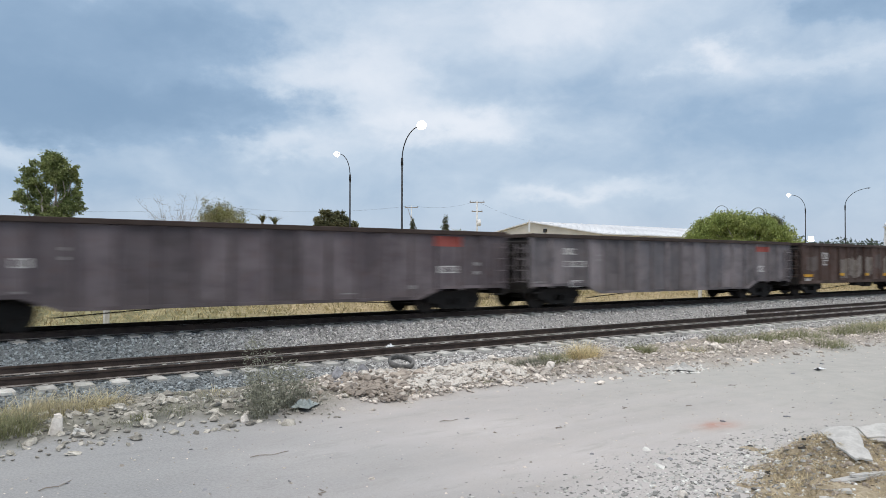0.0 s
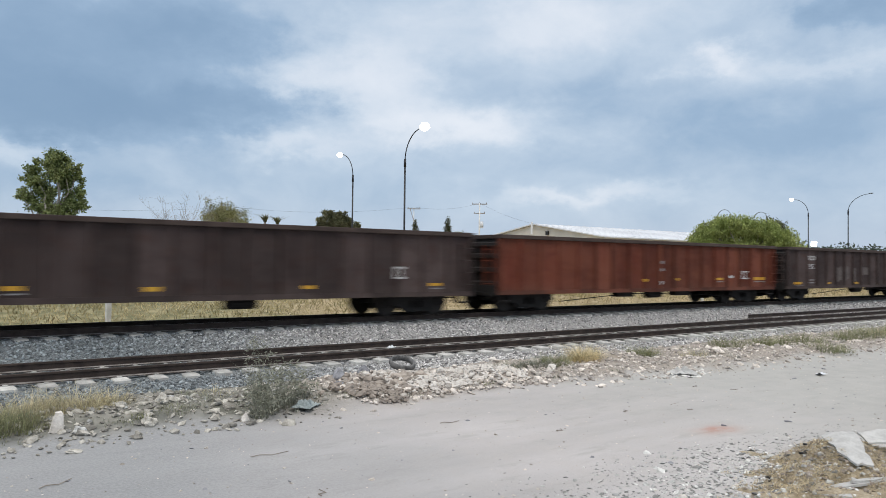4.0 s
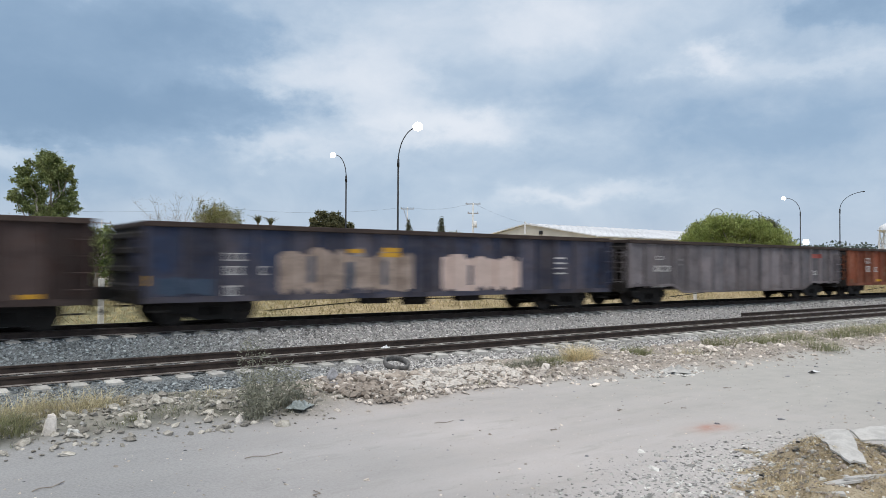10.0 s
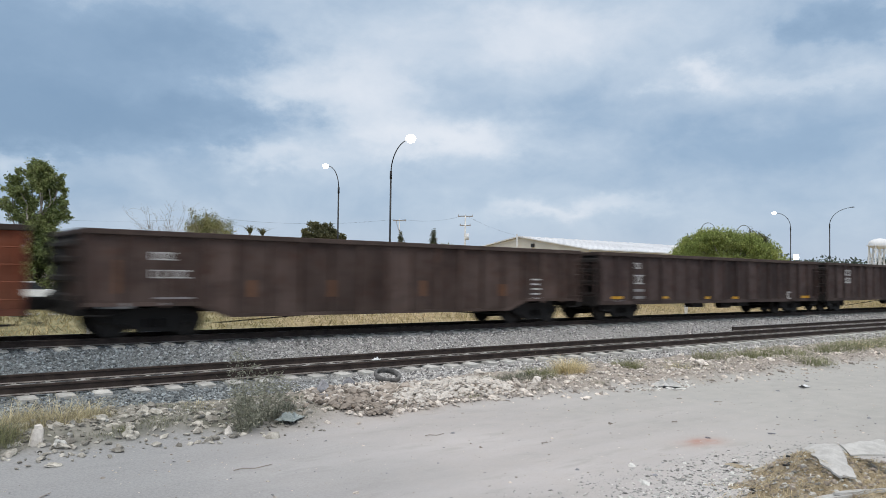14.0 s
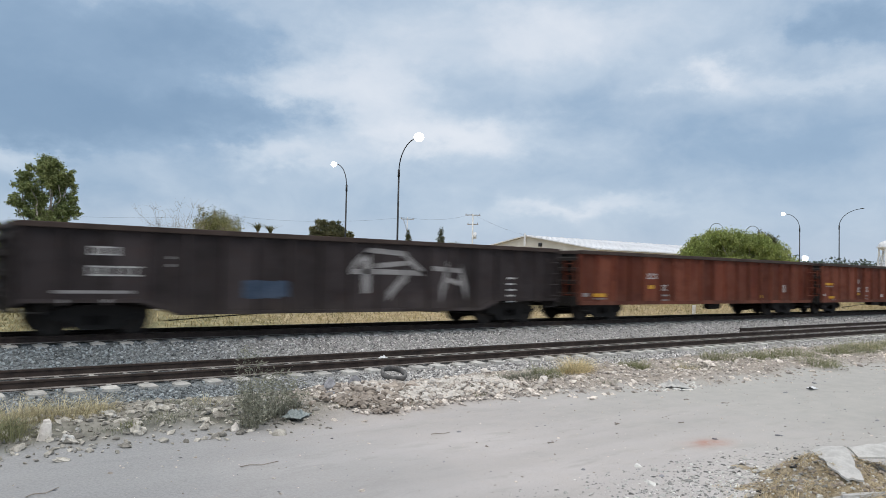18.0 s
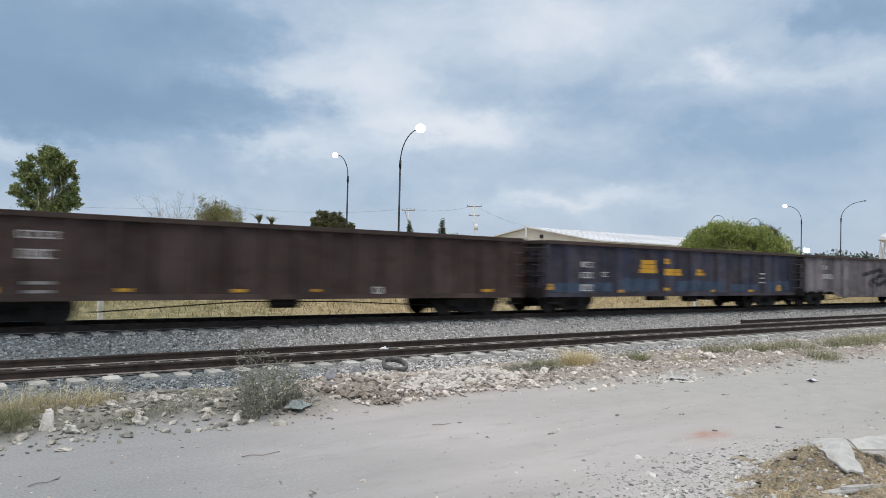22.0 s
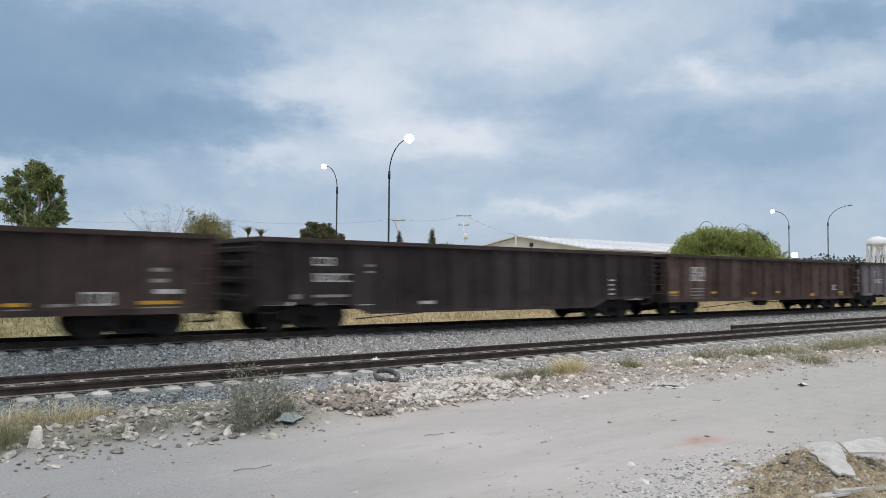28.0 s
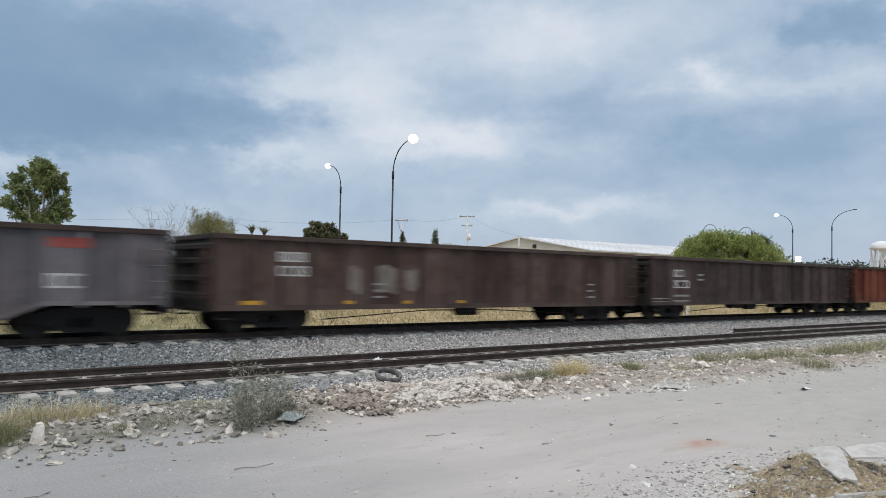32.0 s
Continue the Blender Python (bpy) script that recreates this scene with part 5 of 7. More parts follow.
def tree(name, x, y, height, clumps, leaf, bark, size, count, label, category="tree", trunk=0.25, fork=0.35, droop=0.0, long=1.6, lumps=14):
    """clumps: (dx, dy, z, radius across, radius up) of the leaf masses."""
    root = tagged(new(name), label, category)
    root.matrix_basis = pose(x, y, 0)
    bm = bmesh.new()
    limb(bm, (0, 0, -0.2), (0.1, 0, height * fork), trunk, trunk * 0.75)
    tips = []
    for dx, dy, z, r, h in clumps:
        pts = limb(bm, (0.1, 0, height * fork * rng.uniform(0.7, 1.0)), (dx, dy, z), trunk * 0.5, trunk * 0.12, 4, 0.05)
        tips.append(pts)
        for _ in range(2):
            q = pts[2]
            limb(bm, q, q + Vector((rng.normal(0, r * 0.6), rng.normal(0, r * 0.6), abs(rng.normal(0, h * 0.5)))), trunk * 0.18, trunk * 0.05, 2)
    part("trunk", mesh_from_bm("trunk", bm, M[bark], True), root)
    spots = []
    weight = np.array([c[3] ** 2 * c[4] for c in clumps]) ** 0.8
    for (dx, dy, z, r, h), share in zip(clumps, weight / weight.sum()):
        n = int(count * share)
        # sub-clumps within each mass leave gaps and an uneven rim
        m = max(5, int(lumps * r))
        c = rng.normal(size=(m, 3))
        c /= np.linalg.norm(c, axis=1, keepdims=True)
        c *= rng.uniform(0.35, 1.0, (m, 1))
        pick = rng.integers(0, m, n)
        p = c[pick] * [r, r, h] + rng.normal(size=(n, 3)) * min(r, h) * 0.17
        spots.append(p + [dx, dy, z])
    spots = np.concatenate(spots)
    v, f = leaves(spots, rng.uniform(0.6, 1.3, len(spots)) * size, droop, long)
    part("crown", mesh_of("crown", v, f, M[leaf]), root)
    return root


def ball_clumps(width, low, high, n, tall=1.0):
    out = []
    for _ in range(n):
        a, r = rng.uniform(0, 6.28), math.sqrt(rng.uniform(0, 1))
        z = rng.uniform(low, high)
        fit = math.sqrt(max(0.12, 1 - ((z - (low + high) / 2) / ((high - low) / 2 + 0.3)) ** 2))
        q = width * 0.17 * rng.uniform(0.8, 1.25)
        out.append((width * 0.36 * r * fit * math.cos(a), width * 0.36 * r * fit * math.sin(a), z, q, q * tall))
    return out


def polar(az, d):
    return d * math.sin(radians(az)), d * math.cos(radians(az))


def vegetation():
    x, y = polar(9.3, 65)
    # upright plumes with gaps between them, through which the pale limbs show
    plumes = [(0.3, 0, 10.0, 0.85, 0.75), (-0.2, 0.3, 9.4, 0.6, 0.85), (0.85, 0.1, 9.4, 0.7, 1.0), (1.25, 0.2, 8.8, 0.55, 0.85), (0.4, -0.3, 9.0, 0.7, 0.8), (0.9, 0.4, 8.3, 0.6, 0.6),
              (-1.2, 0, 9.35, 0.3, 0.75), (-1.5, 0.2, 8.5, 0.55, 0.75), (-1.05, -0.2, 8.2, 0.55, 0.55), (-0.65, 0.3, 7.7, 0.6, 0.7), (-0.2, 0, 7.25, 0.5, 0.7),
              (1.75, 0.1, 9.25, 0.36, 0.9), (1.95, 0, 8.2, 0.34, 0.75), (2.05, 0.2, 7.2, 0.4, 0.85), (1.5, 0, 7.25, 0.65, 0.75), (1.25, -0.2, 6.5, 0.7, 0.7),
              (-2.05, 0, 7.1, 0.45, 0.5), (-1.55, 0.2, 6.8, 0.5, 0.45), (-1.0, 0, 6.3, 0.6, 0.5), (-0.4, 0.3, 6.5, 0.6, 0.65), (0.25, 0, 6.1, 0.7, 0.55), (0.9, 0.2, 5.9, 0.75, 0.6), (2.15, 0, 6.5, 0.35, 0.45),
              (-1.9, 0.2, 4.7, 0.8, 0.7), (0.4, -0.3, 4.6, 0.8, 0.7), (-0.5, -0.3, 5.2, 0.8, 0.8), (1.3, 0.3, 4.2, 0.7, 0.7), (-1.3, -0.6, 3.3, 0.9, 0.9), (0.1, -0.7, 3.3, 1.0, 0.9), (1.3, -0.5, 3.1, 0.9, 0.9), (0.9, -0.7, 5.0, 0.8, 0.8)]
    tree("eucalyptus_tree", x, y, 11, [(a, b, c, r * 1.16, h * 1.14) for a, b, c, r, h in plumes], "leaf", "bark", 0.12, 46000, "tall eucalyptus tree with pale forked trunk", trunk=0.22, fork=0.3, droop=0.5, lumps=34)
    x, y = polar(6.0, 62)
    tree("roadside_tree", x, y, 6, ball_clumps(3.0, 3.0, 5.6, 9), "leaf", "bark", 0.16, 3000, "green roadside tree beside the eucalyptus")
    x, y = polar(20.8, 80)
    tree("olive_green_tree", x, y, 8.3, ball_clumps(7.4, 3.4, 7.7, 34), "leaf_olive", "bark", 0.11, 30000, "round olive-green tree beyond the road")
    x, y = polar(28.8, 85)
    tree("pine_tree", x, y, 8, [(-1.95, 0, 6.9, 0.6, 0.55), (-0.9, 0.3, 7.45, 0.75, 0.65), (0.45, 0, 7.5, 0.8, 0.65), (1.4, 0.3, 7.0, 0.7, 0.6), (2.45, 0, 6.4, 0.5, 0.5), (-0.4, -0.4, 6.7, 0.9, 0.7), (0.9, -0.4, 6.6, 0.9, 0.7), (-1.6, 0, 6.2, 0.8, 0.6), (1.8, 0.2, 6.0, 0.8, 0.6), (-1.0, 0, 5.5, 1.0, 0.8), (1.0, 0, 5.5, 1.0, 0.8), (0, 0.5, 5.8, 1.1, 0.9)], "leaf_pine", "bark", 0.13, 26000, "dark green pine tree with layered crown", lumps=26)
    for az, d, h in ((34.7, 100, 8.0), (37.2, 100, 8.3)):
        x, y = polar(az, d)
        tree("cypress_tree", x, y, h, [(0, 0, h * q, 1.7 * (1.04 - q) + 0.12, 0.6) for q in (0.3, 0.45, 0.6, 0.72, 0.82, 0.9, 0.97)], "leaf_dark", "bark", 0.14, 5200, "slim dark green cypress tree", trunk=0.12, lumps=90)
    for az, d, h in ((23.5, 90, 7.9), (24.4, 90, 7.7)):
        x, y = polar(az, d)
        root = tagged(new("palm_tree"), "small dark green palm tree", "palm tree")
        root.matrix_basis = pose(x, y, 0)
        bm = bmesh.new()
        limb(bm, (0, 0, -0.2), (0, 0, h - 0.9), 0.16, 0.13)
        part("trunk", mesh_from_bm("trunk", bm, M["bark"], True), root)
        v, f = blades(130, 0.15, 1.3, 1.1, 0.07, 5)
        part("crown", mesh_of("crown", [(a, b, c + h - 1.0) for a, b, c in v], f, M["leaf_pine"]), root)
    # low trees between
    for az, d, w, h in ((22.7, 92, 3.5, 6.6), (38.6, 120, 6, 7.4), (36.0, 125, 5, 7.0), (31.5, 95, 2.5, 6.2), (13.5, 75, 4, 4.6), (11.5, 58, 3, 3.0), (12.6, 50, 4.5, 4.4), (14.5, 62, 4, 4.2)):
        x, y = polar(az, d)
        tree("roadside_tree", x, y, h, ball_clumps(w, h * 0.4, h * 0.92, 9), "leaf" if d < 80 else "leaf_olive", "bark", 0.17, 2600, "low green roadside tree")
    # green shrubs along the road
    for az, d, w, h, leaf in ((7.4, 60, 6, 4.0, "leaf"), (9.8, 67, 6, 4.6, "leaf_dark"), (12.2, 63, 6, 4.2, "leaf"), (14.2, 68, 6, 4.0, "leaf_dark"), (16.2, 72, 5, 3.2, "leaf"), (18.6, 74, 6, 3.0, "leaf_olive"), (5.0, 62, 6, 4.4, "leaf_dark"), (17.4, 71, 6, 5.2, "leaf_dark"), (19.6, 76, 6, 5.0, "leaf"), (21.9, 78, 6, 5.0, "leaf_dark"), (24.6, 78, 7, 4.6, "leaf_olive"), (27.0, 80, 6, 4.8, "leaf_dark")):
        x, y = polar(az, d)
        tree("roadside_shrub", x, y, h, ball_clumps(w, 0.5, h * 0.9, 16), leaf, "bark", 0.15, 6000, "dense green shrub beside the road", "shrub", trunk=0.12, fork=0.15)
    # bare tree
    x, y = polar(17.9, 75)
    root = tagged(new("bare_tree"), "leafless grey tree with fine branches", "tree")
    root.matrix_basis = pose(x, y, 0)
    bm = bmesh.new()
    limb(bm, (0, 0, -0.2), (0, 0, 3), 0.16, 0.12)
    part("trunk", mesh_from_bm("trunk", bm, M["twig"], True), root)
    bm = bmesh.new()
    for _ in range(34):
        tip = Vector((rng.normal(0, 2.0), rng.normal(0, 1.3), rng.uniform(5.6, 8.3)))
        pts = limb(bm, (0, 0, rng.uniform(2.4, 3)), tip, 0.024, 0.007, 4, 0.05)
        for q in pts[2:]:
            for _ in range(5):
                limb(bm, q, q + Vector((rng.normal(0, 0.5), rng.normal(0, 0.5), rng.uniform(0.2, 0.9))), 0.006, 0.003, 2, 0.1)
    part("crown", mesh_from_bm("crown", bm, M["twig"]), root)
    # broad willow-like tree
    x, y = polar(58.4, 110)
    across = Vector((math.cos(radians(58.4)), -math.sin(radians(58.4)), 0))
    clumps = []
    for u, z, r in ((-5.2, 6.0, 2.0), (-4.0, 7.6, 1.9), (-2.2, 8.7, 1.8), (0.0, 8.3, 2.1), (2.0, 8.0, 2.0), (3.8, 7.5, 2.0), (5.6, 6.5, 1.9), (7.0, 5.0, 1.7), (-5.4, 3.6, 1.6), (-3, 4.6, 2), (0, 5.2, 2.4), (3, 4.6, 2.2), (5, 3.4, 1.7), (-2.5, 2.8, 1.8), (1, 3, 2)):
        for dy in (-1.2, 1.2):
            clumps.append((across.x * (0.91 * u - 0.2) + dy * 0.5, across.y * (0.91 * u - 0.2) + dy, 0.94 * z - 0.1, r * 0.8, r * 0.72))
    willow = tree("willow_tree", x, y, 9.3, clumps, "leaf_bright", "bark", 0.13, 84000, "broad bright green willow-like tree", trunk=0.35, fork=0.25, droop=1.2, long=2.4, lumps=40)
    for u, z in ((-2.0, 9.35), (2.6, 8.95)):
        bm = bmesh.new()
        sweep(bm, [across * (u + 0.9 * math.cos(a)) + Vector((0, 0, z + 1.1 * math.sin(a) - 0.35)) for a in np.linspace(2.9, 0.1, 12)], 0.05, 0.025, 6)
        part("drooping_branch", mesh_from_bm("drooping_branch", bm, M["leaf_pine"]), willow)
    x, y = polar(60.2, 120)
    tree("dark_green_tree", x, y, 7.9, ball_clumps(7.0, 3.5, 8.3, 30), "leaf_dark", "bark", 0.2, 18000, "dark green tree behind the willow", lumps=30)
    x, y = polar(56.6, 124)
    tree("dark_green_tree", x, y, 9.2, ball_clumps(7.0, 4.0, 9.3, 22), "leaf_dark", "bark", 0.2, 12000, "dark green tree behind the willow", lumps=30)
    # far woods
    verts, faces = [], []
    for i in range(430):
        az = rng.uniform(-20, 85) if i % 3 else rng.uniform(60, 75)
        d = rng.uniform(260, 420)
        x, y = polar(az, d)
        h = rng.uniform(4.0, 8.6) * (1.5 if az > 60 else 0.8)
        w = rng.uniform(4, 9)
        p = rng.normal(size=(300, 3)).clip(-1.7, 1.7) * [w * 0.36, w * 0.36, h * 0.24] + [x, y, h * 0.45]
        v, f = leaves(p, rng.uniform(0.45, 0.95, len(p)))
        k = len(verts)
        verts += v
        faces += [tuple(q + k for q in g) for g in f]
    thing("far_woods", mesh_of("far_woods", verts, faces, M["haze_wood"]), pose(0, 0, 0), "distant low green trees along the horizon, tinted with haze", "woods", kind="stuff")


def shed():
    root = tagged(new("warehouse"), "long cream warehouse with white sheet-metal gable roof", "warehouse")
    a, b = Vector((89.9, 109.5, 0)), Vector((89.9, 78.3, 0))
    wide = (b - a).length
    u = (b - a).normalized()
    v = Vector((-u.y, u.x, 0))
    turn = Matrix((u, v, Vector((0, 0, 1)))).transposed().to_4x4()
    root.matrix_basis = Matrix.Translation(a) @ turn
    long, eave, ridge = 58.0, 6.62, 9.1
    up = 0.5 * wide
    bm = bmesh.new()
    prism(bm, [(0, -0.2), (wide, -0.2), (wide, eave), (up, ridge), (0, eave)], 0, long)
    part("wall", mesh_from_bm("wall", bm, M["wall_cream"]), root)
    for x0, z0, x1, z1 in ((-0.4, eave, up, ridge + 0.04), (up, ridge + 0.04, wide + 0.4, eave)):
        bm = bmesh.new()
        prism(bm, [(x0, z0), (x1, z1), (x1, z1 + 0.18), (x0, z0 + 0.18)], -0.5, long + 0.5)
        part("roof", mesh_from_bm("roof", bm, M["roof_white"]), root, None, "white sheet-metal roof slope")
        n = 30
        for i in range(n):
            bm = bmesh.new()
            y = -0.4 + (long + 0.8) * (i + 0.5) / n
            prism(bm, [(x0, z0 + 0.17), (x1, z1 + 0.17), (x1, z1 + 0.26), (x0, z0 + 0.26)], y - 0.06, y + 0.06)
            part("roof_seam", mesh_from_bm("roof_seam", bm, M["roof_white"]), root)
    bm = bmesh.new()
    box(bm, up - 0.12, up + 0.12, -0.72, -0.5, ridge - 1.6, ridge + 0.5)
    part("vent_pipe", mesh_from_bm("vent_pipe", bm, M["white_paint"]), root)
    bm = bmesh.new()
    box(bm, up + 3.0, up + 3.6, -0.3, 0.0, eave + 0.7, eave + 1.3)
    part("vent_box", mesh_from_bm("vent_box", bm, M["pole"]), root)


def cable(a, b, sag, r=0.009):
    a, b = Vector(a), Vector(b)
    pts = [a.lerp(b, i / 16) - Vector((0, 0, sag * 4 * (i / 16) * (1 - i / 16))) for i in range(17)]
    side = (b - a).cross(Vector((0, 0, 1))).normalized() * r
    verts = [p + o for p in pts for o in (side, Vector((0, 0, r)), -side, Vector((0, 0, -r)))]
    faces = [(4 * i + j, 4 * i + (j + 1) % 4, 4 * i + 4 + (j + 1) % 4, 4 * i + 4 + j) for i in range(16) for j in range(4)]
    return mesh_of("cable", verts, faces, M["pole"])


def power_line():
    tops = []
    for az, d, h, white in ((39.6, 110, 11.2, True), (34.6, 116, 11.0, False), (12.9, 95, 7.0, False)):
        x, y = polar(az, d)
        root = tagged(new("power_pole"), "whitish concrete power pole with crossarms" if white else "slim power pole with crossarm", "power pole", "power poles")
        root.matrix_basis = pose(x, y, 0, 0, 0, -az)
        bm = bmesh.new()
        tube(bm, (0, 0, -0.2), (0, 0, h), 0.17 if white else 0.12, 0.1 if white else 0.06, 10)
        part("pole", mesh_from_bm("pole", bm, M["post_concrete"], True), root)
        for z, w in ((h - 0.15, 1.1), (h - 1.5, 0.8)) if white else ((h - 0.3, 1.0),):
            bm = bmesh.new()
            box(bm, -w, w, -0.06, 0.06, z - 0.06, z + 0.06)
            part("crossarm", mesh_from_bm("crossarm", bm, M["twig"]), root)
            for q in (-w + 0.1, 0, w - 0.1):
                bm = bmesh.new()
                tube(bm, (q, 0, z + 0.06), (q, 0, z + 0.25), 0.05, 0.03, 8)
                part("insulator", mesh_from_bm("insulator", bm, M["twig"]), root)
        if white:
            bm = bmesh.new()
            tube(bm, (0.32, -0.1, h - 3.6), (0.32, -0.1, h - 2.7), 0.26, sides=12)
            part("transformer", mesh_from_bm("transformer", bm, M["white_paint"], True), root)
        else:
            bm = bmesh.new()
            tube(bm, (-0.6, 0, h - 0.3), (0, 0, h - 2.2), 0.04, sides=5)
            part("brace", mesh_from_bm("brace", bm, M["twig"]), root)
        tops.append((x, y, h))
    t, s = tops[0], tops[1]
    ends = [(s, t, 0.6), (t, (*polar(46.5, 135), 9.3), 1.2), ((*polar(9.0, 112), 9.0), (*polar(21, 112), 10.1), 0.4), ((*polar(21, 112), 10.1), s, 0.8)]
    for a, b, sag in ends:
        thing("cable", cable(a, b, sag), pose(0, 0, 0), "thin dark overhead power cable", "cable")


def far_things():
    # water tower
    x, y = polar(68.1, 260)
    root = tagged(new("water_tower"), "white steel water tower with ball tank on legs", "water tower")
    root.matrix_basis = pose(x, y, 0)
    bm = bmesh.new()
    prof = [(0.05, 15.4), (1.4, 15.2), (2.6, 14.6), (3.1, 13.9), (3.12, 13.3), (2.7, 12.7), (1.7, 12.3), (0.05, 12.15)]
    rings = [[bm.verts.new((r * math.cos(a), r * math.sin(a), z)) for a in np.linspace(0, 2 * math.pi, 24, endpoint=False)] for r, z in prof]
    for a, b in zip(rings, rings[1:]):
        for i in range(24):
            bm.faces.new((a[i], a[(i + 1) % 24], b[(i + 1) % 24], b[i]))
    part("tank", mesh_from_bm("tank", bm, M["white_paint"], True), root)
    bm = bmesh.new()
    bmesh.ops.create_cone(bm, cap_ends=True, segments=24, radius1=3.5, radius2=3.5, depth=0.25, matrix=Matrix.Translation((0, 0, 13.2)))
    part("walkway", mesh_from_bm("walkway", bm, M["white_paint"]), root)
    for i in range(6):
        c, s = math.cos(i * 1.047), math.sin(i * 1.047)
        bm = bmesh.new()
        tube(bm, (3.3 * c, 3.3 * s, -0.2), (2.8 * c, 2.8 * s, 13.1), 0.24, sides=8)
        part("leg", mesh_from_bm("leg", bm, M["white_paint"]), root)
        d, e = math.cos((i + 1) * 1.047), math.sin((i + 1) * 1.047)
        bm = bmesh.new()
        tube(bm, (2.95 * c, 2.95 * s, 6.0), (2.85 * d, 2.85 * e, 12.4), 0.11, sides=5)
        tube(bm, (2.85 * c, 2.85 * s, 12.4), (2.95 * d, 2.95 * e, 6.0), 0.11, sides=5)
        part("brace", mesh_from_bm("brace", bm, M["white_paint"]), root)
    bm = bmesh.new()
    tube(bm, (0, 0, -0.2), (0, 0, 12.3), 0.45, sides=12)
    part("riser", mesh_from_bm("riser", bm, M["white_paint"]), root)
    # road sign
    x, y = polar(69.5, 112)
    root = tagged(new("road_sign"), "green overhead road sign with white writing on a post", "road sign")
    root.matrix_basis = pose(x, y, 0, 0, 0, -64)
    bm = bmesh.new()
    tube(bm, (0.6, 0.12, -0.2), (0.6, 0.12, 6.0), 0.12, sides=10)
    part("post", mesh_from_bm("post", bm, M["pole"]), root)
    bm = bmesh.new()
    box(bm, -1.9, 2.3, -0.03, 0.03, 4.5, 5.9, 0.02)
    board = part("panel", mesh_from_bm("panel", bm, M["sign_green"]), root)
    for x0, x1, z in ((-1.0, 1.9, 5.45), (-0.8, 1.6, 4.95)):
        bm = bmesh.new()
        box(bm, x0, x1, -0.045, -0.034, z - 0.12, z + 0.12)
        part("lettering", mesh_from_bm("lettering", bm, M["white"]), board)
    bm = bmesh.new()
    bmesh.ops.create_cone(bm, cap_ends=True, segments=16, radius1=0.3, radius2=0.3, depth=0.02, matrix=pose(-1.5, -0.042, 5.2, 90))
    part("emblem", mesh_from_bm("emblem", bm, M["white"]), board)
    # a white yard lamp over the far roofs, its box given added glow
    x, y = polar(63.1, 122)
    root = tagged(new("yard_lamp"), "white yard lamp on a pole with an added glow", "lamp")
    root.matrix_basis = pose(x, y, 0)
    bm = bmesh.new()
    tube(bm, (0, 0, -0.2), (0, 0, 5.4), 0.07, sides=8)
    part("pole", mesh_from_bm("pole", bm, M["pole"]), root)
    bm = bmesh.new()
    box(bm, -0.5, 0.5, -0.2, 0.2, 5.4, 6.1, 0.08)
    part("lit_head", mesh_from_bm("lit_head", bm, M["glow"]), root, None, "white lamp box with an added glow")
    # low white building and a parked van under the trees
    x, y = polar(12.6, 92)
    root = tagged(new("low_building"), "low white building with a flat canopy", "building")
    root.matrix_basis = pose(x, y, 0, 0, 0, -12)
    bm = bmesh.new()
    box(bm, -7, 6, 0, 7, -0.2, 3.4)
    part("wall", mesh_from_bm("wall", bm, M["wall_cream"]), root)
    bm = bmesh.new()
    box(bm, -8, 7, -2.5, 7.5, 3.4, 4.2, 0.05)
    part("roof", mesh_from_bm("roof", bm, M["white_paint"]), root)
    for q in (-5, -2, 1, 4):
        bm = bmesh.new()
        box(bm, q - 0.7, q + 0.7, -0.05, 0.02, 1.0, 2.3)
        part("window", mesh_from_bm("window", bm, M["dark_glass"]), root)
    # parked car
    x, y = polar(9.2, 56)
    root = tagged(new("parked_car"), "white parked car under the trees", "car")
    root.matrix_basis = pose(x, y, 0, 0, 0, -14)
    bm = bmesh.new()
    prism(bm, [(-2.1, 0.35), (2.1, 0.35), (2.15, 0.7), (1.9, 0.9), (0.9, 0.98), (-1.7, 1.0), (-2.1, 0.9)], -0.85, 0.85)
    part("body", mesh_from_bm("body", bm, M["white_paint"]), root)
    bm = bmesh.new()
    prism(bm, [(-1.75, 0.98), (0.95, 0.96), (0.3, 1.42), (-1.2, 1.45)], -0.72, 0.72)
    part("cabin", mesh_from_bm("cabin", bm, M["dark_glass"]), root)
    bm = bmesh.new()
    box(bm, -1.2, 0.3, -0.7, 0.7, 1.42, 1.48, 0.02)
    part("roof", mesh_from_bm("roof", bm, M["white_paint"]), root)
    for wx in (-1.3, 1.3):
        for wy in (-0.8, 0.8):
            bm = bmesh.new()
            tube(bm, (wx, wy - 0.1, 0.32), (wx, wy + 0.1, 0.32), 0.32, sides=18)
            part("wheel", mesh_from_bm("wheel", bm, M["rubber"]), root)
    # hills
    verts, faces = [], []
    n = 240
    for i in range(n + 1):
        az = -60 + 170 * i / n
        x, y = polar(az, 3200)
        h = max(5, 95 * math.exp(-((az - 11) / 7.5) ** 2) + 40 * math.exp(-((az - 32) / 9) ** 2) + 12 * noise.noise(Vector((az * 0.3, 0, 0))))
        bx, by = polar(az, 3400)
        verts += [(x, y, -5), (bx, by, h + 4 * noise.noise(Vector((az * 1.7, 5, 0))))]
    faces = [(2 * i, 2 * i + 2, 2 * i + 3, 2 * i + 1) for i in range(n)]
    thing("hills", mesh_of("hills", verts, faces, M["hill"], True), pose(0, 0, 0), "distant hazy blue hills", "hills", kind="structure")
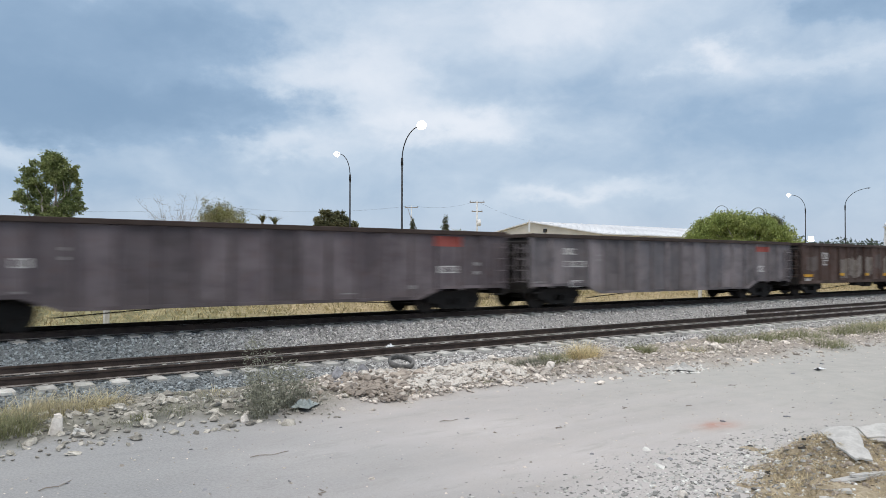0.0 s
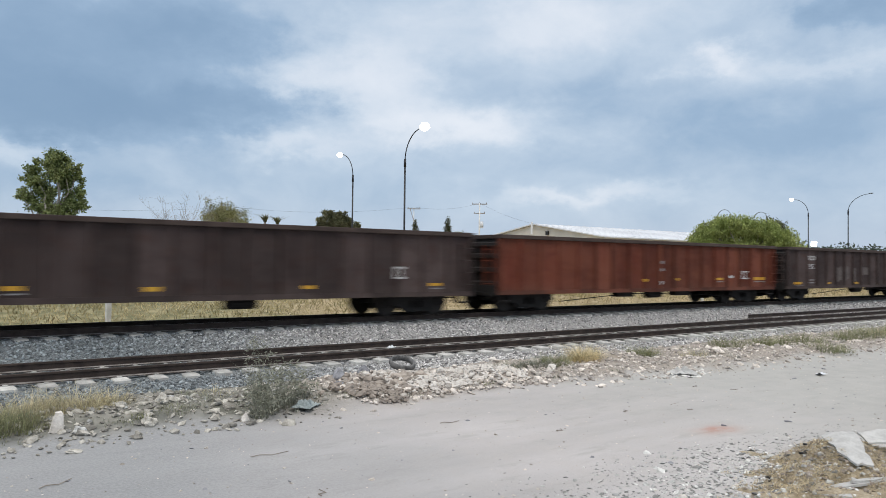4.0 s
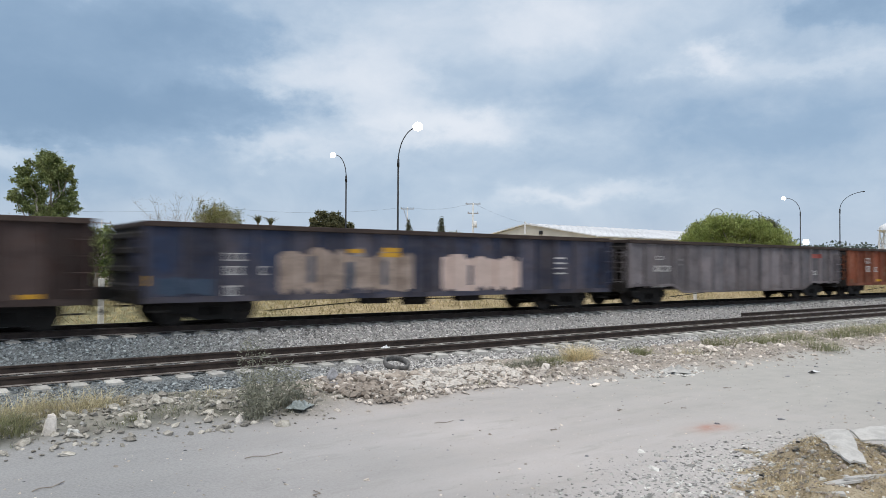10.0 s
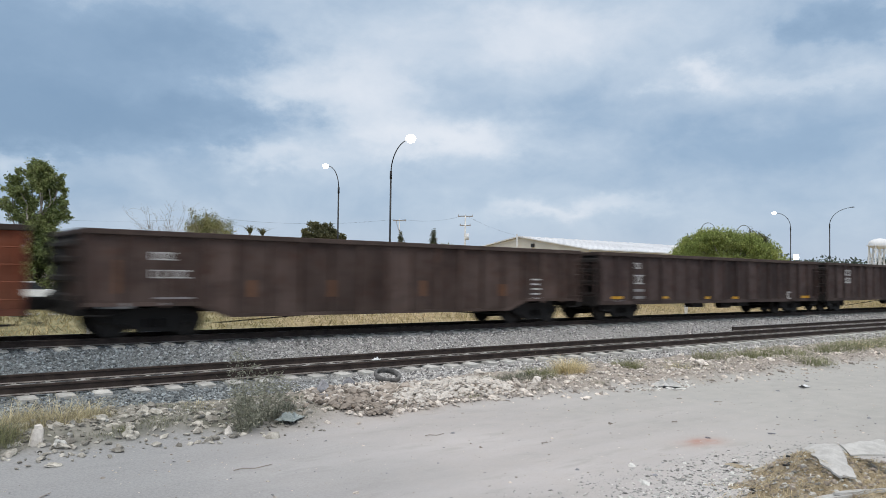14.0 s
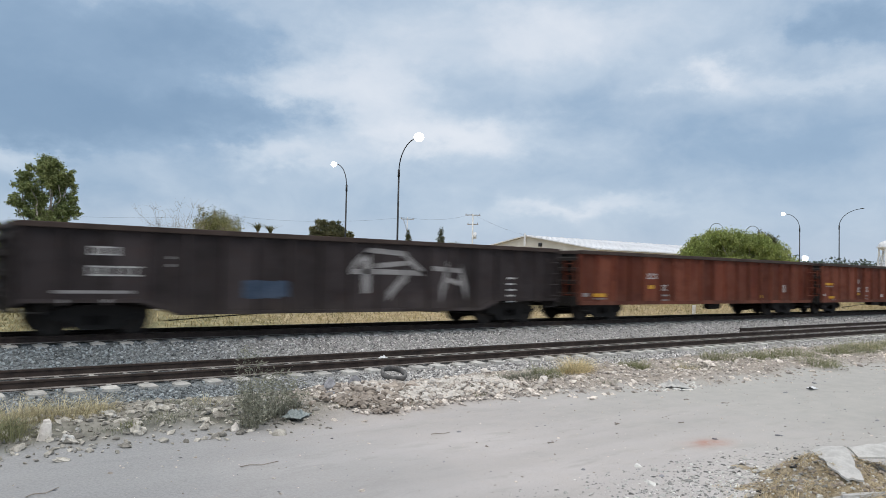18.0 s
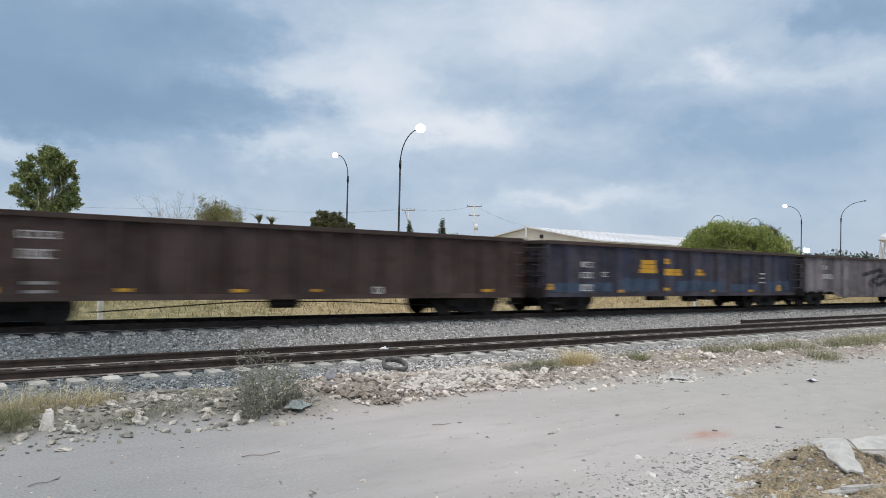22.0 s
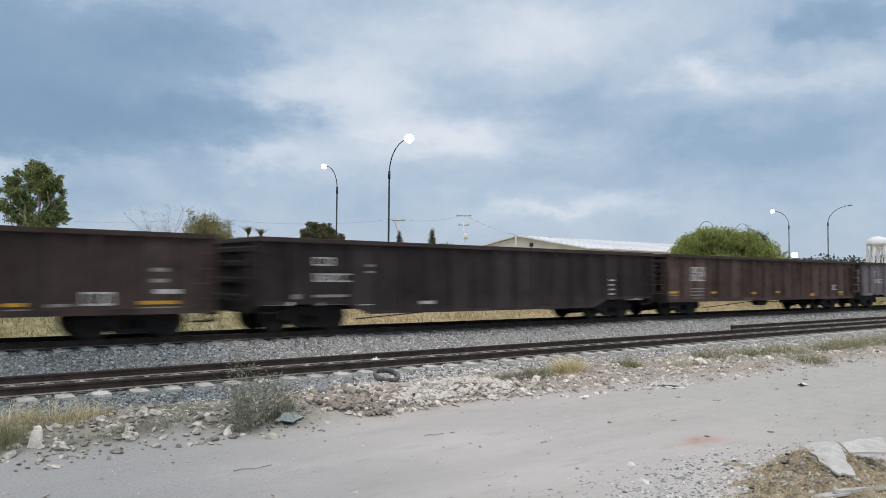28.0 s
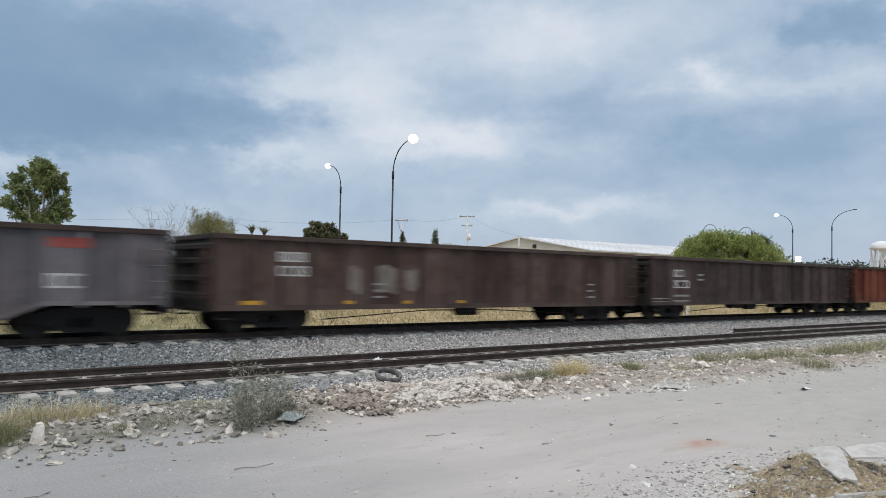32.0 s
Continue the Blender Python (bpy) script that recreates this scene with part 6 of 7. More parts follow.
    # whitewashed marker posts behind the main track
    for x, y, h in ((5.6, 24.4, 1.35), (-6, 24.4, 0.6), (36, 24.4, 0.6)):
        bm = bmesh.new()
        box(bm, -0.075, 0.075, -0.075, 0.075, -0.3, h, 0.02)
        thing("marker_post", mesh_from_bm("marker_post", bm, M["post_concrete"]), pose(x, y, 0.33 if h > 1 else ground_height(x, y), 0, 0, 8), "whitewashed concrete marker post in dry grass", "post", "marker posts")


# ---- on the verge ----
def rock(kind, x, y, size, mat, label, tall=0.7, sink=0.25, turn=0.0):
    v, f = BOULDERS[int(abs(x * 31 + y * 17)) % 8]
    v = v * np.array([1.0, 0.8, tall]) * size * 0.78
    me = mesh_of(kind, v.tolist(), f.tolist(), M[mat])
    z = ground_height(x, y)
    thing(kind, me, pose(x, y, z + size * tall * (0.45 - sink), rng.uniform(-8, 8), rng.uniform(-8, 8), turn or rng.uniform(0, 360)), label, "rock", "rocks on the verge")


def tuft(x, y, n, radius, height, mat, label, lean=0.8, width=0.006, flat=1.0):
    v, f = blades(n * 2, radius, height, lean * 1.7, width * 0.8, 4, flat)
    low = blades(n * 2, radius * 1.35, height * 0.45, lean * 2.6, width * 0.7, 3, flat)
    f, v = f + [tuple(q + len(v) for q in g) for g in low[1]], v + low[0]
    thing("grass_tuft", mesh_of("grass_tuft", v, f, M[mat]), pose(x, y, ground_height(x, y)), label, "grass", "tufts of grass", "stuff")


def bush(x, y, height, width, stems, label, mat="weed"):
    root = tagged(new("weed_bush"), label, "bush", "bushes on the verge")
    root.matrix_basis = pose(x, y, ground_height(x, y))
    v, f = blades(stems, width * 0.22, height, 0.75, 0.006, 5)
    part("stalk", mesh_of("stalk", v, f, M["weed"]), root)
    spots = []
    for _ in range(stems * 4):
        t = rng.uniform(0.15, 1)
        a = rng.uniform(0, 6.28)
        r = width * 0.5 * math.sqrt(rng.uniform(0, 1)) * (0.55 + 0.6 * math.sin(t * 2.6))
        spots.append((r * math.cos(a), r * math.sin(a) * 0.8, height * t * (1 - 0.45 * (r / width) ** 2)))
    v, f = leaves(np.array(spots), rng.uniform(0.012, 0.035, len(spots)), 0, 2.6)
    part("foliage", mesh_of("foliage", v, f, M[mat]), root)


def verge():
    straw, grey = "tuft of dry straw-coloured grass", "tuft of grey-green weeds"
    for x, y, n, r, h in ((2.2, 11.15, 170, 0.42, 0.46), (1.6, 11.1, 150, 0.45, 0.42), (2.6, 11.2, 80, 0.25, 0.42), (12.2, 11.2, 300, 0.30, 0.54), (12.6, 11.4, 120, 0.22, 0.4), (4.2, 11.5, 40, 0.3, 0.25), (15.0, 10.4, 60, 0.3, 0.25), (24.5, 10.5, 90, 0.6, 0.35)):
        tuft(x, y, n, r, h, "gold_straw" if 11 < x < 13 else "straw", straw)
    for x, y, n, r, h in ((1.25, 10.5, 260, 0.4, 0.36), (0.85, 10.6, 260, 0.5, 0.40), (0.4, 10.7, 240, 0.5, 0.40), (3.3, 10.4, 70, 0.3, 0.14), (9.9, 11.0, 150, 0.28, 0.24), (10.4, 10.8, 170, 0.3, 0.28), (10.9, 10.8, 170, 0.3, 0.34), (14.2, 11.2, 200, 0.35, 0.36), (15.4, 10.2, 130, 0.5, 0.24),
                          (17.6, 11.2, 220, 0.45, 0.44), (18.6, 10.8, 220, 0.45, 0.5), (19.4, 10.7, 200, 0.5, 0.46), (20.3, 10.6, 200, 0.5, 0.44), (19.3, 9.45, 280, 0.5, 0.42), (22.5, 10.5, 220, 0.6, 0.46), (23.6, 10.5, 240, 0.6, 0.5), (24.9, 10.6, 240, 0.7, 0.5), (26.3, 10.6, 240, 0.7, 0.52), (27.8, 10.6, 240, 0.8, 0.52), (29.5, 10.6, 240, 0.9, 0.55), (31.5, 10.8, 240, 1.1, 0.55), (34, 10.8, 240, 1.2, 0.55)):
        tuft(x, y, n if x < 17 else int(n * 0.6), r, h, "herb" if h > 0.3 else "weed", grey)
    for i in range(64):
        x, y = rng.uniform(0.3, 6.2) if i < 48 else rng.uniform(6.2, 30), rng.uniform(10.0, 11.9)
        v, f = blades(60, rng.uniform(0.15, 0.4), rng.uniform(0.06, 0.16), 1.2, 0.006, 3)
        thing("grass_tuft", mesh_of("grass_tuft", v, f, M["weed" if i % 3 else "herb"]), pose(x, y, ground_height(x, y)), "low grey-green weeds among the stones", "grass", "tufts of grass", "stuff")
    bush(4.45, 10.35, 1.0, 0.44, 85, "tall thin dry weed bush with hooked tip")
    bush(4.80, 10.2, 0.70, 0.54, 110, "dense dry grey-green weed bush")
    bush(4.45, 10.0, 0.60, 0.66, 120, "sprawling dry grey-green weed bush")
    bush(4.22, 9.8, 0.42, 0.55, 70, "low sprawling dry grey weed bush")
    bush(5.15, 10.35, 0.40, 0.45, 50, "dry grey-green weed bush among stones")
    # rubble bank: earthy stones up to about x = 5.6, pale ones beyond
    spots, sizes, dull, dull_sizes = [], [], [], []
    for _ in range(8500):
        x, y = rng.uniform(0, 30), rng.normal(10.9, 0.65)
        if not 9.5 < y < 12.8 or (x > 12 and rng.uniform() < 0.3):
            continue
        if x > 11 and y < 9.9 and rng.uniform() < 0.5:
            continue
        (dull if x < 5.6 + rng.normal(0, 0.3) else spots).append((x, y, ground_height(x, y) + 0.004))
        (dull_sizes if len(dull) > len(dull_sizes) else sizes).append(min(0.11, 0.012 + rng.exponential(0.019)))
    for _ in range(1300):
        x, y = rng.uniform(5.9, 10.4), rng.uniform(9.75, 11.6)
        spots.append((x, y, ground_height(x, y) + 0.02))
        sizes.append(min(0.11, 0.02 + rng.exponential(0.024)))
    for _ in range(170):
        x, y = rng.uniform(0.5, 5.4), rng.uniform(9.35, 10.6)
        dull.append((x, y, ground_height(x, y) + 0.01))
        dull_sizes.append(min(0.11, 0.022 + rng.exponential(0.020)))
    for _ in range(1500):
        x = rng.uniform(10.2, 24)
        y = rng.normal(10.0 - 0.35 * smooth(11, 15, x), 0.42)
        spots.append((x, y, ground_height(x, y) + 0.006))
        sizes.append(min(0.12, 0.012 + rng.exponential(0.022)))
    thing("earthy_stones", scatter("earthy_stones", CHIPS, dull, dull_sizes, M["earthy"]), pose(0, 0, 0), "dirty grey-brown stones among the weeds", "stones", kind="stuff")
    thing("rubble", scatter("rubble", CHIPS, spots, sizes, M["rubble"]), pose(0, 0, 0), "pale broken rubble stones along the bank", "rubble", kind="stuff")
    spots = [(x, y, ground_height(x, y)) for x, y in zip(rng.uniform(0, 26, 2600), rng.uniform(3, 10, 2600))]
    thing("road_pebbles", scatter("road_pebbles", PEBBLES, spots, 0.004 + rng.exponential(0.0042, len(spots)), M["rubble"], 0.5), pose(0, 0, 0), "small pebbles strewn over the dirt track", "pebbles", kind="stuff")
    spots = [(x, y, ground_height(x, y) - 0.003) for x, y in zip(rng.normal(7.6, 1.6, 6500), rng.normal(4.5, 0.65, 6500)) if y < 6.2 - 0.1 * x + 0.1]
    thing("gravel", scatter("gravel", PEBBLES, spots, 0.005 + rng.exponential(0.005, len(spots)), M["gravel"], 0.45), pose(0, 0, 0), "loose gravel beside the debris heap", "gravel", kind="stuff")
    # flat flakes of stone and plaster between the track and the mound
    px, py = rng.uniform(4.6, 9.8, 2600), rng.uniform(3.6, 5.2, 2600)
    spots = [(x, y, max(ground_height(x, y), heap_height(x, y)) + 0.003) for x, y in zip(px, py) if y < 5.15 - 0.06 * x + 0.35 * rng.normal() and rng.uniform() < 0.9]
    thing("stone_flakes", scatter("stone_flakes", CHIPS, spots, np.minimum(0.05, 0.010 + rng.exponential(0.010, len(spots))), M["gravel"], 0.45), pose(0, 0, 0), "grey flakes of broken stone beside the mound", "gravel", kind="stuff")
    for x, y, s, m, label, tall in ((6.01, 4.27, 0.085, "white_rock", "white stone in the gravel", 0.9), (6.85, 4.25, 0.045, "white_rock", "small white stone in the gravel", 0.9), (2.81, 9.97, 0.16, "earthy", "grey block of stone on the verge", 1.0), (1.8, 9.3, 0.15, "earthy", "flat grey stone beside the dirt track", 0.4), (2.0, 10.05, 0.13, "gravel", "grey stone beside the dirt track", 0.9), (2.65, 10.7, 0.14, "earthy", "grey-brown stone on the verge", 0.9), (3.2, 10.75, 0.16, "earthy", "grey-brown stone on the verge", 0.9),
                                    (4.0, 9.75, 0.12, "white_rock", "white stone below the bush", 1.0), (6.4, 11.5, 0.26, "dark_rock", "dark grey boulder in the rubble", 0.8), (6.1, 11.0, 0.2, "dark_rock", "dark grey stone in the rubble", 0.8),
                                    (6.9, 11.5, 0.25, "dark_rock", "grey boulder in the rubble", 0.7), (7.3, 10.9, 0.26, "brown_clod", "brown clod of earth on the verge", 0.9), (7.8, 11.0, 0.22, "brown_clod", "brown clod of earth on the verge", 0.9),
                                    (7.0, 10.6, 0.2, "brown_clod", "brown clod of earth on the verge", 0.8), (8.6, 11.3, 0.14, "white_rock", "white limestone lump on the verge", 0.8), (9.1, 11.5, 0.16, "white_rock", "white limestone lump on the verge", 0.8), (9.7, 11.4, 0.15, "white_rock", "white limestone lump on the verge", 0.7),
                                    (10.2, 11.8, 0.17, "white_rock", "white limestone lump on the verge", 0.8), (10.35, 10.3, 0.2, "white_rock", "pale rock beside the dirt track", 0.9), (9.3, 10.9, 0.13, "white_rock", "white limestone lump on the verge", 0.8), (8.3, 10.6, 0.12, "white_rock", "white limestone lump on the verge", 0.7),
                                    (15.7, 10.2, 0.2, "rubble", "pale rounded rock on the bank", 1.0), (13.9, 14.15, 0.18, "white_rock", "white lump beside the rail", 0.7), (14.2, 14.05, 0.16, "white_rock", "white lump beside the rail", 0.6), (14.5, 14.1, 0.15, "white_rock", "white lump beside the rail", 0.6), (6.0, 9.95, 0.07, "white_rock", "small white stone on the verge", 0.7)):
        rock("rock", x, y, s, m, label, tall)
    spots = [(x, y, ground_height(x, y) + 0.04) for x, y in zip(rng.uniform(6.8, 9.7, 1300), rng.uniform(9.85, 11.5, 1300)) if y > 9.9 + 0.35 * abs(rng.normal())]
    thing("limestone_rubble", scatter("limestone_rubble", CHIPS, spots, np.minimum(0.10, 0.022 + rng.exponential(0.026, len(spots))), M["white_rock"]), pose(0, 0, 0), "white limestone lumps among the rubble", "rubble", kind="stuff")
    spots = [(x, y, ground_height(x, y) + 0.04) for x, y in zip(rng.normal(6.5, 0.42, 420), rng.normal(10.55, 0.45, 420)) if 9.7 < y < 11.6]
    thing("brown_clods", scatter("brown_clods", CHIPS, spots, np.minimum(0.12, 0.02 + rng.exponential(0.03, len(spots))), M["brown_clod"]), pose(0, 0, 0), "brown clods of dry earth on the bank", "rubble", kind="stuff")
    spots = [(x, y, ground_height(x, y) + 0.015) for x, y in zip(rng.uniform(0.6, 6.3, 90), rng.normal(10.6, 0.4, 90))]
    thing("verge_stones", scatter("verge_stones", CHIPS, spots, np.minimum(0.08, 0.025 + rng.exponential(0.015, len(spots))), M["gravel"]), pose(0, 0, 0), "loose pale stones among the weeds of the verge", "stones", kind="stuff")
    # an upright block of stone
    bm = bmesh.new()
    bmesh.ops.create_cube(bm, size=1.0)
    bmesh.ops.bevel(bm, geom=bm.edges[:], offset=0.13, segments=2, affect="EDGES")
    for v in bm.verts:
        top = 0.86 + 0.14 * (v.co.z < 0)
        v.co = Vector((v.co.x * 0.105 * top, v.co.y * 0.09 * top, v.co.z * 0.25)) + 0.045 * noise.noise_vector(v.co * 2.2)
    thing("rock", mesh_from_bm("rock", bm, M["white_rock"]), pose(1.76, 10.1, ground_height(1.76, 10.1) + 0.10, 4, 5, 20), "upright pale stone beside the dirt track", "rock", "rocks on the verge")
    # tyre
    bm = bmesh.new()
    rings = []
    for i in range(28):
        a = i * 2 * math.pi / 28
        rings.append([bm.verts.new(((0.26 + 0.036 * math.cos(b)) * math.cos(a), (0.26 + 0.036 * math.cos(b)) * math.sin(a), 0.07 * math.sin(b))) for b in np.linspace(0, 2 * math.pi, 10, endpoint=False)])
    for i in range(28):
        for j in range(10):
            bm.faces.new((rings[i][j], rings[(i + 1) % 28][j], rings[(i + 1) % 28][(j + 1) % 10], rings[i][(j + 1) % 10]))
    thing("old_tyre", mesh_from_bm("old_tyre", bm, M["rubber"], True), pose(8.62, 12.85, 0.14, 20, -3, 0) @ Matrix.Diagonal((0.94, 0.94, 0.9, 1)), "old dusty grey tyre lying on the ballast foot", "tyre")

    def crumple(name, x, y, sx, sy, h, mat, label, category, seed):
        bm = bmesh.new()
        bmesh.ops.create_grid(bm, x_segments=14, y_segments=12, size=0.5)
        for v in bm.verts:
            q = v.co * 4 + Vector((seed, 0, 0))
            edge = 1 - max(abs(v.co.x), abs(v.co.y)) * 1.6
            v.co = Vector((v.co.x * sx + 0.12 * sx * noise.noise(q), v.co.y * sy + 0.12 * sy * noise.noise(q + Vector((0, 9, 0))), h * max(0, edge) * (0.6 + 0.7 * noise.noise(q * 1.4)) + 0.01))
        bmesh.ops.solidify(bm, geom=bm.faces[:], thickness=0.006)
        thing(name, mesh_from_bm(name, bm, mat), pose(x, y, (0.075 if y > 14 else ground_height(x, y)) + 0.012, 0, 0, seed * 40), label, category)

    crumple("plastic_bag", 5.0, 9.95, 0.42, 0.3, 0.16, M["bag"], "dusty grey-green crumpled plastic bag", "bag", 1)
    crumple("white_rag", 10.2, 15.7, 0.2, 0.14, 0.09, M["white_paint"], "small white rag lying between the rails", "rag", 5)
    spots = [(x, y, ground_height(x, y) + 0.01) for x, y in zip(rng.normal(12.9, 0.34, 90), rng.normal(9.15, 0.13, 90))]
    thing("plaster_waste", scatter("plaster_waste", CHIPS, spots, np.minimum(0.09, 0.015 + rng.exponential(0.02, 90)), M["post_concrete"], 0.4), pose(0, 0, 0), "white broken plaster scraps on the track edge", "waste", kind="stuff")
    crumple("plaster_scrap", 12.95, 9.22, 0.55, 0.26, 0.2, M["plaster"], "torn white plaster sheet beside the track", "waste", 3)
    crumple("litter", 15.25, 7.62, 0.12, 0.09, 0.05, M["pole"], "black scrap of litter on the dirt track", "litter", 2)
    spots = [(x, y, ground_height(x, y)) for x, y in zip(rng.uniform(1, 17, 130), rng.uniform(4.5, 9.6, 130))]
    thing("dark_scraps", scatter("dark_scraps", CHIPS, spots, 0.010 + rng.exponential(0.012, 130), M["dark_rock"], 0.5), pose(0, 0, 0), "small dark stones and scraps on the dirt track", "stones", kind="stuff")
    crumple("litter", 15.4, 7.65, 0.2, 0.11, 0.05, M["white_paint"], "white scrap of litter on the dirt track", "litter", 4)
    # debris heap near the camera
    heap()
    def sheet(left, right, mat, label, thick=0.02, rows=10, sag=0.008):
        """A broken sheet between two bent edges, given from its far to its near end."""
        def along(line, t):
            q = t * (len(line) - 1)
            k = min(int(q), len(line) - 2)
            return Vector(line[k]).lerp(Vector(line[k + 1]), q - k)
        bm = bmesh.new()
        grid = []
        for j in range(rows + 1):
            a, b = along(left, j / rows), along(right, j / rows)
            row = []
            for i in range(rows + 1):
                p = a.lerp(b, i / rows)
                p += 0.02 * noise.noise_vector(p * 6) * (1.4 if i in (0, rows) or j in (0, rows) else 0.7)
                p.z += sag * math.sin(math.pi * i / rows) + 0.015 * noise.noise(p * 4)
                row.append(bm.verts.new(p))
            grid.append(row)
        for j in range(rows):
            for i in range(rows):
                bm.faces.new((grid[j][i], grid[j + 1][i], grid[j + 1][i + 1], grid[j][i + 1]))
        bmesh.ops.recalc_face_normals(bm, faces=bm.faces[:])
        bmesh.ops.solidify(bm, geom=bm.faces[:], thickness=thick)
        thing("broken_sheet", mesh_from_bm("broken_sheet", bm, M[mat]), pose(0, 0, 0), label, "board")

    sheet([(8.52, 4.24, 0.30), (8.02, 3.84, 0.31), (7.70, 3.49, 0.25)], [(8.80, 4.14, 0.33), (8.66, 3.92, 0.35), (7.91, 3.41, 0.25)], "plaster", "broken white plaster sheet lying on the mound")
    sheet([(8.94, 4.04, 0.29), (8.78, 3.84, 0.25)], [(9.6, 3.85, 0.30), (9.1, 3.5, 0.24)], "plaster", "broken white plaster sheet beside another")
    px, py = rng.normal(8.0, 1.0, 1100), rng.normal(3.85, 0.45, 1100)
    spots = [(x, y, heap_height(x, y) + 0.004) for x, y in zip(px, py) if heap_height(x, y) > 0.0]
    thing("mound_clods", scatter("mound_clods", CHIPS, spots, np.minimum(0.06, 0.007 + rng.exponential(0.011, len(spots))), M["brown_clod"]), pose(0, 0, 0), "brown clods and chips on the mound", "clods", kind="stuff")
    px, py = rng.normal(7.7, 1.3, 900), rng.normal(4.1, 0.6, 900)
    spots = [(x, y, max(0.0, heap_height(x, y)) + 0.004) for x, y in zip(px, py)]
    thing("mound_gravel", scatter("mound_gravel", PEBBLES, spots, 0.006 + rng.exponential(0.007, len(spots)), M["post_concrete"], 0.5), pose(0, 0, 0), "white plaster crumbs strewn round the mound", "crumbs", kind="stuff")
    for x, y, z, l, a in ((8.55, 4.35, 0, 0.22, -25), (8.1, 4.2, 0, 0.2, 10), (7.3, 4.15, 0, 0.2, 40)):
        bm = bmesh.new()
        pts = [Vector((l * (i / 4 - 0.5), 0.03 * math.sin(i * 2.3 + x), 0.01)) for i in range(5)]
        sweep(bm, pts, 0.012, 0.007, 6)
        thing("stick", mesh_from_bm("stick", bm, M["pole"]), pose(x, y, max(heap_height(x, y), ground_height(x, y)) + 0.012, 0, 0, a), "dark dry stick on the debris heap", "stick", "sticks on the heap")
    # splintered boards
    for (xa, ya, za), (xb, yb, zb), w in (((7.12, 3.44, 0.14), (8.24, 3.24, 0.10), 0.05), ((6.87, 3.50, 0.12), (7.05, 3.24, 0.12), 0.09), ((7.38, 3.39, 0.16), (8.24, 3.24, 0.10), 0.03)):
        bm = bmesh.new()
        a, b = Vector((xa, ya, za)), Vector((xb, yb, zb))
        side = (b - a).cross(Vector((0, 0, 1))).normalized() * w
        n = 8
        top, low = [], []
        for e in (-1, 1):
            for i in range(n + 1):
                t = i / n if e < 0 else 1 - i / n
                q = a.lerp(b, t) + side * e * (0.55 + 0.45 * math.sin(3.14 * min(1, t * 1.3))) + 0.02 * noise.noise_vector(Vector((t * 5, e, xa)))
                top.append(bm.verts.new(q + Vector((0, 0, 0.012))))
                low.append(bm.verts.new(q - Vector((0, 0, 0.012))))
        bm.faces.new(top)
        bm.faces.new(low[::-1])
        for i in range(len(top)):
            bm.faces.new((low[i], low[(i + 1) % len(low)], top[(i + 1) % len(top)], top[i]))
        bmesh.ops.recalc_face_normals(bm, faces=bm.faces[:])
        thing("broken_board", mesh_from_bm("broken_board", bm, M["slab"]), pose(0, 0, 0), "splintered pale board on the mound", "board", "boards on the mound")
    # matted straw
    verts, faces = [], []
    for _ in range(11000):
        x, y = rng.normal(7.9, 1.25), rng.normal(3.8, 0.55)
        z = heap_height(x, y)
        if z < -0.01 + 0.03 * rng.normal() or noise.noise(Vector((x * 2.3, y * 2.3, 8))) < -0.25 + 0.2 * rng.normal():
            continue
        a, l, up = rng.uniform(0, 6.283), rng.uniform(0.03, 0.11), abs(rng.normal(0, 0.25))
        d, w = np.array([math.cos(a), math.sin(a), up]) * l, np.array([-math.sin(a), math.cos(a), 0.2]) * rng.uniform(0.0015, 0.004)
        p = np.array([x, y, z + 0.006])
        m = p + d * 0.5 + np.array([0, 0, 0.012])
        k = len(verts)
        verts += [p - w, p + w, m + w, m - w, p + d + w * 0.4, p + d - w * 0.4]
        faces += [(k, k + 1, k + 2, k + 3), (k + 3, k + 2, k + 4, k + 5)]
    thing("straw_mat", mesh_of("straw_mat", verts, faces, M["straw_brown"]), pose(0, 0, 0), "matted dry straw on the debris heap", "straw", kind="stuff")
    for x, y, l, a in ((3.58, 7.98, 0.46, -3), (1.42, 8.08, 0.36, 25), (6.3, 8.2, 0.3, -10), (9.9, 6.9, 0.15, 0), (11.9, 8.2, 0.2, 15), (9.0, 7.4, 0.15, 40), (7.2, 7.0, 0.18, 20), (12.2, 7.6, 0.2, -20), (3.4, 6.4, 0.2, 60)):
        bm = bmesh.new()
        pts = [Vector((l * (i / 4 - 0.5), 0.04 * math.sin(i * 2.1), 0.012)) for i in range(5)]
        sweep(bm, pts, 0.006, 0.004, 5)
        thing("twig", mesh_from_bm("twig", bm, M["twig"]), pose(x, y, ground_height(x, y), 0, 0, a), "dry twig lying on the dirt track", "twig", "twigs on the track")


def heap_height(x, y):
    z = -0.055
    for cx, cy, wide, deep, high in ((7.5, 3.50, 2.0, 0.72, 0.17), (8.5, 4.02, 0.85, 0.40, 0.24)):
        u = ((x - cx) * 0.93 + (y - cy) * 0.37) / wide
        v = ((y - cy) * 0.93 - (x - cx) * 0.37) / deep
        z += high * math.exp(-(u * u + v * v))
    p = Vector((x, y, 0))
    return z * (1 + 0.3 * noise.noise(p * 2.1)) + 0.055 * noise.noise(p * 3.0) + 0.04 * noise.noise(p * 7.0)


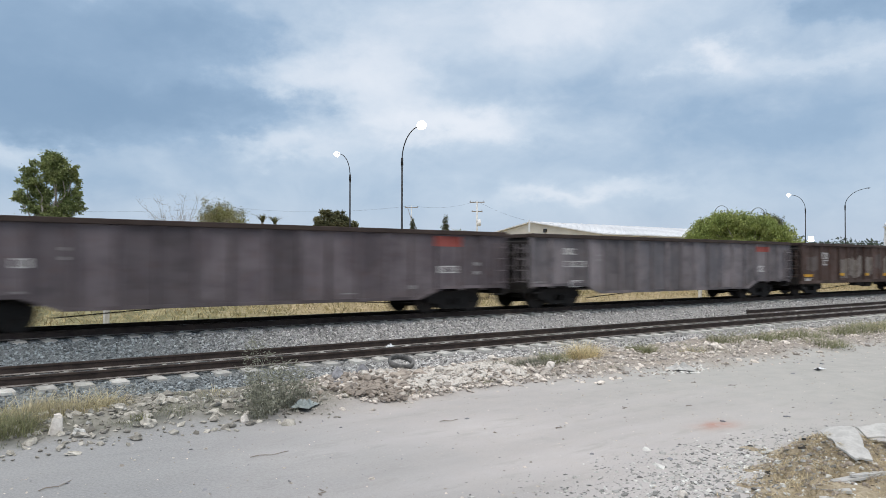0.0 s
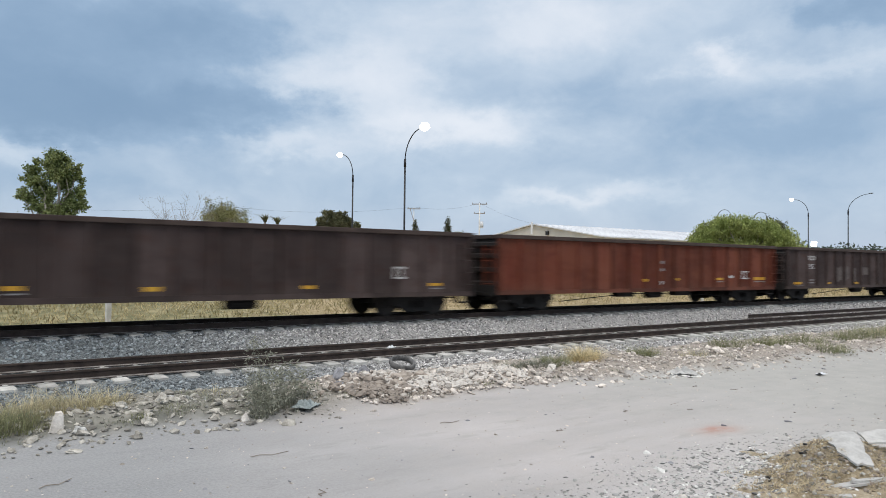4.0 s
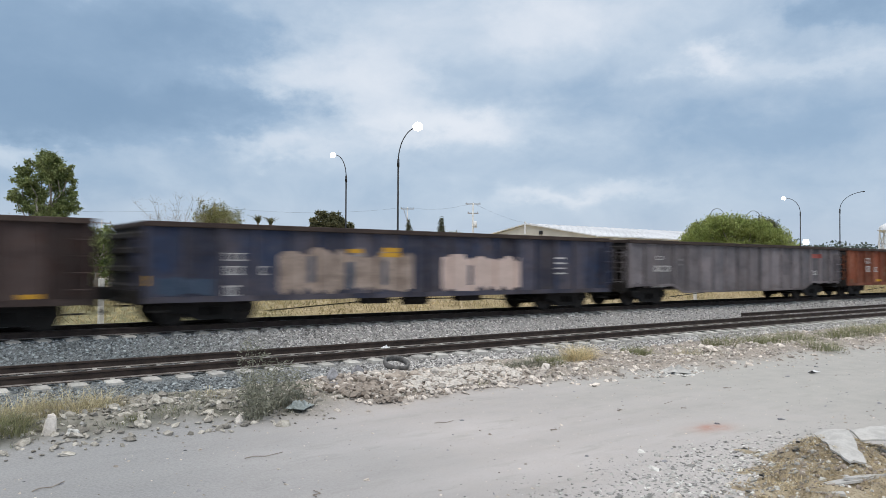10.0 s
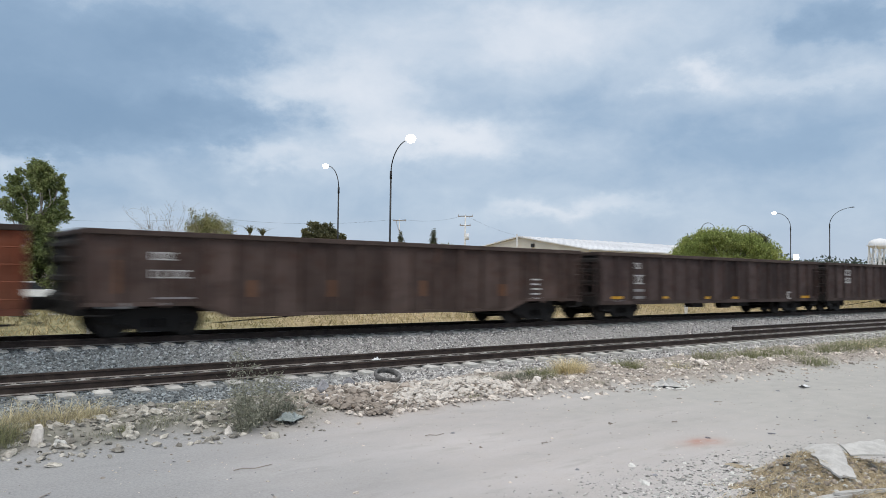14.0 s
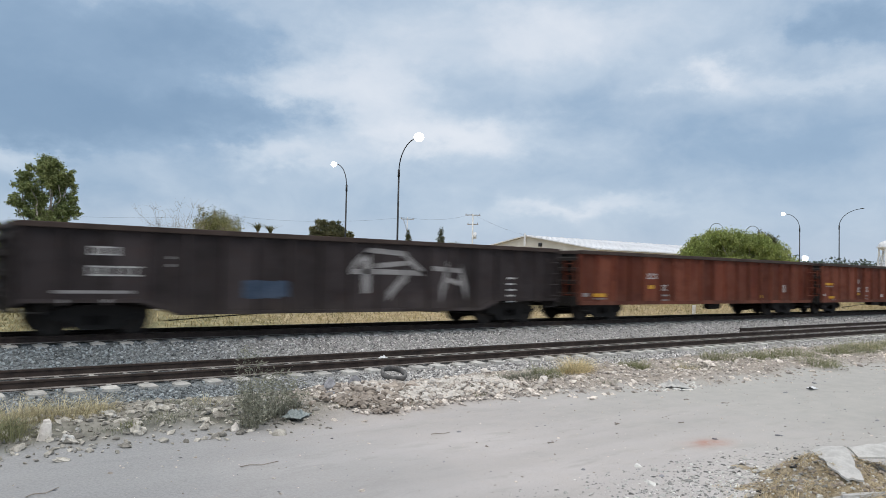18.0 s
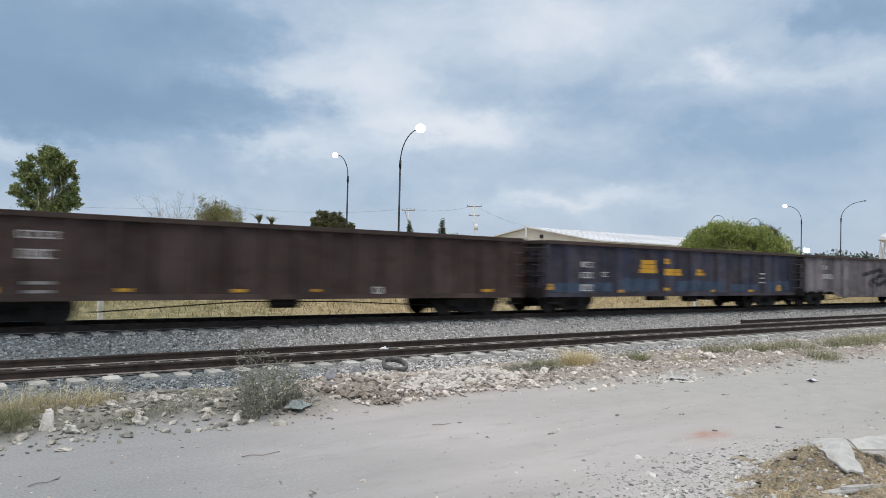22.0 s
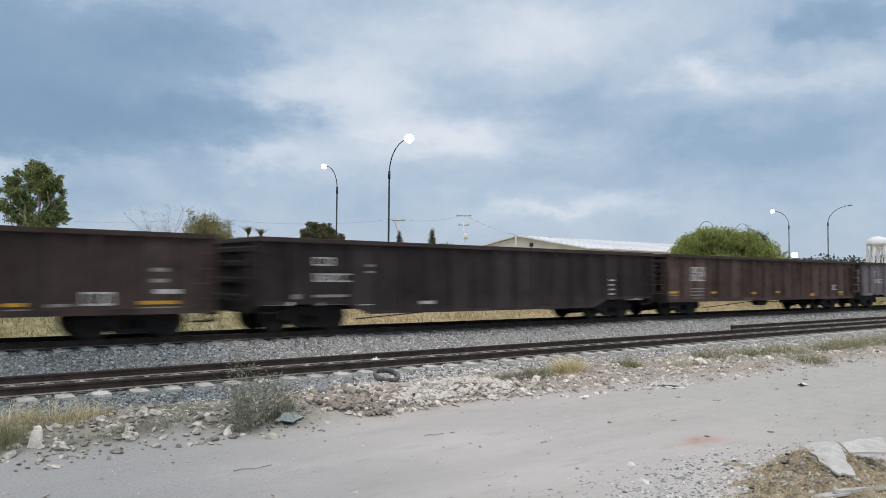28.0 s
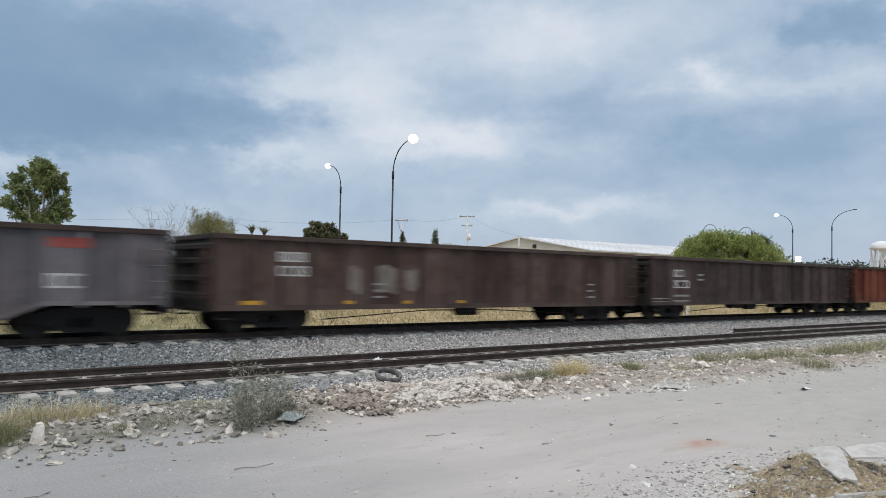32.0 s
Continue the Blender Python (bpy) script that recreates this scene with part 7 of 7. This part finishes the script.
def heap():
    """Mound of earth and straw beside the dirt track."""
    n = 110
    verts = [(4.8 + 6.4 * i / n, 1.6 + 4.4 * j / n, heap_height(4.8 + 6.4 * i / n, 1.6 + 4.4 * j / n)) for j in range(n + 1) for i in range(n + 1)]
    faces = [(j * (n + 1) + i, j * (n + 1) + i + 1, (j + 1) * (n + 1) + i + 1, (j + 1) * (n + 1) + i) for j in range(n) for i in range(n)]
    thing("earth_mound", mesh_of("earth_mound", verts, faces, M["heap"], True), pose(0, 0, 0), "low brown mound of earth and dry straw", "heap")


def loose_rails():
    for y, x0 in ((17.2, 28.6),):
        me = rail_mesh(0, 150)
        thing("loose_rail", me, pose(x0, y, 0.25, 0, 0, 0), "spare rusty rail laid between the two tracks", "rail", "spare rails")


def grassland():
    n = 52000
    x, y = rng.uniform(-4, 75, n), rng.uniform(23.2, 31.2, n)
    z = np.array([ground_height(a, b) for a, b in zip(x, y)])
    foot = np.stack([x, y, z - 0.01], 1)
    a, h = rng.uniform(0, 6.283, n), rng.uniform(0.04, 0.20, n)
    side = np.stack([np.cos(a), np.sin(a), np.zeros(n)], 1) * rng.uniform(0.008, 0.022, n)[:, None]
    b, lean = rng.uniform(0, 6.283, n), h * rng.uniform(0.3, 1.4, n)
    tip = foot + np.stack([np.cos(b) * lean, np.sin(b) * lean, h], 1)
    verts = np.stack([foot - side, foot + side, tip + side * 0.3, tip - side * 0.3], 1).reshape(-1, 3)
    faces = np.arange(4 * n).reshape(-1, 4)
    thing("dry_grass", mesh_of("dry_grass", verts.tolist(), faces.tolist(), M["meadow"]), pose(0, 0, 0), "dry yellow grass beyond the main track", "grass", kind="stuff")


make_ground()
ballast()
vegetation()
shed()
power_line()
far_things()
street_lamp(23.46, 40.73, 1, 0.2)
street_lamp(21.9, 32.62, -1, 0.27)
street_lamp(73.8, 38.0, 1, 0.21)
street_lamp(72.6, 33.6, -1, 0.0, 1.35)
grassland()
verge()
loose_rails()
railway("siding_track", SIDING_Y, SIDING_Z, SIDING_FIRST, "siding track of rusty rails on concrete sleepers", SIDING_TURN)
railway("main_track", MAIN_Y, MAIN_Z, MAIN_FIRST, "main railway track of rusty rails on concrete sleepers")
TRAIN = train()
motions()
